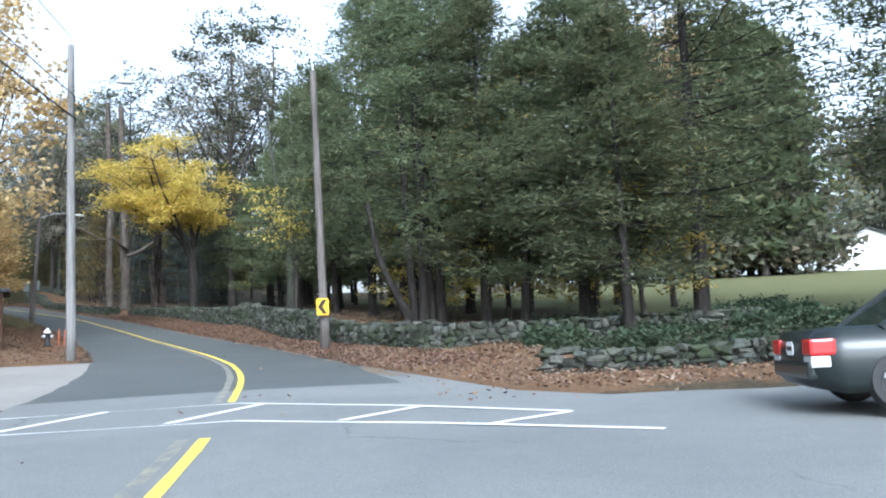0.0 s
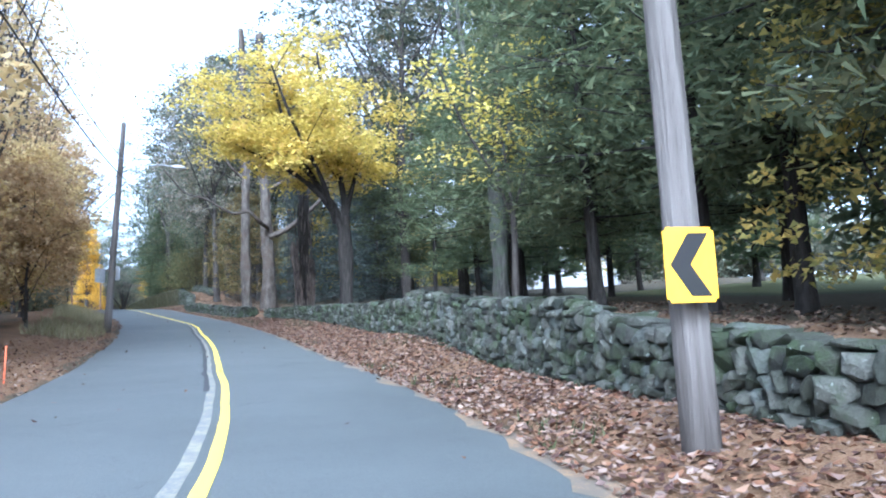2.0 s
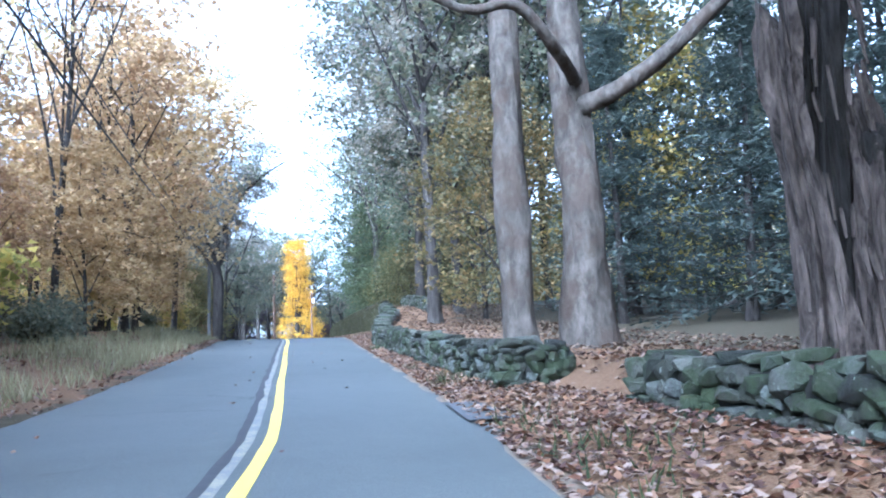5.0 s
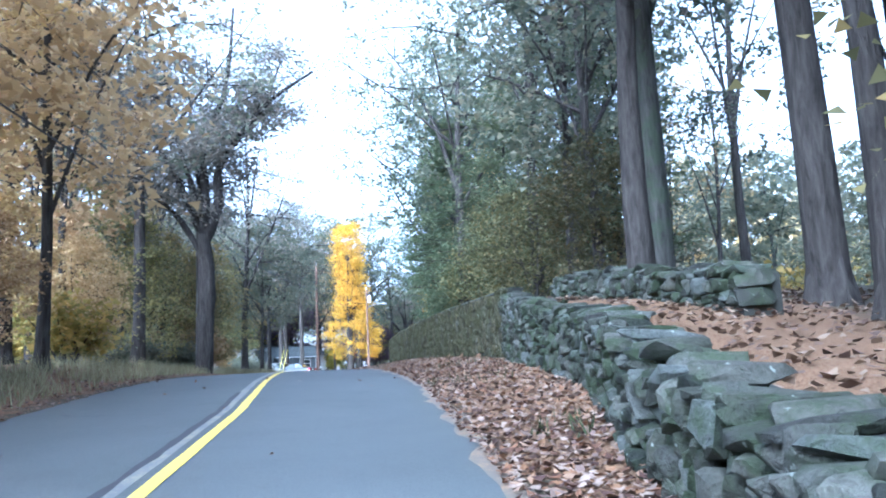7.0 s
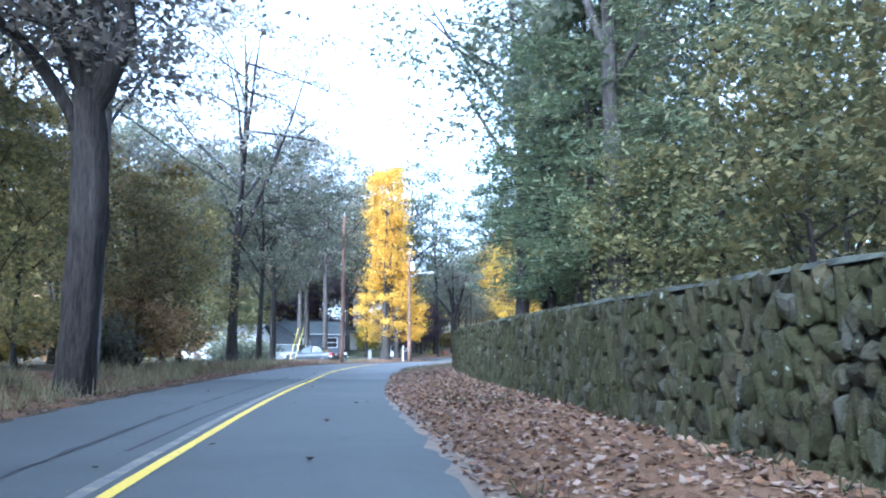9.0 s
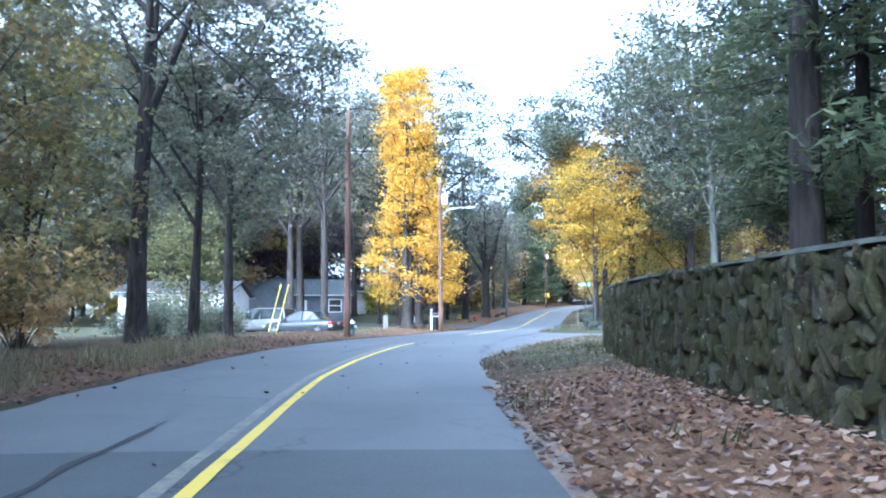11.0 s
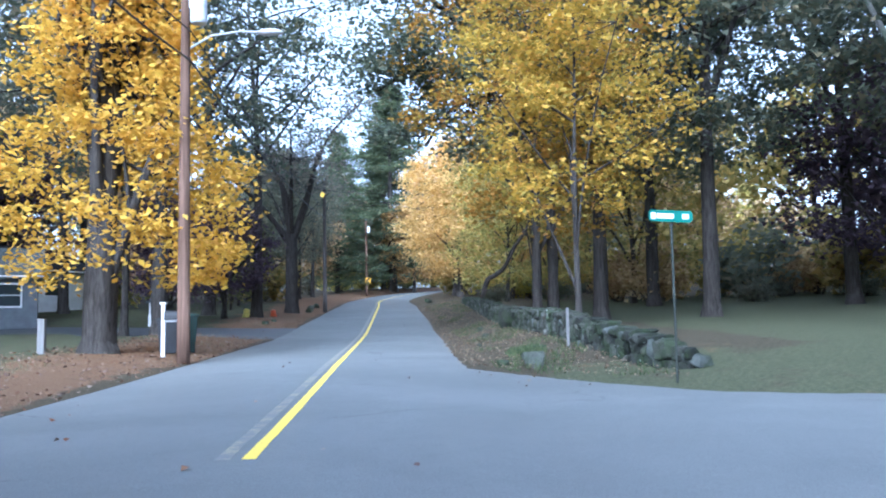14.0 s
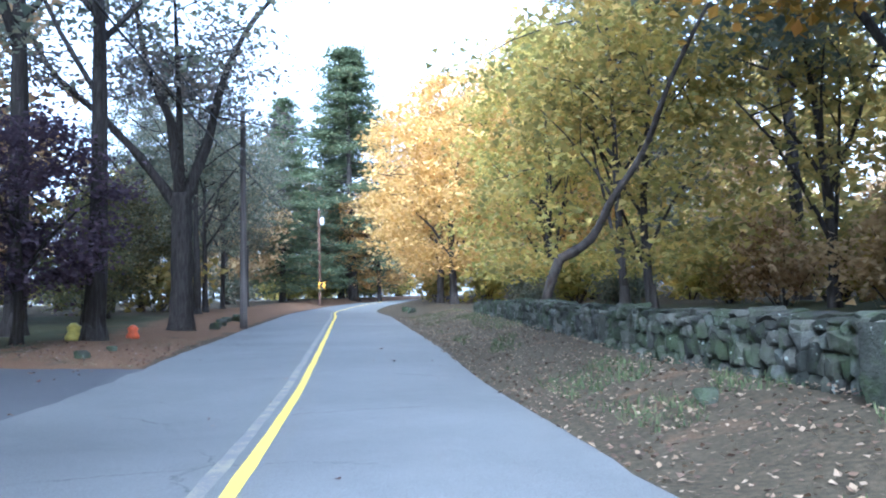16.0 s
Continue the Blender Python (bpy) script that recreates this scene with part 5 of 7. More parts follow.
grove([("oak_tree", GREEN_FAR, "green oak deep behind the wall"), ("maple_tree", OLIVE_FAR, "turning maple deep behind the wall"), ("pine_tree", PINE_FAR, "dark pine deep behind the wall")], 24, (84, 172), (24, 60), (0.45, 0.7), 5.2, "tree", "deep woods behind the wall")
plant("oak_tree", OAK_A, [(174.8, -7.6, 0.8, 60), (170.1, -6.9, 0.72, 170), (258, -7.5, 0.7, 0), (262, -12, 0.75, 20), (276, -13, 0.85, 250), (290, -12, 0.9, 300), (256, 19, 1.1, 280), (272, 19, 1.1, 80), (288, 18, 1.1, 110), (302, 15, 1.2, 210), (104, 8.6, 1.15, 15), (95, 9.2, 1.05, 200), (206, -27, 1.2, 40), (212, -31, 1.25, 150), (200, -32, 1.2, 270), (218, -34, 1.3, 0), (229, -31, 1.35, 90), (240, -21, 1.35, 0), (252, -24, 1.3, 230), (270, -8, 0.75, 200)], "large oak with a dark trunk", "tree", "large oaks")
plant("oak_tree", OAK_GREY, [(200.5, 14.3, 1.15, 0), (110.8, 8.9, 1.15, 30), (148.6, 10.6, 1.1, 200)], "oak with a mossy pale grey trunk", "tree", "pale-trunked oaks")
plant("oak_tree", OAK_DENSE, [(213.5, 9.6, 1.1, 110), (214.1, 14.3, 1.25, 70), (226, 15.5, 1.25, 160), (207, 22, 1.25, 330), (219, -9.0, 1.2, 40), (221, 24, 1.3, 250)], "dense deep green oak by the lawn", "tree", "deep green oaks")
plant("oak_tree", OAK_THIN, [(213, -18, 1.25, 15), (240, 20, 1.2, 30), (207, -14, 1.2, 90), (236.5, -10.5, 1.4, 100), (233.4, -7.0, 1.2, 140), (255, -7.5, 0.8, 20), (142.9, 9.6, 1.25, 0), (122.4, 10.4, 0.85, 250), (157, 8.4, 1.2, 140), (136.6, -7.6, 1.25, 100), (283, -8.5, 0.85, 190)], "thin-leaved oak with wide forking boughs", "tree", "oaks by the yards")
# dark trees whose purple comes from haze painted into the leaves
plant("dark_maple", PURPLE, [(217.9, 24.4, 1.6, 0), (226, -10.5, 0.9, 10), (231.5, -8.6, 0.9, 90), (238, -33, 1.9, 60), (244, -27, 1.8, 200), (226, -36, 2.0, 300), (226, 30, 1.3, 20)], "dark ornamental tree on grass, purple haze in its leaf colour", "tree", "purple-leaved trees")
# distance all round
far_kinds = [("oak_tree", GREEN_FAR, "far green oak of the woods"), ("maple_tree", RUST_FAR, "far rusty maple of the woods"), ("maple_tree", OLIVE_FAR, "far turning maple of the woods")]
for rngs, cnt in (((240, 350), (-42, -8)), 16), (((238, 350), (16, 50)), 18), (((-10, 75), (90, 110)), 10), (((182, 240), (-66, -36)), 14), (((182, 238), (27, 70)), 20), (((-55, 40), (-55, -14)), 16), (((345, 385), (-45, -8)), 8), (((345, 385), (8, 45)), 8):
    grove(far_kinds, cnt, *rngs, (0.9, 1.25), 5.0, "tree", "distant woods")
grove(far_kinds, 14, (226, 275), (-58, -30), (1.0, 1.35), 5.5, "tree", "woods behind the houses")
grove(far_kinds[:1], 6, (196, 226), (-40, -30), (1.0, 1.3), 5.5, "tree", "woods behind the houses")
plant("oak_tree", OAK_C, [(66, 10.5, 1.1, 0), (92, 11, 1.15, 200), (100, 10, 1.1, 260), (69, 15, 1.2, 330), (88, -12, 0.95, 70)], "tall slim oak near the road", "tree", "tall slim oaks")
plant("maple_tree", DULL_OLIVE, [(97, 8.2, 0.95, 30), (90.5, 7.4, 0.85, 230), (153, -10, 0.95, 70), (160, -8.8, 1.0, 150), (165.5, -10, 1.05, 210), (156.5, -12.5, 1.2, 20), (148, -11.5, 1.0, 300)], "dull olive young maple on the bank", "tree", "dull olive maples")
plant("maple_tree", MID_OLIVE, [(93, 14, 1.2, 30), (30.6, 11.3, 0.95, 80), (26.2, 14.2, 0.85, 220), (34.5, 14.6, 1.15, 10), (35.5, 10.3, 0.7, 150), (236, 12.0, 1.5, 200), (243, 9.8, 1.3, 310), (230, 15.5, 1.5, 60), (249, 11, 1.4, 20), (234.5, 10.5, 1.45, 120)], "olive and yellow young maple beside the road", "tree", "young olive maples")

plant("bare_tree", BARE, [(33, 17, 0.85, 70), (37, 20, 0.9, 10), (30, 18.5, 0.8, 200), (47, -8, 1.0, 0), (54, -8.8, 1.05, 60), (59, -7.8, 0.95, 130), (64, -8.6, 1.05, 200), (72, -7.6, 1.0, 250), (76, -9, 1.05, 320), (82, -7.8, 0.95, 15), (88, -8.6, 1.0, 95), (94, -7.6, 1.0, 170), (103, -7.8, 0.95, 240), (126, -8, 1.0, 300), (222, -11.5, 1.2, 50), (228, -15, 1.25, 250)], "slim half-bare tree with few pale leaves", "tree", "slim trees on the bank")
# undergrowth
BUSH_RUST = bush(61, 3.2, 1.7, 2200, 0.23, BARK_DARK, LEAF_RUST)
BUSH_OLIVE = bush(62, 2.6, 1.6, 2200, 0.23, BARK_DARK, LEAF_OLIVE)
BUSH_GREEN = bush(63, 1.5, 1.3, 2200, 0.16, BARK_DARK, LEAF_GREEN)
shrubs = [("shrub", BUSH_RUST, "tangled rust-coloured shrub on the bank"), ("shrub", BUSH_OLIVE, "yellow-green shrub on the bank"), ("shrub", BUSH_GREEN, "low green shrub on the bank")]
grove(shrubs, 34, (46, 172), (-15, -6.2), (0.8, 1.5), 2.0, "shrub", "undergrowth on the bank")
grove([(a, b, c.replace("on the bank", "under the roadside trees")) for a, b, c in shrubs[1:]], 12, (240, 300), (8.5, 24), (0.8, 1.6), 2.2, "shrub", "undergrowth by the road")
grove([(a, b, c.replace("on the bank", "at the edge of the lawn")) for a, b, c in shrubs], 18, (226, 240), (12, 44), (0.8, 1.4), 2.2, "shrub", "undergrowth by the lawn")

# low belts that close the view under the far trees
BUSH_FAR = bush(64, 4.2, 2.9, 800, 0.5, BARK_DARK, LEAF_GREEN, 0.6, 6)
BUSH_FAR_RUST = bush(65, 4.0, 2.8, 800, 0.5, BARK_DARK, LEAF_OLIVE, 0.6, 6)
belt = [("thicket", BUSH_FAR, "dull green thicket under distant trees"), ("thicket", BUSH_FAR_RUST, "olive thicket under distant trees")]
for rngs, cnt in (((244, 345), (-42, -9)), 30), (((246, 345), (9, 45)), 26), (((182, 240), (-62, -38)), 16), (((228, 240), (24, 60)), 14), (((345, 380), (-40, -6)), 10), (((345, 380), (6, 40)), 10), (((90, 170), (22, 50)), 20), (((182, 240), (-62, -38)), 2):
    grove(belt, cnt, *rngs, (0.8, 1.35), 2.6, "thicket", "far thickets")
grove(far_kinds[:1] + [("pine_tree", PINE_FAR, "dark pine beyond the field")], 44, (0, 160), (86, 102), (0.95, 1.25), 3.6, "tree", "woods beyond the field")
# dark ground cover between the walls and the field
LOW = bush(66, 0.36, 1.1, 1200, 0.12, BARK_DARK, LEAF_JUNIPER, 0.14, 7)
grove([("ground_cover", LOW, "low dark green creeping juniper behind the wall")], 30, (15.5, 26), (8, 19), (0.9, 1.3), 1.3, "shrub", "ground cover by the field")
BUSH_TAN = bush(67, 4.0, 2.8, 800, 0.45, BARK_DARK, LEAF_RUST, 0.6, 6)
grove([("thicket", BUSH_TAN, "tan-leaved thicket deep in the bank woods")], 20, (45, 165), (-34, -16), (0.8, 1.35), 3.0, "thicket", "tan thickets")
plant("shrub", BUSH_GREEN, [(171, -9, 0.9, 0), (176, -9.8, 1.0, 80), (181, -11.2, 1.1, 160), (186, -12.8, 1.0, 250), (178.5, -12.5, 1.2, 30), (189, -15, 1.0, 120)], "dark green shrub at the edge of the yard", "shrub", "yard shrubs")
grove(belt[:1], 56, (18, 165), (80, 88), (1.3, 2.1), 2.2, "thicket", "thickets beyond the field")
# the dark edge of the woods at the top of the field
plant("pine_tree", PINE_FAR, [(57, 45, 1.2, 0), (54, 46.5, 1.25, 80), (52, 48.5, 1.2, 160), (50, 50, 1.2, 240), (48.6, 52, 1.15, 300), (60, 50, 1.3, 30), (57, 53, 1.3, 110), (54.5, 54, 1.3, 200), (52.5, 56.5, 1.25, 350)], "dark pine at the top of the field", "tree", "woods at the top of the field")
plant("oak_tree", GREEN_FAR, [(55.5, 49, 1.0, 40), (52, 52, 1.0, 190), (59, 47, 1.05, 280), (50.5, 54, 1.0, 90)], "green oak at the top of the field", "tree", "woods at the top of the field")
plant("thicket", BUSH_FAR, [(58.5, 43.5, 1.5, 0), (56.3, 45.5, 1.6, 70), (54, 47.5, 1.5, 140), (52, 49.5, 1.6, 210), (50, 51.5, 1.5, 280), (48.5, 53.5, 1.6, 350), (61, 47, 1.8, 45), (58, 50.5, 1.9, 100), (55, 52.5, 1.9, 165), (52.5, 54.5, 1.9, 230)], "dark green thicket at the top of the field", "thicket", "thickets at the top of the field")

# ---------------------------------------------------------------- dead trunks by the low wall
def facing(s, d, up=0.0, turn=0.0):
    return Matrix.Translation(put(s, d, up)) @ Matrix.Rotation(radians(heading(s) + turn), 4, "Z")


def arc3(*pts, n=4):
    return spline([np.array(p, float) for p in pts], n)


def dead_tree(name, m, limbs, bark, label, snag=None):
    root = thing(name, m, label, "tree")
    part("trunk", limb_mesh("trunk", limbs[:1], bark), root)
    for q in limbs[1:]:
        part("limb", limb_mesh("limb", [q], snag or bark), root, "bare crooked limb")
    return root


def bole(pts, r0, r1):
    p = arc3(*pts, n=22)
    return [(p, r0, r1, 28)]


dead_tree("dead_tree", facing(77.6, 4.5, -0.1), bole([(0, 0, -0.3), (-0.05, 0, 4), (0.02, 0, 9), (-0.15, 0, 18)], 0.33, 0.17) + [
    (arc3((0, 0, 8.2), (-0.9, -0.3, 8.9), (-1.7, -0.5, 9.8), (-2.4, -0.7, 11)), 0.1, 0.03, 7),
    (arc3((0, 0, 10.5), (-1.0, 0, 11.2), (-2.4, -0.2, 13.4)), 0.09, 0.03, 7)], BARK_PALE, "pale dead trunk with peeling bark behind the low wall")
dead_tree("dead_tree", facing(78.3, 6.0, -0.1), bole([(0, 0, -0.3), (0.05, 0, 3), (-0.12, 0, 7), (-0.3, 0, 18)], 0.5, 0.22) + [
    (arc3((0, -0.2, 5.2), (-0.8, -1.5, 5.35), (-1.6, -2.0, 5.9), (-2.6, -2.1, 5.75), (-4.2, -2.4, 6.5), (-5.4, -2.6, 6.8), (-6.6, -3.0, 8.0)), 0.14, 0.035, 8),
    (arc3((0.1, -0.2, 4.7), (0.9, -1.0, 5.0), (2.0, -2.0, 5.9), (2.9, -2.8, 7.1), (3.1, -3.0, 9.4), (2.7, -3.0, 12.0)), 0.2, 0.06, 9),
    (arc3((-0.1, 0, 7.6), (1.0, -0.6, 8.2), (2.4, -1.4, 8.6), (3.2, -1.6, 9.8)), 0.12, 0.04, 8),
    (arc3((-0.2, 0, 11), (0.8, 0, 12.4), (1.4, 0, 14.5)), 0.12, 0.04, 8)], BARK_PALE, "thick pale dead trunk with crooked limbs behind the wall")
def broken_tree(m, label):
    """A hollow, split old trunk: three ragged columns grown together, hung with loose bark."""
    root = thing("broken_tree", m, label, "tree")

    def column(name, pts, r0, r1, seed, note="", torn=0.0, bark=BARK_RED, hollow=False):
        """A stem with deep upright furrows; torn: how far its upper rim is broken off unevenly."""
        p = arc3(*pts, n=14)
        n, rows = 46, len(p)
        verts, faces = [], []
        for i, c in enumerate(p):
            k = i / (rows - 1)
            for j in range(n):
                az = 2 * math.pi * j / n
                ca, sa, z = math.cos(az), math.sin(az), c[2]
                furrow = abs(noise.noise((ca * 2.6 + seed, sa * 2.6, z * 0.5))) + 0.5 * abs(noise.noise((ca * 6.5, sa * 6.5 + seed, z * 1.4)))
                w = (r0 + (r1 - r0) * k) * (0.62 + 0.35 * noise.noise((ca * 1.1, sa * 1.1 + seed, z * 0.6)) + 1.3 * furrow + 0.12 * noise.noise((ca * 9, sa * 9, z * 3.1)))
                w *= 1 + 0.3 * math.exp(-max(z, 0) / 0.4)
                if hollow:
                    w *= 0.35 + 0.65 * min(1.0, max(0.0, (z - 0.7) / 1.5))
                lift = torn * k ** 6 * (noise.noise((ca * 2.3 + seed, sa * 2.3, 7.0)) - 0.2)
                verts.append((c[0] + w * ca, c[1] + w * sa, z + lift))
        for i in range(rows - 1):
            for j in range(n):
                a, b = i * n + j, i * n + (j + 1) % n
                faces.append((a, b, b + n, a + n))
        faces.append(tuple(range((rows - 1) * n, rows * n)))
        part(name, mesh_from(name, verts, faces, bark), root, note)

    column("trunk", [(0.12, 0.26, -0.3), (0.12, 0.24, 1.6), (0.1, 0.16, 3.4), (0.12, 0.12, 6.0), (0.2, 0.1, 9.5)], 0.25, 0.21, 3.1, "", 0.0, BARK_PINE, True)
    column("stem", [(-0.3, -0.1, -0.3), (-0.3, -0.1, 1.4), (-0.44, -0.12, 2.6), (-0.5, -0.1, 3.9)], 0.19, 0.15, 8.7, "torn side stem broken off short", 1.1)
    column("stem", [(0.44, -0.04, -0.3), (0.4, -0.06, 1.3), (0.46, -0.04, 2.3), (0.44, 0.04, 3.1)], 0.18, 0.14, 15.3, "swollen side stem", 0.6)
    part("limb", limb_mesh("limb", [(arc3((0.12, 0.1, 6.2), (0.6, 0.1, 8.0), (1.0, 0.1, 10)), 0.16, 0.06, 10)], BARK_PINE), root, "bare upper limb")
    bm = bmesh.new()
    bmesh.ops.create_icosphere(bm, subdivisions=3, radius=1)
    for v in bm.verts:
        v.co *= 1 + 0.35 * noise.noise(v.co * 1.7) + 0.15 * noise.noise(v.co * 5)
    bm.transform(Matrix.Translation((0.5, -0.1, 2.45)) @ Matrix.Diagonal((0.16, 0.2, 0.26, 1)))
    part("burl", bm_mesh("burl", bm, BARK_PINE, True), root, "swollen dark burl")
    r = random.Random(8)
    for _ in range(46):
        az, z, ln, wd = r.uniform(math.pi, 2 * math.pi), r.uniform(0.6, 6.0), r.uniform(0.3, 1.0), r.uniform(0.03, 0.075)
        cx = r.choice((-0.32, 0.1, 0.38)) if z < 3.2 else 0.2
        rad = 0.2 if abs(cx - 0.1) > 0.2 else 0.29
        bm = bmesh.new()
        rows = []
        for k in range(5):
            w, out = wd * (1 - 0.75 * abs(k / 4 - 0.35)), 0.05 * (k / 4) ** 2 + 0.02
            rows.append([(-w / 2, out, -ln * k / 4), (w / 2, out, -ln * k / 4), (w / 2, out - 0.03, -ln * k / 4), (-w / 2, out - 0.03, -ln * k / 4)])
        loft(bm, rows)
        ob = part("bark_strip", bm_mesh("bark_strip", bm, BARK_RED), root)
        ob.matrix_basis = Matrix.Translation((cx + rad * math.cos(az), rad * math.sin(az), z)) @ Matrix.Rotation(az - math.pi / 2, 4, "Z") @ Matrix.Rotation(r.uniform(-0.12, 0.12), 4, "Y")
    return root


broken_tree(facing(71.0, 6.3, -0.15), "shaggy broken dead tree with split reddish bark")
# the many-stemmed pine trunk and the crooked bare tree above the field wall
dead_tree("leaning_trunk", facing(30.6, 7.5, -0.1), bole([(-0.1, 0, -0.3), (-0.25, 0, 0.4), (-0.7, 0, 1.3), (-1.15, 0, 2.2), (-1.5, 0, 3.4), (-1.7, 0.1, 4.8)], 0.2, 0.07) + [
    (arc3((0.15, 0.2, -0.2), (-0.05, 0.2, 1.6), (-0.25, 0.3, 9)), 0.19, 0.12, 10), (arc3((0.3, 0, -0.2), (0.35, 0, 3), (0.3, 0, 9)), 0.24, 0.13, 10), (arc3((0.7, 0.1, -0.2), (0.6, 0.1, 3), (0.55, 0.1, 9)), 0.17, 0.11, 10)], BARK_PINE, "dark leaning trunk cluster behind the stone wall")
dead_tree("bare_tree", facing(51.5, 9.3, -0.1), bole([(0, 0, -0.3), (0.05, 0, 3.4), (-0.1, 0, 5.0)], 0.3, 0.24) + [
    (arc3((-0.1, 0, 4.6), (-0.8, 0, 8), (-1.3, 0, 13)), 0.17, 0.05, 8), (arc3((-0.1, 0, 4.7), (0.3, 0, 8.5), (0.2, 0, 14)), 0.17, 0.05, 8), (arc3((0, 0, 4.6), (0.9, 0, 7.2), (1.9, 0, 12)), 0.15, 0.04, 8)], BARK_GREY, "grey bare tree splitting into upright limbs")
# broad trees with boughs that can be told apart
def spread_tree(name, m, seed, trunk, boughs, leaves, leaf_size, bark, foliage, label, clump=0.5, flat=0.4, low=0.0, twigs=9, reach=1.7, first=0.35):
    """trunk and boughs: (points, first radius, last radius). Twigs spring from the boughs, leaves hang round the twigs."""
    r = np.random.default_rng(seed)
    wood = [(arc3(*trunk[0], n=8), trunk[1], trunk[2], 22)]
    ends = []
    for pts, r0, r1 in boughs:
        q = arc3(*pts, n=5)
        wood.append((q, r0, r1, 8))
        for _ in range(twigs):
            a = q[int(r.uniform(first, 1) * (len(q) - 1))]
            e = a + r.normal(size=3) * np.array([1, 1, 0.55]) * reach * r.uniform(0.5, 1.1) + [0, 0, 0.3]
            e[2] = max(e[2], low)
            t = bezier(a, e, r.normal(size=3) * 0.25, 5)
            wood.append((t, r1 * 0.8, 0.012, 4))
            ends += [e, t[3]]
            for _ in range(2):
                g = e + r.normal(size=3) * np.array([0.8, 0.8, 0.35]) * reach * 0.6
                g[2] = max(g[2], low)
                wood.append((np.array([t[3], (t[3] + g) / 2 + r.normal(size=3) * 0.08, g]), r1 * 0.35, 0.008, 3))
                ends.append(g)
    ends = np.array(ends)
    w = r.uniform(0.3, 1.6, len(ends))
    pick = r.choice(len(ends), leaves, p=w / w.sum())
    c = ends[pick] + r.normal(size=(leaves, 3)) * np.array([clump, clump, clump * flat])
    v, f = leaf_quads(c, r.uniform(0.65, 1.3, leaves) * leaf_size, 0.6, r, 0.7, False)
    root = thing(name, m, label, "tree")
    part("trunk", limb_mesh("trunk", wood, bark), root)
    part("crown", mesh_from("crown", v, f, foliage), root)
    return root


spread_tree("maple_tree", facing(63.1, 6.5, -0.1), 41, ([(0, 0, -0.3), (0.06, 0, 2.2), (0, 0, 4.5)], 0.33, 0.28), [
    ([(0, 0, 3.8), (-0.5, -0.1, 5.0), (-1.4, -0.2, 6.2), (-2.6, -0.4, 8.4), (-3.4, -0.5, 11.4)], 0.21, 0.05),
    ([(0, 0, 3.7), (-0.8, -0.3, 5.0), (-2.3, -0.8, 6.2), (-4.2, -1.3, 7.0), (-5.8, -1.7, 7.6)], 0.19, 0.04),
    ([(0, 0, 4.2), (0.05, 0.1, 5.5), (-0.5, 0.2, 8.6), (-1.0, 0.2, 12.4)], 0.22, 0.05),
    ([(0, 0, 4.1), (0.4, 0.1, 5.6), (0.8, 0.3, 7.2), (0.5, 0.4, 10.0)], 0.17, 0.04),
    ([(0, 0, 4.1), (-0.5, 1.2, 5.6), (-1.6, 2.8, 7.4), (-2.6, 4.0, 9.6)], 0.16, 0.04),
    ([(-0.4, 0, 4.2), (-1.3, -1.5, 5.9), (-2.8, -3.0, 8.0), (-3.8, -3.8, 10.2)], 0.15, 0.04),
    ([(-1.4, -0.2, 6.2), (-3.0, 0.6, 8.0), (-4.8, 1.2, 9.8)], 0.1, 0.03)], 22000, 0.2, BARK_PINE, LEAF_YELLOW, "yellow autumn maple leaning over the stone wall", 0.5, 0.36, 5.1, 11, 1.25, 0.45)
spread_tree("maple_tree", facing(45.6, 7.4, -0.1), 47, ([(0, 0, -0.3), (0.1, 0, 1.6), (0.1, 0, 3.0)], 0.09, 0.07), [
    ([(0.1, 0, 2.6), (-0.5, -0.2, 3.8), (-1.3, -0.4, 5.0), (-2.0, -0.5, 6.6)], 0.05, 0.02),
    ([(0.1, 0, 2.8), (0.6, 0, 4.0), (1.2, 0.2, 5.4), (1.6, 0.3, 7.4)], 0.05, 0.02),
    ([(0.1, 0, 2.8), (0.2, 0.6, 4.4), (0.2, 1.2, 6.6)], 0.05, 0.02)], 1500, 0.14, BARK_DARK, LEAF_YELLOW, "thin young tree with sparse pale yellow leaves", 0.3, 0.3, 2.8, 8, 1.0, 0.4)
spread_tree("crooked_tree", facing(139, -4.9, -0.1), 42, ([(0, 0, -0.3), (0.15, 0, 3.0), (0.2, 0, 5.4), (0.0, 0, 7.6)], 0.43, 0.38), [
    ([(0, 0, 7.0), (0.8, 0, 9.0), (0.8, 0, 10.9), (1.7, 0, 12.6), (3.6, -0.3, 14.8), (6.0, -0.6, 16.4)], 0.34, 0.07),
    ([(0, 0, 7.2), (0.1, 0.2, 9.9), (0.0, 0.3, 12.4), (1.2, 0.3, 16.0), (1.6, 0.3, 20.5)], 0.3, 0.07),
    ([(0, 0, 7.4), (-1.0, 0.1, 9.8), (-2.6, 0.2, 13.0), (-4.2, 0.2, 18.0)], 0.24, 0.06),
    ([(0, 0, 6.4), (-1.4, -0.6, 8.6), (-3.6, -1.2, 10.2), (-6.4, -1.6, 12.4)], 0.2, 0.05),
    ([(1.7, 0, 12.6), (3.0, 1.6, 15.0), (4.0, 3.0, 18.4)], 0.16, 0.05),
    ([(0, 0.2, 9.0), (-0.8, 2.0, 12.6), (-1.4, 3.6, 17.0)], 0.17, 0.05),
    ([(-0.2, 0, 9.0), (-1.2, -2.0, 13.0), (-1.6, -3.6, 17.4)], 0.16, 0.05)], 20000, 0.23, BARK_DARK, LEAF_GREY, "large crooked oak leaning beside the road", 0.62, 0.45, 8.4, 12, 2.3)
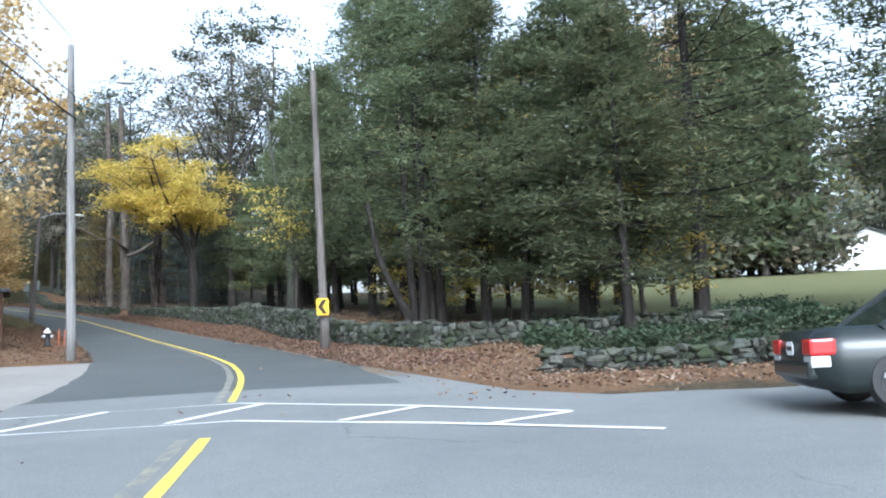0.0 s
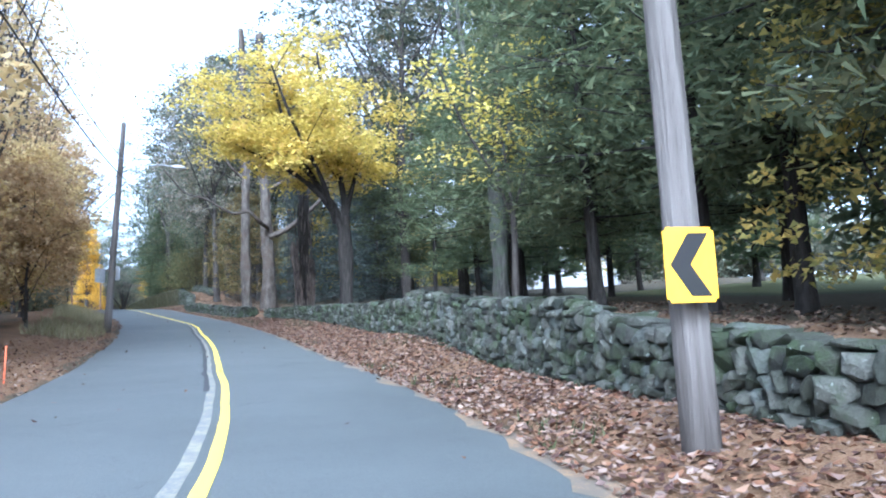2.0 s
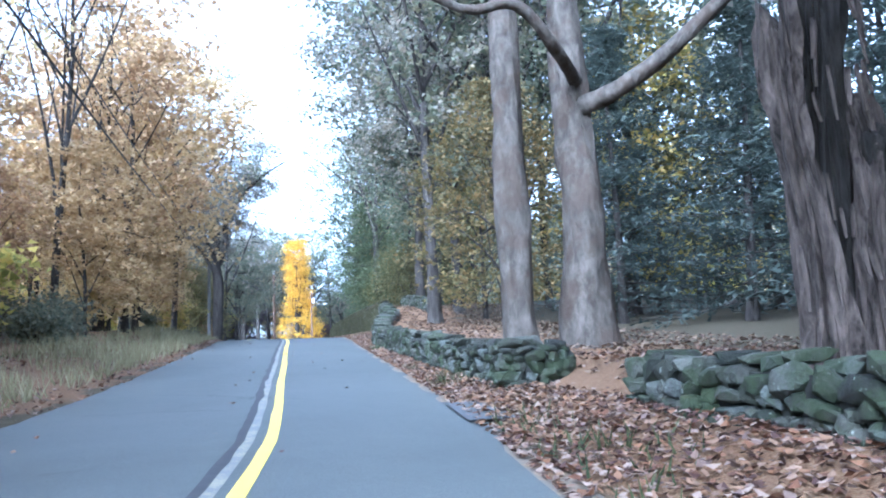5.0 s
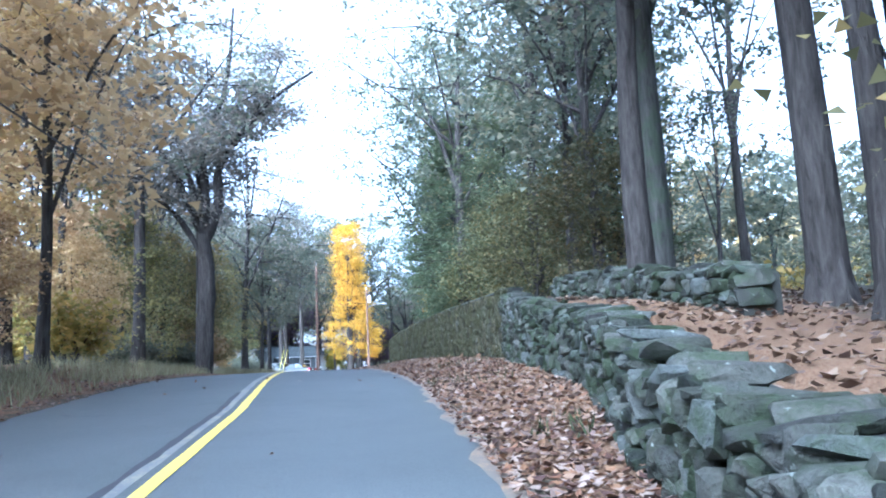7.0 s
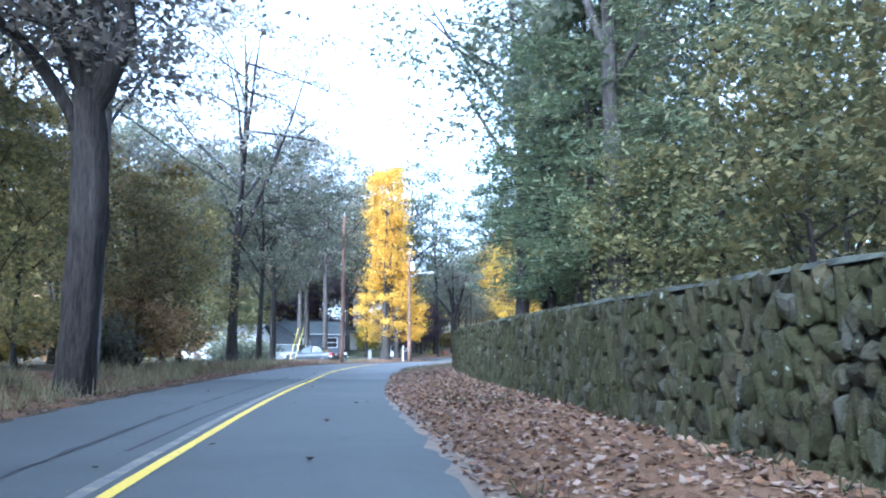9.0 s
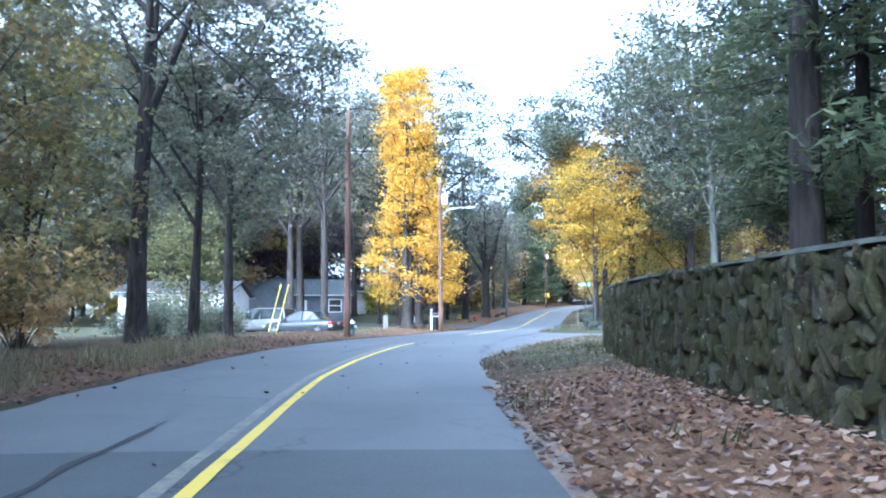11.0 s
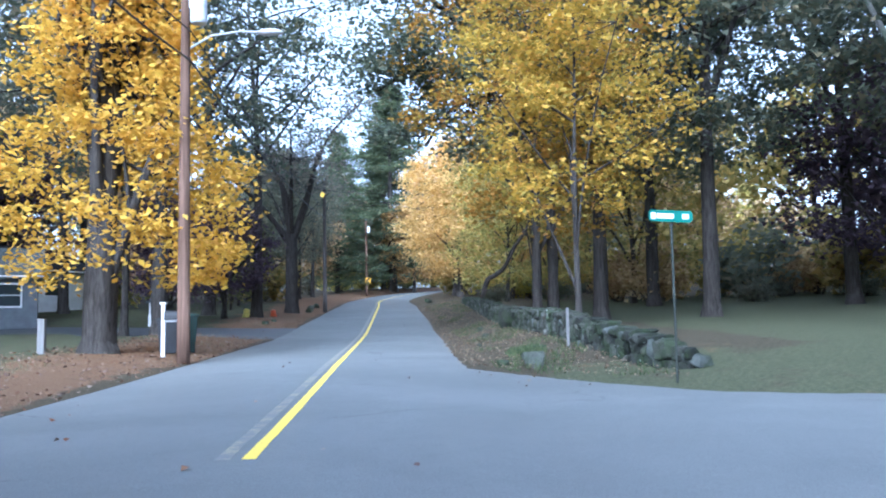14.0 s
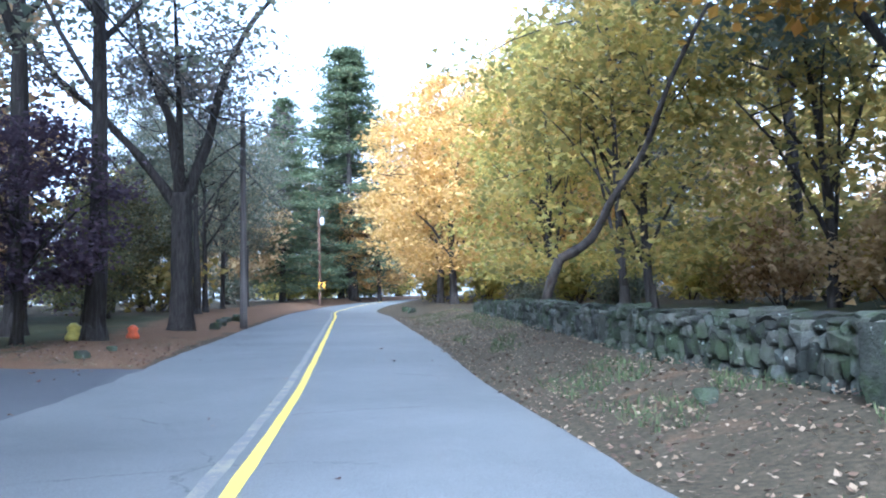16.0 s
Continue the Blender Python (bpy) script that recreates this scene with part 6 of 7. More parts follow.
spread_tree("oak_tree", facing(240.6, -5.7, -0.1), 43, ([(0, 0, -0.3), (0.02, 0, 3.0), (0, 0, 5.6)], 0.47, 0.36), [
    ([(0, 0, 4.8), (-1.4, 0, 6.8), (-3.0, 0, 8.6), (-5.2, 0, 10.8), (-6.8, 0, 14.0)], 0.24, 0.06),
    ([(0, 0, 5.0), (-0.4, 0, 8.4), (-1.4, 0, 11.0), (-2.2, 0, 15.5)], 0.27, 0.06),
    ([(0, 0, 5.0), (1.0, 0, 7.6), (1.7, 0, 10.4), (3.0, 0, 13.0), (5.0, 0, 15.0)], 0.26, 0.06),
    ([(0, 0, 5.2), (0.9, 1.2, 8.4), (1.6, 3.0, 12.0)], 0.2, 0.05),
    ([(0, 0, 5.2), (-0.8, 1.6, 8.6), (-1.6, 3.6, 12.6)], 0.2, 0.05),
    ([(0, 0, 5.4), (0.2, -1.6, 8.8), (0.4, -3.6, 12.4)], 0.18, 0.05)], 7500, 0.22, BARK_DARK, LEAF_GREY, "broad oak with a thick trunk on the verge", 0.55, 0.45, 9.0, 9, 2.0, 0.55)
spread_tree("oak_tree", facing(212.4, 7.5, -0.1), 44, ([(0, 0, -0.3), (0.02, 0, 3.2), (0, 0, 6.0)], 0.22, 0.18), [
    ([(0, 0, 5.4), (-0.9, -0.3, 7.6), (-2.2, -0.5, 8.8), (-3.8, -0.7, 8.2), (-4.8, -0.8, 6.8)], 0.13, 0.05),
    ([(-0.9, -0.3, 7.6), (-2.8, 0.4, 9.6), (-5.0, 0.8, 10.2), (-6.6, 1.0, 9.4)], 0.1, 0.04),
    ([(0, 0, 5.8), (-1.6, 0.8, 10.0), (-4.0, 1.4, 13.0), (-6.4, 1.8, 15.0), (-8.0, 2.0, 16.0)], 0.16, 0.05),
    ([(-1.6, 0.8, 10.0), (-2.6, 2.0, 13.4), (-4.6, 3.2, 17.0)], 0.12, 0.05),
    ([(0, 0, 5.8), (-0.8, 0.5, 10.0), (-2.2, 0.8, 15.0), (-3.6, 1.0, 19.0)], 0.14, 0.05)], 24000, 0.23, BARK_DARK, LEAF_OAK, "dark green oak whose bough hangs over the road", 0.55, 0.5, 5.2, 13, 1.9, 0.4)
dead_tree("fallen_limb", facing(228.7, 6.78, -0.1), [(arc3((0.00, 0.00, 1.92), (0.86, -0.20, 2.46), (1.38, -0.70, 3.51), (2.11, -1.30, 4.71), (2.68, -2.20, 6.54), (3.41, -3.00, 8.17)), 0.15, 0.05, 8), (arc3((-0.5, 0.5, -0.2), (-0.3, 0.3, 1.0), (0, 0, 1.92)), 0.12, 0.15, 8)], BARK_PALE, "long pale broken limb slanting out of the trees")

# ---------------------------------------------------------------- utility poles and wires
POLE_GREY = bark_mat("weathered_pole_wood", (0.13, 0.125, 0.12), (0.25, 0.245, 0.235), None, 0.05, 9, 0.2)
POLE_DIM = bark_mat("dim_pole_wood", (0.085, 0.075, 0.068), (0.165, 0.15, 0.138), None, 0.05, 9, 0.3)
POLE_BROWN = bark_mat("brown_pole_wood", (0.09, 0.055, 0.038), (0.19, 0.12, 0.085), None, 0.05, 9, 0.3)
GALV = plain("galvanised_steel", (0.42, 0.44, 0.45), 0.45, 0.7)
LAMP_GREY = plain("lamp_casing", (0.5, 0.51, 0.52), 0.5, 0.2)
TRANSFORMER = plain("transformer_grey", (0.5, 0.52, 0.54), 0.5, 0.1)
BLACK = plain("black_rubber", (0.018, 0.018, 0.019), 0.7)
WIRE = plain("wire_sheath", (0.02, 0.02, 0.022), 0.6)


def utility_pole(s, d, height, material, label, arm=0.0, arm_z=0.0, tank=False, lean=0.0, crossarm=True):
    root = thing("utility_pole", facing(s, d, -0.05) @ Matrix.Rotation(radians(lean), 4, "Y"), label, "utility pole", "utility poles along the road")
    bm = bmesh.new()
    for i in range(6):
        a, b = i / 6, (i + 1) / 6
        tube(bm, (0, 0, -0.3 + a * (height + 0.3)), (0, 0, -0.3 + b * (height + 0.3)), 0.17 - 0.06 * a, 0.17 - 0.06 * b, 14, i in (0, 5))
    bmesh.ops.remove_doubles(bm, verts=bm.verts, dist=0.002)
    part("shaft", bm_mesh("shaft", bm, material, True), root)
    if crossarm:
        bm = bmesh.new()
        tube(bm, (0, 0, height - 0.02), (0, 0, height + 0.2), 0.035, 0.03, 8)
        tube(bm, (0, 0, height + 0.2), (0, 0, height + 0.3), 0.06, 0.03, 8)
        part("insulator", bm_mesh("insulator", bm, TRANSFORMER), root, "pale top insulator")
    if tank:
        bm = bmesh.new()
        lathe(bm, [(0.02, 0), (0.19, 0.03), (0.22, 0.1), (0.22, 0.78), (0.2, 0.84), (0.08, 0.88)], 16, Matrix.Translation((0.34, 0, height - 1.7)))
        tube(bm, (0.34, 0.1, height - 0.86), (0.34, 0.1, height - 0.62), 0.04, 0.025, 8)
        box(bm, 0.08, -0.06, height - 1.25, 0.16, 0.06, height - 1.0)
        part("transformer", bm_mesh("transformer", bm, TRANSFORMER), root, "pale grey transformer can")
    if arm:
        bm = bmesh.new()
        pts = [Vector((0.1, 0, arm_z - 0.35)), Vector((arm * 0.35, 0, arm_z)), Vector((arm * 0.75, 0, arm_z + 0.12)), Vector((arm, 0, arm_z + 0.1))]
        for a, b in zip(pts, pts[1:]):
            tube(bm, a, b, 0.03, 0.03, 8)
        arm_ob = part("lamp_arm", bm_mesh("lamp_arm", bm, GALV), root, "bent steel lamp arm")
        bm = bmesh.new()
        bmesh.ops.create_uvsphere(bm, u_segments=14, v_segments=8, radius=1, matrix=Matrix.Translation((arm + 0.3, 0, arm_z + 0.1)) @ Matrix.Diagonal((0.36, 0.15, 0.09, 1)))
        part("lamp_head", bm_mesh("lamp_head", bm, LAMP_GREY, True), arm_ob, "grey cobra-head street lamp, unlit")
    return root


POLES = [
    (32.5, -4.4, 11.2, POLE_GREY, "tall pale grey wooden utility pole with a lamp arm", 1.5, 9.9, False, 0),
    (31.2, 4.15, 10.5, POLE_DIM, "grey wooden utility pole on the leafy verge", 0, 0, False, -0.7),
    (65.2, -3.75, 9.6, POLE_DIM, "grey wooden utility pole with a street lamp", 2.2, 7.7, False, 4),
    (143.5, -5.9, 11.0, POLE_GREY, "grey wooden utility pole among trees", 1.7, 9.2, False, 0),
    (184.2, -5.45, 11.5, POLE_BROWN, "brown wooden utility pole beside a hydrant", 0, 0, False, 0),
    (202.2, -3.95, 10.6, POLE_BROWN, "brown wooden utility pole with transformer and lamp", 1.9, 8.6, True, 0),
    (243.5, -3.6, 9.6, POLE_DIM, "grey wooden utility pole on the verge", 0, 0, False, 0),
    (299.0, -4.6, 10.5, POLE_BROWN, "far brown wooden utility pole with transformer", 0, 0, True, 0),
]
for q in POLES:
    utility_pole(*q)


def wire(a, b, sag, rad=0.014):
    pts = [a.lerp(b, k / 14) - Vector((0, 0, sag * 4 * (k / 14) * (1 - k / 14))) for k in range(15)]
    me = limb_mesh("power_line", [(np.array([tuple(p) for p in pts]), rad, rad, 5)], WIRE)
    tagged(new("power_line", me), "black sagging overhead power line between poles", "power line", "overhead power lines")


LEFT_POLES = [(-16, -5, 11), (32.5, -4.4, 11.2), (65.2, -3.1, 9.6), (143.5, -5.9, 11.0), (184.2, -5.45, 11.5), (202.2, -3.95, 10.6), (243.5, -3.6, 9.6), (299.0, -4.6, 10.5)]
for (s0, d0, h0), (s1, d1, h1) in zip(LEFT_POLES, LEFT_POLES[1:]):
    for dz, dx, rad in ((0.28, 0.0, 0.012), (-1.9, 0.14, 0.02), (-2.7, 0.14, 0.028)):
        wire(put(s0, d0 + dx, h0 + dz), put(s1, d1 + dx, h1 + dz), 0.55, rad)
for h in (8.6, 7.2, 6.2):
    wire(put(184.2, -5.45, h + 2), put(186, 34, h + 0.6), 0.5, 0.012)
utility_pole(186, 34, 10.5, POLE_GREY, "grey wooden utility pole by the lane")

# ---------------------------------------------------------------- signs
SIGN_YELLOW = plain("sign_yellow", (0.85, 0.45, 0.015), 0.45, 0, 0.06)
SIGN_BLACK = plain("sign_black", (0.012, 0.012, 0.012), 0.5, 0, 0.05)
SIGN_GREEN = plain("sign_green", (0.01, 0.13, 0.095), 0.45, 0, 0.06)
SIGN_WHITE = plain("sign_white", (0.8, 0.82, 0.82), 0.45, 0, 0.05)
SIGN_BACK = plain("bare_sign_metal", (0.52, 0.55, 0.57), 0.42, 0.5)


def plate(name, w, h, t, material, m, parent, label="", rounded=0.03):
    bm = bmesh.new()
    box(bm, -w / 2, -t / 2, -h / 2, w / 2, t / 2, h / 2)
    es = [e for e in bm.edges if abs(e.verts[0].co.y - e.verts[1].co.y) > t * 0.5]
    bmesh.ops.bevel(bm, geom=es, offset=rounded, segments=3, affect="EDGES")
    ob = part(name, bm_mesh(name, bm, material), parent, label)
    ob.matrix_basis = m
    return ob


def chevron_sign(m, w, h, label):
    root = thing("chevron_sign", m, label, "road sign")
    plate("panel", w, h, 0.006, SIGN_YELLOW, Matrix(), root)
    bm = bmesh.new()
    a, b = w * 0.4, h * 0.42
    out = [(-a, 0), (-a * 0.05, b), (a * 0.95, b), (-a * 0.0, 0), (a * 0.95, -b), (-a * 0.05, -b)]
    prism(bm, out, -0.008, -0.0045)
    part("arrow", bm_mesh("arrow", bm, SIGN_BLACK), root, "black chevron pointing aside")
    return root


chevron_sign(facing(31.05, 4.12, 1.54, 6) @ Matrix.Translation((-0.13, -0.2, 0)), 0.46, 0.61, "yellow road sign with a black chevron on a pole")

pole_signs = thing("pole_signs", facing(65.2, -3.75, 2.55), "pair of bare metal sign plates strapped to a pole", "road sign")
plate("plate", 0.5, 0.62, 0.006, SIGN_BACK, pose(-0.3, 0.12, 0, 0, 0, 32), pole_signs)
plate("plate", 0.5, 0.62, 0.006, SIGN_BACK, pose(0.3, 0.12, 0.1, 0, 0, -32), pole_signs)

street_sign = thing("street_sign", facing(194.0, 6.1, 0), "green street name sign on a thin steel post", "street sign")
bm = bmesh.new()
tube(bm, (0, 0, -0.2), (0, 0, 2.62), 0.023, 0.023, 10)
part("post", bm_mesh("post", bm, plain("rusty_post", (0.035, 0.04, 0.032), 0.7, 0.3)), street_sign)
blade = plate("name_blade", 0.78, 0.2, 0.008, SIGN_GREEN, pose(0.0, 0, 2.74, 0, 2, 4), street_sign, "green name blade with white lettering bars")
for x0, w in ((-0.31, 0.09), (-0.12, 0.3), (0.26, 0.12)):
    plate("lettering_bar", w, 0.085 if w > 0.1 else 0.11, 0.003, SIGN_WHITE, pose(x0 + (0.02 if w > 0.2 else 0), -0.0065, 0, 0, 0, 0), blade, "", 0.008)
chevron_sign(facing(298.6, -4.3, 2.2, 8), 0.75, 0.75, "small yellow warning sign on a far pole")

# ---------------------------------------------------------------- hydrants
HYD_BLACK = plain("hydrant_black", (0.02, 0.022, 0.024), 0.5)
HYD_WHITE = plain("hydrant_white", (0.78, 0.79, 0.78), 0.5)
HYD_GREEN = plain("hydrant_dark_green", (0.02, 0.05, 0.04), 0.5)


def hydrant(m, body, label):
    root = thing("fire_hydrant", m, label, "fire hydrant")
    bm = bmesh.new()
    lathe(bm, [(0.17, -0.1), (0.17, 0.04), (0.12, 0.06), (0.115, 0.5), (0.15, 0.52), (0.15, 0.56)], 18)
    part("barrel", bm_mesh("barrel", bm, body, True), root)
    bm = bmesh.new()
    lathe(bm, [(0.155, 0.565), (0.155, 0.6), (0.13, 0.68), (0.07, 0.74), (0.03, 0.75), (0.03, 0.81)], 18)
    part("bonnet", bm_mesh("bonnet", bm, HYD_WHITE, True), root, "white domed bonnet")
    for a, rr in ((90, 0.055), (-90, 0.055), (180, 0.075)):
        bm = bmesh.new()
        tube(bm, (0, 0, 0), (0, -0.19, 0), rr, rr, 12)
        tube(bm, (0, -0.19, 0), (0, -0.23, 0), rr * 1.25, rr * 1.15, 6)
        ob = part("nozzle_cap", bm_mesh("nozzle_cap", bm, HYD_WHITE), root, "white outlet cap")
        ob.matrix_basis = pose(0, 0, 0.43, 0, 0, a)
    return root


hydrant(facing(43.3, -5.0, 0, 20), HYD_BLACK, "black fire hydrant with a white bonnet on leaves")
hydrant(facing(186.6, -5.9, 0, 10), HYD_GREEN, "dark green fire hydrant with a white bonnet")
ORANGE = plain("marker_orange", (0.75, 0.16, 0.06), 0.6)
for s, d in ((42.3, -4.4), (44.0, -4.5)):
    stake = thing("marker_stake", facing(s, d, 0), "thin orange marker stake beside the hydrant", "stake", "marker stakes")
    bm = bmesh.new()
    tube(bm, (0, 0, -0.1), (0.04, 0, 0.75), 0.02, 0.018, 6)
    part("rod", bm_mesh("rod", bm, ORANGE), stake)

# ---------------------------------------------------------------- cars
TYRE = BLACK
ALLOY = plain("alloy_wheel", (0.22, 0.225, 0.23), 0.45, 0.6)
TAIL_RED = plain("tail_lamp_red", (0.55, 0.02, 0.02), 0.25)
HEAD_LAMP = plain("head_lamp_lens", (0.6, 0.62, 0.64), 0.15, 0.2)


def glass_mat(name, tint):
    m, n, l, p = mat(name)
    p.inputs["Base Color"].default_value = (*tint, 1)
    p.inputs["Roughness"].default_value = 0.06
    p.inputs["Specular IOR Level"].default_value = 0.8
    return m


CAR_GLASS = glass_mat("car_glass", (0.02, 0.03, 0.03))


def car_paint(name, color):
    m, n, l, p = mat(name)
    t = noise_tex(n, l, coords(n), 3, 4)
    r = ramp(n, [(0.35, tuple(v * 0.85 for v in color)), (0.65, color)])
    l.new(t.outputs["Fac"], r.inputs["Fac"])
    l.new(r.outputs["Color"], p.inputs["Base Color"])
    p.inputs["Metallic"].default_value, p.inputs["Roughness"].default_value = 0.1, 0.4
    p.inputs["Coat Weight"].default_value = 0.25
    return m


def on_pavement(s, d, turn, up=0.006):
    return Matrix.Translation(on_road(s, d, up)) @ Matrix.Rotation(radians(heading(s) + turn), 4, "Z")


def car(m, paint, label, suv=False, length=4.6, width=1.78):
    """Points along +y; origin on the ground under its middle."""
    root = thing("car", m, label, "car")
    hw, L = width / 2, length / 2
    belt, low = (1.0, 0.28) if suv else (0.9, 0.2)
    nose = 0.92 if suv else 0.68
    tail = 1.0 if suv else 0.92
    # y, half width, bottom, top
    prof = [(-L, 0.86, 0.42, tail - 0.24), (-L + 0.05, 0.93, 0.3, tail - 0.04), (-L + 0.35, 0.99, low, tail), (-L + 1.0, 1.0, low, belt + 0.02), (-0.3, 1.0, low, belt), (L - 1.5, 1.0, low, belt - 0.02), (L - 0.9, 0.99, low, belt - 0.1 if not suv else belt - 0.02), (L - 0.3, 0.94, low + 0.02, nose + 0.06), (L - 0.06, 0.86, low + 0.1, nose - 0.06), (L, 0.78, 0.36, nose - 0.2)]
    rows = []
    for y, k, z0, z1 in prof:
        w = hw * k
        zm = z0 + (z1 - z0) * 0.62
        rows.append([(-w * 0.92, y, z0), (w * 0.92, y, z0), (w, y, z0 + 0.12), (w * 1.01, y, zm), (w * 0.95, y, z1 - 0.05), (w * 0.84, y, z1), (-w * 0.84, y, z1), (-w * 0.95, y, z1 - 0.05), (-w * 1.01, y, zm), (-w, y, z0 + 0.12)])
    bm = bmesh.new()
    loft(bm, rows)
    bmesh.ops.bevel(bm, geom=[e for e in bm.edges if e.calc_face_angle(0) > 0.5], offset=0.025, segments=2, affect="EDGES")
    body = part("body", bm_mesh("body", bm, paint, True), root)
    # greenhouse
    if suv:
        cab = [(-L + 0.12, 0.82, belt - 0.02), (-L + 0.3, 0.76, 1.62), (-0.2, 0.77, 1.68), (0.35, 0.76, 1.62), (1.05, 0.84, belt - 0.02)]
    else:
        cab = [(-L + 0.75, 0.8, belt), (-0.95, 0.66, 1.34), (-0.45, 0.67, 1.42), (0.15, 0.66, 1.38), (1.05, 0.82, belt - 0.03)]
    bm = bmesh.new()
    loft(bm, [[(-hw * 0.93, y - 0.02, belt - 0.1), (hw * 0.93, y - 0.02, belt - 0.1), (hw * k, y, z), (-hw * k, y, z)] for y, k, z in cab])
    part("glasshouse", bm_mesh("glasshouse", bm, CAR_GLASS), root, "dark tinted windows")
    bm = bmesh.new()
    roof = cab[1:4]
    loft(bm, [[(-hw * (k + 0.02), y, z - 0.03), (hw * (k + 0.02), y, z - 0.03), (hw * (k - 0.06), y, z + 0.035), (-hw * (k - 0.06), y, z + 0.035)] for y, k, z in roof])
    part("roof", bm_mesh("roof", bm, paint, False), root)
    for sx in (-1, 1):
        for (ya, ka, za), (yb, kb, zb) in ((cab[0], cab[1]), (cab[4], cab[3])):
            bm = bmesh.new()
            tube(bm, (sx * hw * 0.9, ya, belt - 0.02), (sx * hw * (kb + 0.0), yb, zb), 0.045, 0.035, 6)
            part("pillar", bm_mesh("pillar", bm, paint), root)
        bm = bmesh.new()
        tube(bm, (sx * hw * 0.925, -0.3, belt - 0.02), (sx * hw * 0.68, -0.3, cab[2][2] - 0.02), 0.04, 0.035, 6)
        part("pillar", bm_mesh("pillar", bm, paint), root)
    for sx in (-1, 1):
        for y in (-L + 0.88, L - 0.86):
            wheel = part("wheel", None, root)
            wheel.matrix_basis = pose(sx * (hw - 0.1), y, 0.325 if not suv else 0.36, 0, 0, 90 if sx > 0 else -90)
            R = 0.325 if not suv else 0.36
            bm = bmesh.new()
            lathe(bm, [(R * 0.62, -0.11), (R * 0.93, -0.11), (R, -0.06), (R, 0.06), (R * 0.93, 0.11), (R * 0.62, 0.11)], 24, Matrix.Rotation(radians(90), 4, "X"))
            part("tyre", bm_mesh("tyre", bm, TYRE), wheel)
            bm = bmesh.new()
            lathe(bm, [(R * 0.1, -0.112), (R * 0.62, -0.1), (R * 0.66, -0.118), (R * 0.66, -0.09)], 20, Matrix.Rotation(radians(90), 4, "X") @ Matrix.Diagonal((1, 1, -1, 1)))
            for a in range(5):
                box(bm, -0.03, -0.135, -R * 0.02, 0.03, -0.1, R * 0.6)
                bmesh.ops.rotate(bm, verts=bm.verts[-8:], cent=(0, 0, 0), matrix=Matrix.Rotation(radians(72 * a), 3, "Y"))
            part("rim", bm_mesh("rim", bm, ALLOY), wheel, "spoked alloy rim")
        bm = bmesh.new()
        box(bm, sx * hw * 0.6, -L - 0.015, tail - 0.3, sx * hw * 0.985, -L + 0.26, tail - 0.12, 0.03)
        lamp = part("tail_lamp", bm_mesh("tail_lamp", bm, TAIL_RED), root, "red tail lamp")
        bm = bmesh.new()
        box(bm, sx * hw * 0.62, -L - 0.012, tail - 0.43, sx * hw * 0.97, -L + 0.2, tail - 0.305, 0.02)
        part("reverse_lamp", bm_mesh("reverse_lamp", bm, LAMP_GREY), lamp, "pale reversing lamp")
        bm = bmesh.new()
        box(bm, sx * hw * 0.45, L - 0.2, nose - 0.22, sx * hw * 0.9, L - 0.02, nose - 0.07, 0.03)
        part("head_lamp", bm_mesh("head_lamp", bm, HEAD_LAMP), root, "clear headlamp")
        bm = bmesh.new()
        box(bm, sx * hw * 1.0, 0.72, belt - 0.02, sx * (hw + 0.2), 0.84, belt + 0.12, 0.03)
        part("mirror", bm_mesh("mirror", bm, paint), root, "door mirror")
    bm = bmesh.new()
    box(bm, -hw * 0.9, -L - 0.04, 0.36, hw * 0.9, -L + 0.12, 0.56, 0.05)
    part("rear_bumper", bm_mesh("rear_bumper", bm, paint), root)
    plate_ob = plate("number_plate", 0.31, 0.155, 0.012, SIGN_WHITE, pose(0, -L - 0.012, tail - 0.22), root, "white plate with a blank bar")
    plate("plate_bar", 0.22, 0.05, 0.004, SIGN_BLACK, pose(0, -0.009, 0), plate_ob, "", 0.005)
    return root


car(on_pavement(8.8, 9.0, -107, 0.06), car_paint("dark_green_paint", (0.007, 0.013, 0.013)), "dark green sedan waiting in the side street mouth")
car(on_pavement(191.6, -10.3, 80, -0.01), car_paint("grey_blue_paint", (0.03, 0.035, 0.037)), "dark grey sedan parked on the driveway")
car(on_pavement(195.6, -14.4, 78, -0.01), car_paint("silver_tan_paint", (0.3, 0.3, 0.28)), "silver sport utility car parked by a house", True, 4.5, 1.8)

# ---------------------------------------------------------------- houses
# grey boards, darkened all over to stand for the porch shade
SIDING_GREY_SHADED = plain("shaded_grey_siding", (0.13, 0.145, 0.16), 0.8, 0, 0.1, 2)
SIDING_WHITE = plain("white_siding", (0.72, 0.74, 0.75), 0.75, 0, 0.06, 2)
SHINGLE = plain("grey_green_shingle", (0.13, 0.15, 0.148), 0.9, 0, 0.2, 5, 0.5)
TRIM_WHITE = plain("white_trim", (0.75, 0.77, 0.78), 0.6, 0, 0.05)
PANE = glass_mat("window_pane", (0.03, 0.04, 0.045))
BRICK = plain("chimney_brick", (0.16, 0.09, 0.07), 0.9, 0, 0.2, 8)
BROWN_WOOD = bark_mat("brown_stained_boards", (0.045, 0.026, 0.02), (0.085, 0.05, 0.036), None, 0.1, 6, 0.2)
DARK_ROOF = plain("dark_shingle", (0.05, 0.05, 0.052), 0.9, 0, 0.2, 6, 0.4)


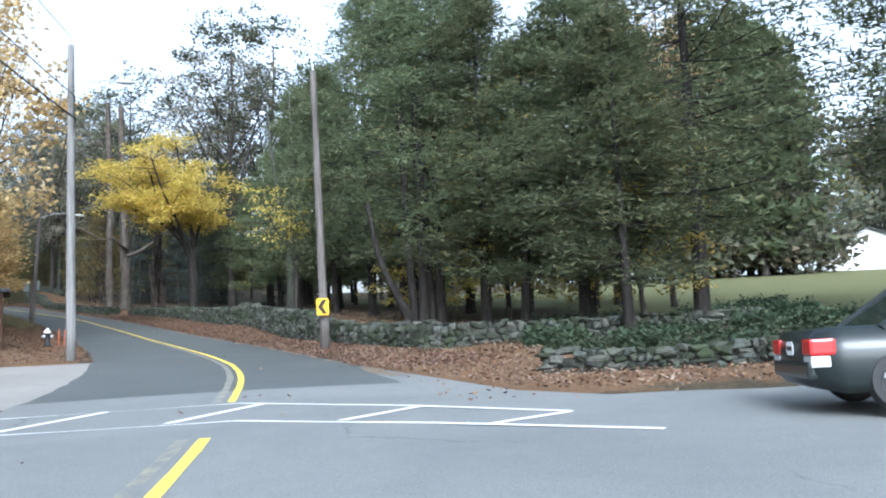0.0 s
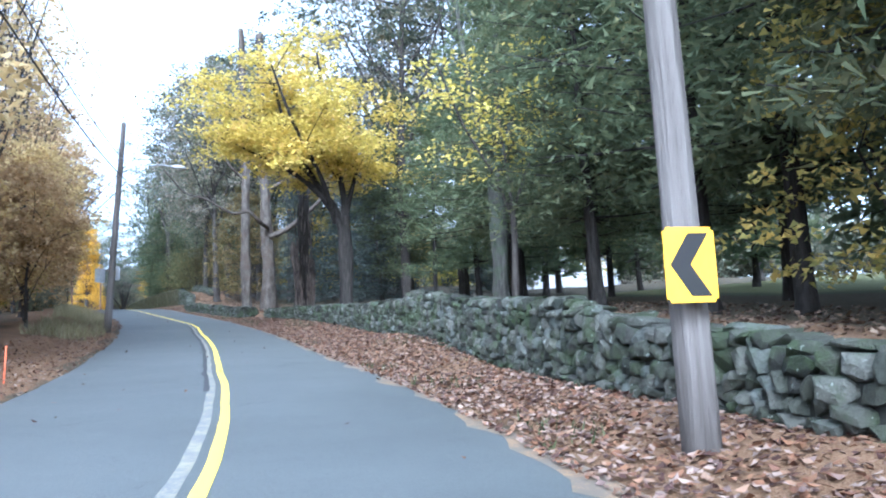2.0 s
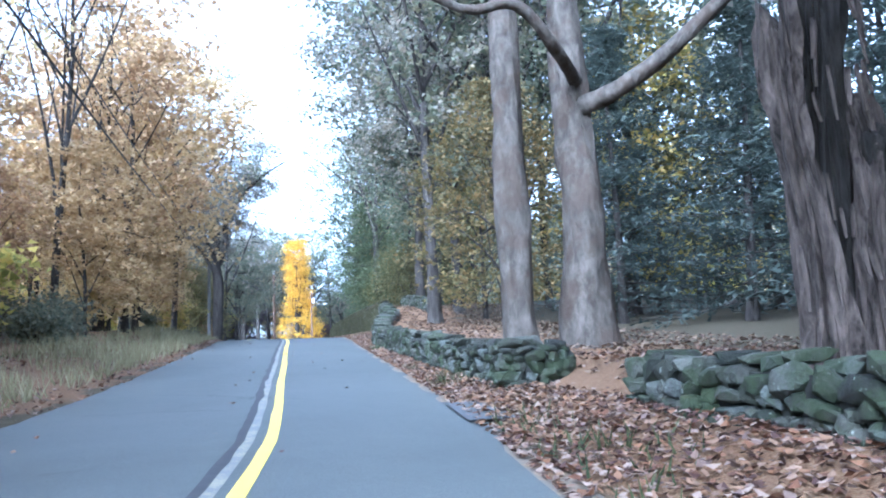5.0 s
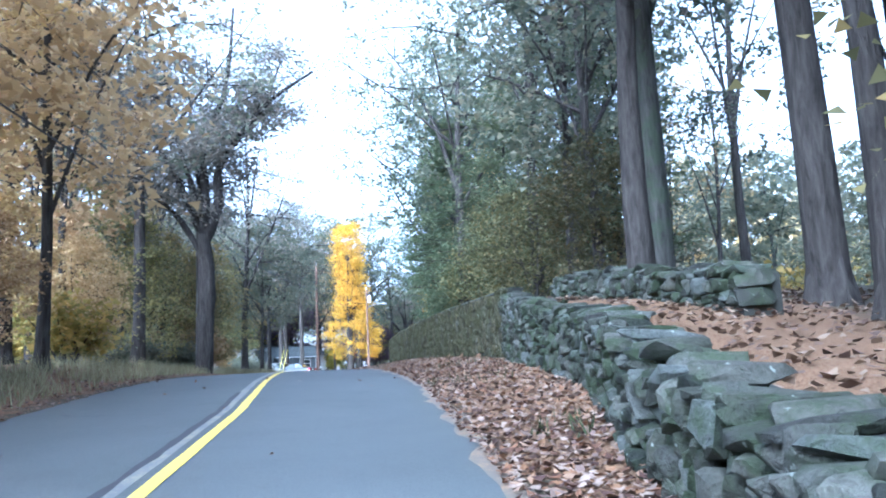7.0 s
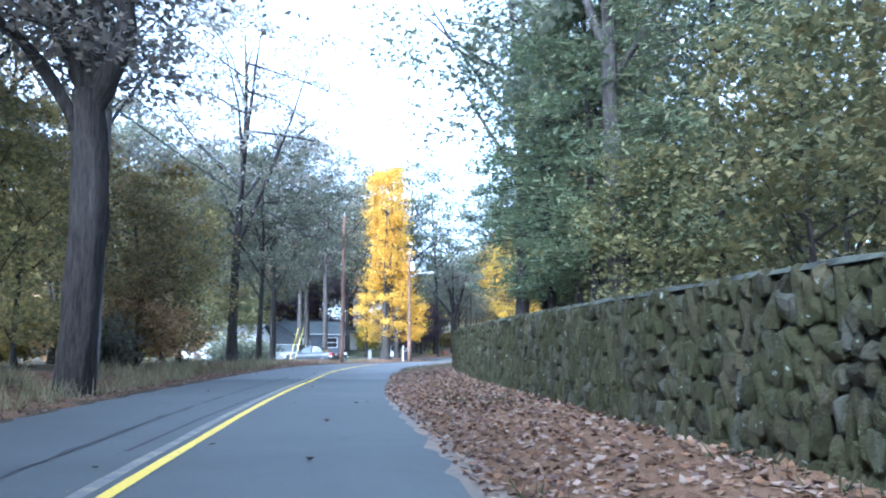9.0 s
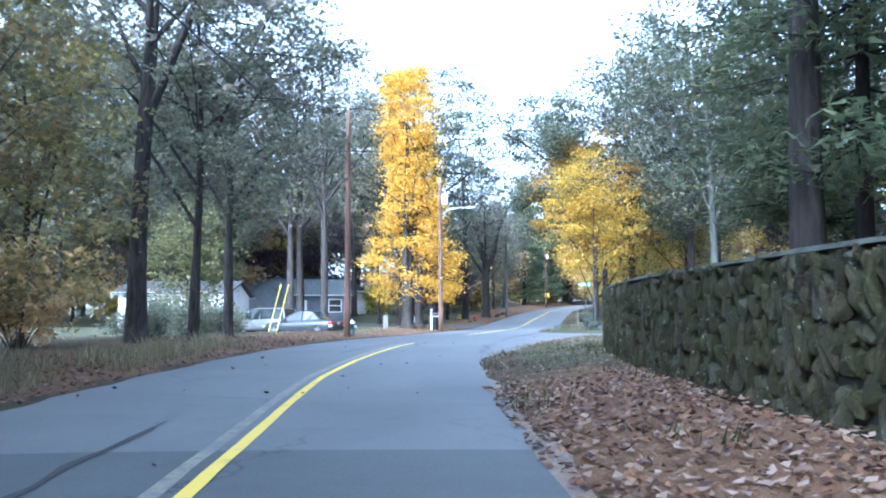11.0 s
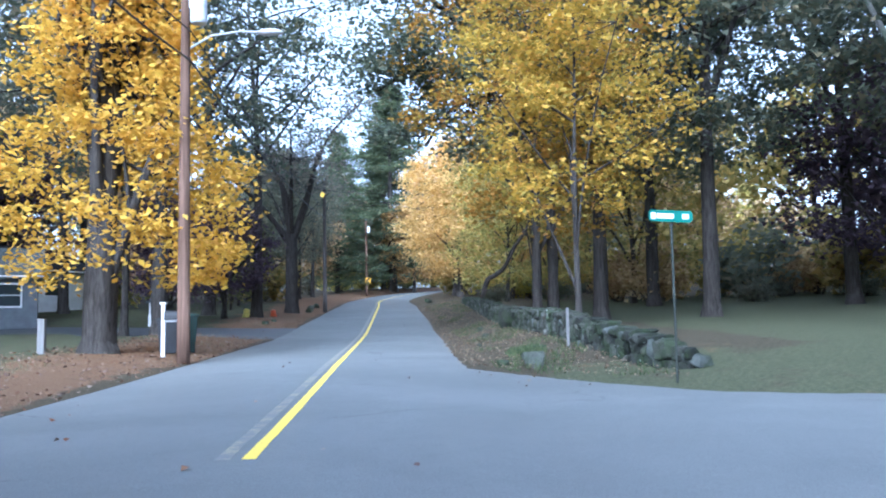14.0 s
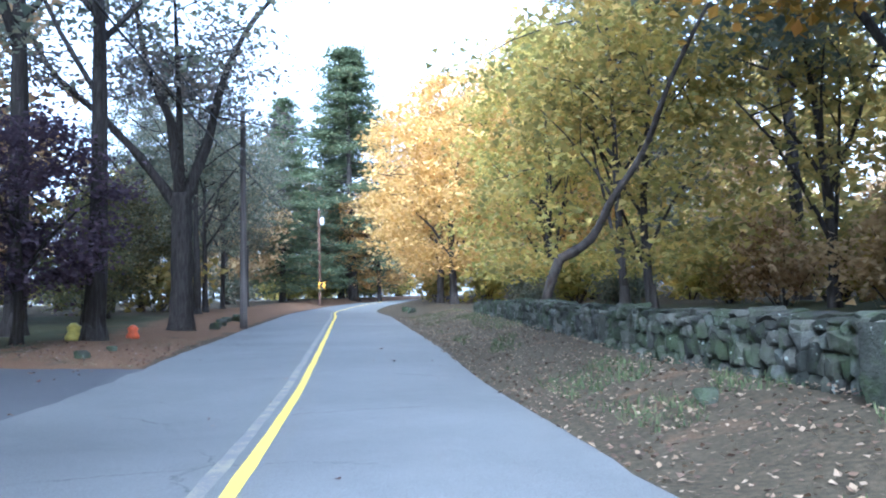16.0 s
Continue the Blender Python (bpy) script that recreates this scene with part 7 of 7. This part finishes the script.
def house(m, w, dep, h, rise, wall, roof_mat, label, windows, doors=(), chimney=None, clap=0.14):
    """Front faces -y. windows and doors: (x, z0, width, height) on the front."""
    root = thing("house", m, label, "house")
    bm = bmesh.new()
    box(bm, -w / 2, -dep / 2, -0.6, w / 2, dep / 2, h)
    walls = part("wall", bm_mesh("wall", bm, wall), root)
    for side in (-1, 1):
        bm = bmesh.new()
        prism(bm, [(-dep / 2, h), (dep / 2, h), (0, h + rise)], -0.06, 0.06)
        g = part("gable", bm_mesh("gable", bm, wall), walls)
        g.matrix_basis = pose(side * (w / 2 - 0.07), 0, 0, 0, 0, 90)
    # lapped siding as one moulded sheet
    n = int((h - 0.2) / clap)
    saw = [(-0.002, 0.1)]
    for k in range(n):
        saw += [(0.022, 0.1 + k * clap), (0.008, 0.1 + (k + 1) * clap)]
    saw.append((-0.002, 0.1 + n * clap))
    bm = bmesh.new()
    rows = [[bm.verts.new((x, -dep / 2 - o, zz)) for o, zz in saw] for x in (-w / 2 - 0.01, w / 2 + 0.01)]
    for k in range(len(saw) - 1):
        bm.faces.new((rows[0][k], rows[1][k], rows[1][k + 1], rows[0][k + 1]))
    bmesh.ops.recalc_face_normals(bm, faces=bm.faces)
    part("siding", bm_mesh("siding", bm, wall), walls)
    for side in (-1, 1):
        bm = bmesh.new()
        ln = math.hypot(dep / 2 + 0.45, rise * (1 + 0.9 / dep))
        box(bm, -w / 2 - 0.35, 0, -0.05, w / 2 + 0.35, ln, 0.07)
        r = part("roof", bm_mesh("roof", bm, roof_mat), root, "shingled roof slope")
        ang = math.degrees(math.atan2(rise, dep / 2))
        r.matrix_basis = (pose(0, 0, h + rise + 0.03) @ (pose(0, 0, 0, -ang) if side > 0 else pose(0, 0, 0, -ang, 0, 0))) if side > 0 else pose(0, 0, h + rise + 0.03, 0, 0, 180) @ pose(0, 0, 0, -ang)
        bm = bmesh.new()
        box(bm, -w / 2 - 0.36, side * (dep / 2 + 0.36), h - 0.17, w / 2 + 0.36, side * (dep / 2 + 0.42), h - 0.0)
        part("fascia", bm_mesh("fascia", bm, TRIM_WHITE), root, "white eaves board")
    for x, z0, ww, hh in windows:
        win = part("window", None, root)
        win.matrix_basis = pose(x, -dep / 2 - 0.02, z0)
        bm = bmesh.new()
        for a, b, c, d in ((-ww / 2 - 0.09, -0.09, ww / 2 + 0.09, 0), (-ww / 2 - 0.09, hh, ww / 2 + 0.09, hh + 0.09), (-ww / 2 - 0.09, 0, -ww / 2, hh), (ww / 2, 0, ww / 2 + 0.09, hh), (-ww / 2, hh * 0.48, ww / 2, hh * 0.53)):
            box(bm, a, -0.05, b, c, 0.02, d)
        part("frame", bm_mesh("frame", bm, TRIM_WHITE), win)
        bm = bmesh.new()
        box(bm, -ww / 2, -0.015, 0, ww / 2, 0.005, hh)
        part("pane", bm_mesh("pane", bm, PANE), win, "dark glass")
    for x, z0, ww, hh in doors:
        bm = bmesh.new()
        box(bm, x - ww / 2, -dep / 2 - 0.05, z0, x + ww / 2, -dep / 2 - 0.01, z0 + hh, 0.01)
        part("door", bm_mesh("door", bm, TRIM_WHITE), root, "white panel door")
    if chimney:
        bm = bmesh.new()
        box(bm, chimney - 0.4, -0.35, h + rise * 0.4, chimney + 0.4, 0.35, h + rise + 1.0)
        part("chimney", bm_mesh("chimney", bm, BRICK), root, "brick chimney")
    return root


house(Matrix.Translation(put(231.5, -25.0, -0.2)) @ pose(0, 0, 0, 0, 0, 20), 10.5, 8, 2.6, 1.8, SIDING_GREY_SHADED, SHINGLE, "grey ranch house with a pale green-grey roof", [(-3.2, 0.9, 1.6, 1.2), (3.8, 0.9, 1.2, 1.2)], [(0.4, 0, 1.0, 2.05)], -4.6)
house(Matrix.Translation(put(224.5, -26.0, 0.1)) @ pose(0, 0, 0, 0, 0, 110), 4.6, 4.2, 2.4, 1.3, SIDING_GREY_SHADED, SHINGLE, "low grey wing with white gable boards", [(0, 0.9, 1.0, 1.0)])
house(Matrix.Translation(put(201.5, -22.6, 0.0)) @ pose(0, 0, 0, 0, 0, 8), 7.5, 6.5, 2.4, 0.9, SIDING_WHITE, DARK_ROOF, "white clapboard house behind a dark tree", [(-2.2, 0.9, 1.0, 1.1)], [(1.6, 0, 2.3, 2.05)])
house(Matrix.Translation(put(54, 70, -2.5)) @ pose(0, 0, 0, 0, 0, 40), 22, 8, 3.4, 1.8, SIDING_WHITE, DARK_ROOF, "long white house at the top of the field", [(x, z, 1.0, 1.4) for x in (-9, -6, -3, 0, 3, 6, 9) for z in (1.1,)])
house(Matrix.Translation(put(98, 42, -0.5)) @ pose(0, 0, 0, 0, 0, 60), 14, 8, 4.6, 2.2, SIDING_WHITE, DARK_ROOF, "white house seen between the pine trunks", [(x, 1.0, 1.0, 1.4) for x in (-5, -2, 1, 4)])
house(Matrix.Translation(put(243, -27, 0.2)) @ pose(0, 0, 0, 0, 0, 60), 11, 7, 2.7, 1.8, SIDING_WHITE, DARK_ROOF, "white house behind purple-tinted trees", [(-3, 0.9, 1.2, 1.2), (2, 0.9, 1.2, 1.2)])

# white rail fence at the top of the field
field_fence = thing("fence", pose(0, 0, 0), "white painted post-and-rail fence at the top of the field", "fence")
fence_line = [put(50.0 + 1.25 * i, 38.4 + 0.5 * i) for i in range(8)]
for q in fence_line:
    bm = bmesh.new()
    box(bm, q.x - 0.06, q.y - 0.06, q.z - 0.3, q.x + 0.06, q.y + 0.06, q.z + 1.2, 0.01)
    part("post", bm_mesh("post", bm, TRIM_WHITE), field_fence)
for a, b in zip(fence_line, fence_line[1:]):
    for h in (0.45, 0.8, 1.1):
        bm = bmesh.new()
        box(bm, -0.02, 0, -0.06, 0.02, (b - a).length, 0.06)
        rail = part("rail", bm_mesh("rail", bm, TRIM_WHITE), field_fence)
        rail.matrix_basis = Matrix.Translation(a + Vector((0, 0, h))) @ (b - a).to_track_quat("Y", "Z").to_matrix().to_4x4()

# brown shed by the first pole
shed = thing("shed", facing(40.8, -8.2, -0.05), "brown board shed with a dark flat roof", "shed")
bm = bmesh.new()
for i in range(14):
    x = -1.4 + i * 0.2
    box(bm, x, -1.2 - 0.02 * (i % 2), -0.1, x + 0.19, 1.2, 2.2)
part("boards", bm_mesh("boards", bm, BROWN_WOOD), shed)
bm = bmesh.new()
box(bm, -1.65, -1.45, 2.2, 1.65, 1.45, 2.36, 0.02)
part("roof", bm_mesh("roof", bm, DARK_ROOF), shed, "dark flat roof")

# ---------------------------------------------------------------- bins, mailbox, yard things
BIN_GREEN = plain("bin_green", (0.009, 0.026, 0.022), 0.5, 0, 0.1)
BIN_BLACK = plain("bin_black", (0.018, 0.02, 0.024), 0.5, 0, 0.1)


def wheelie_bin(m, material, label):
    root = thing("wheeled_bin", m, label, "bin", "bins at the roadside")
    bm = bmesh.new()
    loft(bm, [[(-a, -b, z), (a, -b, z), (a, b, z), (-a, b, z)] for a, b, z in ((0.22, 0.24, 0.05), (0.26, 0.3, 0.5), (0.29, 0.34, 0.98), (0.32, 0.37, 0.98), (0.32, 0.37, 1.02))])
    part("body", bm_mesh("body", bm, material), root)
    bm = bmesh.new()
    loft(bm, [[(-0.33, -0.4, 1.02), (0.33, -0.4, 1.02), (0.33, 0.4, 1.02), (-0.33, 0.4, 1.02)], [(-0.32, -0.38, 1.06), (0.32, -0.38, 1.06), (0.32, 0.38, 1.08), (-0.32, 0.38, 1.08)], [(-0.2, -0.2, 1.11), (0.2, -0.2, 1.11), (0.2, 0.25, 1.12), (-0.2, 0.25, 1.12)]])
    part("lid", bm_mesh("lid", bm, material), root)
    for sx in (-1, 1):
        bm = bmesh.new()
        tube(bm, (sx * 0.24, 0.3, 0.12), (sx * 0.3, 0.3, 0.12), 0.12, 0.12, 14)
        part("wheel", bm_mesh("wheel", bm, BLACK), root)
    bm = bmesh.new()
    tube(bm, (-0.26, 0.45, 0.98), (0.26, 0.45, 0.98), 0.018, 0.018, 8)
    part("handle", bm_mesh("handle", bm, material), root)
    return root


wheelie_bin(facing(206.6, -4.95, 0, 20) @ Matrix.Scale(1.12, 4), BIN_GREEN, "dark green wheeled bin beside the pole")
wheelie_bin(facing(205.9, -5.25, 0, 8), BIN_BLACK, "black wheeled bin beside the mailbox")

mailbox = thing("mailbox", facing(204.5, -5.05, 0), "dark mailbox on a white post by the bins", "mailbox")
bm = bmesh.new()
box(bm, -0.05, -0.05, -0.2, 0.05, 0.05, 1.5, 0.008)
box(bm, -0.09, -0.09, 1.5, 0.09, 0.09, 1.56, 0.01)
box(bm, -0.04, -0.04, 1.0, 0.6, 0.04, 1.06)
part("post", bm_mesh("post", bm, TRIM_WHITE), mailbox, "white turned post")
bm = bmesh.new()
tube(bm, (0.05, 0, 1.2), (0.65, 0, 1.2), 0.13, 0.13, 16)
box(bm, 0.05, -0.13, 1.06, 0.65, 0.13, 1.2)
part("box", bm_mesh("box", bm, BIN_BLACK), mailbox, "dark rounded letter box")

well = thing("wishing_well", facing(225.7, -10.9, 0, 25), "white garden wishing well with a grey peaked roof", "garden ornament")
bm = bmesh.new()
for i in range(8):
    a = 2 * math.pi * (i + 0.5) / 8
    q = Matrix.Rotation(a, 4, "Z")
    r = bmesh.ops.create_cube(bm, size=1, matrix=q @ Matrix.Translation((0.42, 0, 0.26)) @ Matrix.Diagonal((0.05, 0.34, 0.62, 1)))
part("tub", bm_mesh("tub", bm, SIDING_WHITE), well, "white boarded tub")
for sx in (-1, 1):
    bm = bmesh.new()
    box(bm, sx * 0.4 - 0.035, -0.035, 0.5, sx * 0.4 + 0.035, 0.035, 1.2)
    part("post", bm_mesh("post", bm, SIDING_WHITE), well)
bm = bmesh.new()
lathe(bm, [(0.62, 1.17), (0.62, 1.21), (0.05, 1.62), (0.02, 1.66)], 6)
part("roof", bm_mesh("roof", bm, SHINGLE), well, "grey peaked roof")

toys = [("garden_ornament", 233.4, -7.6, (0.7, 0.6, 0.12), 0.55, "yellow plastic garden figure base"), ("garden_ornament", 233.8, -7.0, (0.05, 0.05, 0.35), 0.4, "dark blue garden ornament beside a trunk"), ("garden_ornament", 235.0, -6.2, (0.75, 0.14, 0.04), 0.45, "small orange garden ornament on grass")]
for nm, s, d, col, sz, lab in toys:
    root = thing(nm, facing(s, d, 0, 30), lab, "ornament")
    bm = bmesh.new()
    lathe(bm, [(sz * 0.45, -0.05), (sz * 0.5, sz * 0.15), (sz * 0.32, sz * 0.45), (sz * 0.4, sz * 0.7), (sz * 0.15, sz * 0.95)], 14)
    part("figure", bm_mesh("figure", bm, plain("ornament_paint", col, 0.5), True), root)

boulder = tagged(new("boulder", DRY[3]), "big mossy grey boulder leaning on the lawn wall", "stone", "boulders on the verge")
boulder.matrix_basis = facing(212.3, 5.7, 0.3, 20) @ Matrix.Diagonal((0.62, 0.5, 0.85, 1))
STONE_PALE = stone_meshes(3, 71, stone_mat("mossy_boulder", [(0.1, 0.108, 0.09), (0.07, 0.076, 0.06)], (0.045, 0.065, 0.028), 0.45), 0.36)
rb = random.Random(5)
for s, d, sz in ( (206.0, 4.0, 0.22), (197.9, 4.35, 0.62), (198.4, 3.75, 0.3), (200.5, 4.9, 0.3), (214.5, 4.9, 0.34), (209.8, 4.6, 0.3), (227.5, -5.6, 0.4), (229.5, -5.4, 0.35), (243, -4.7, 0.6), (246, -4.9, 0.7), (249, -5.1, 0.6), (252, -5.0, 0.7), (256, 4.6, 0.7), (262, 4.8, 0.6)):
    ob = tagged(new("boulder", STONE_PALE[rb.randrange(3)]), "mossy grey boulder half sunk in the verge", "stone", "boulders on the verge")
    ob.matrix_basis = facing(s, d, sz * 0.16, rb.uniform(0, 360)) @ Matrix.Diagonal((sz, sz * 0.75, sz * 0.6, 1))
post_thing = thing("stake", facing(200.2, 5.55, 0), "thin pale wooden stake before the lawn wall", "stake")
bm = bmesh.new()
box(bm, -0.03, -0.02, -0.2, 0.03, 0.02, 0.95)
part("rod", bm_mesh("rod", bm, POLE_GREY), post_thing)
for s, d in ((205.5, -8.8), (204.6, -8.4)):
    ob = thing("fence_post", facing(s, d, 0), "short weathered wooden post beside the driveway", "post", "posts by the driveway")
    bm = bmesh.new()
    box(bm, -0.08, -0.08, -0.3, 0.08, 0.08, 0.95, 0.015)
    part("rod", bm_mesh("rod", bm, POLE_GREY), ob)
# slanting yellow guy guards near the brown pole
GUY = plain("guy_guard_yellow", (0.7, 0.6, 0.12), 0.5)
for dx in (0.0, 0.6):
    g = thing("guy_wire", facing(187.5 + 1.2 * dx, -10.9 + 0.3 * dx, 0), "slanting guy wire with a yellow guard", "guy wire", "guy wires")
    bm = bmesh.new()
    tube(bm, (0, 0, -0.1), (0.7, 0, 2.6), 0.028, 0.028, 8)
    part("guard", bm_mesh("guard", bm, GUY), g, "yellow plastic guard")

# ---------------------------------------------------------------- low plants: weeds on the verge, ferns, tall grass
WEED = leaf_mat("verge_weeds", [(0.035, 0.052, 0.022), (0.07, 0.09, 0.038), (0.125, 0.132, 0.06)], 0.3)
DRY_GRASS = leaf_mat("dry_grass", [(0.13, 0.11, 0.06), (0.22, 0.2, 0.11), (0.3, 0.27, 0.17)], 0.3)


def blades(name, label, count, s_rng, d_of, height, width, material, r, patchy=0.0):
    s = r.uniform(*s_rng, count)
    a, b = d_of(s)
    d = a + (b - a) * r.uniform(0, 1, count)
    if patchy:
        keep = np.array([noise.noise((x * 0.35, y * 0.8, 3.0)) > patchy for x, y in zip(s, d)])
        s, d = s[keep], d[keep]
    keep = paved_mask(s, d) == 0
    s, d = s[keep], d[keep]
    n = len(s)
    p = np.array([np.interp(s, ARC, LINE[:, i]) for i in range(3)]).T
    t = np.array([np.interp(s, ARC, TAN[:, i]) for i in range(2)]).T
    base = np.stack([p[:, 0] + t[:, 1] * d, p[:, 1] - t[:, 0] * d, p[:, 2] + land(s, d) - 0.03], 1)
    yaw = r.uniform(0, 6.28, n)
    side = np.stack([np.cos(yaw), np.sin(yaw), 0 * yaw], 1) * width
    tip = base + np.stack([r.normal(size=n) * height * 0.35, r.normal(size=n) * height * 0.35, height * r.uniform(0.5, 1.2, n)], 1)
    v = np.stack([base - side, base + side, tip], 1).reshape(-1, 3)
    return tagged(new(name, mesh_from(name, v, np.arange(3 * n).reshape(n, 3), material)), label, "grass", kind="stuff")


rg = np.random.default_rng(91)
blades("weed_clump", "dark green weed clump before the lawn wall", 900, (200.0, 201.4), lambda s: (4.2 + 0 * s, 5.0 + 0 * s), 0.2, 0.022, WEED, rg)
blades("verge_weeds", "sparse green weeds among the fallen leaves", 9000, (24, 166), lambda s: (tab(s, RIGHT_EDGE), tab(s, WALL_LINE)), 0.2, 0.02, WEED, rg, 0.22)
blades("bank_grass", "long dry grass along the wooded bank", 16000, (60, 170), lambda s: (tab(s, LEFT_EDGE) - 3.2, tab(s, LEFT_EDGE) - 0.5), 0.5, 0.018, DRY_GRASS, rg, -0.1)
blades("lawn_grass", "short patchy lawn grass by the lane", 15000, (160, 184), lambda s: (tab(s, RIGHT_EDGE) + 0.3, 11 + 0 * s), 0.07, 0.012, WEED, rg, -0.15)
blades("verge_grass", "green grass tufts before the lawn wall", 12000, (195, 250), lambda s: (tab(s, RIGHT_EDGE) + 0.6, tab(s, WALL_LINE)), 0.14, 0.014, WEED, rg, 0.05)
blades("yard_grass", "thin grass on the roadside yard", 9000, (168, 236), lambda s: (-8 + 0 * s, tab(s, LEFT_EDGE) - 0.2), 0.08, 0.012, DRY_GRASS, rg, 0.0)
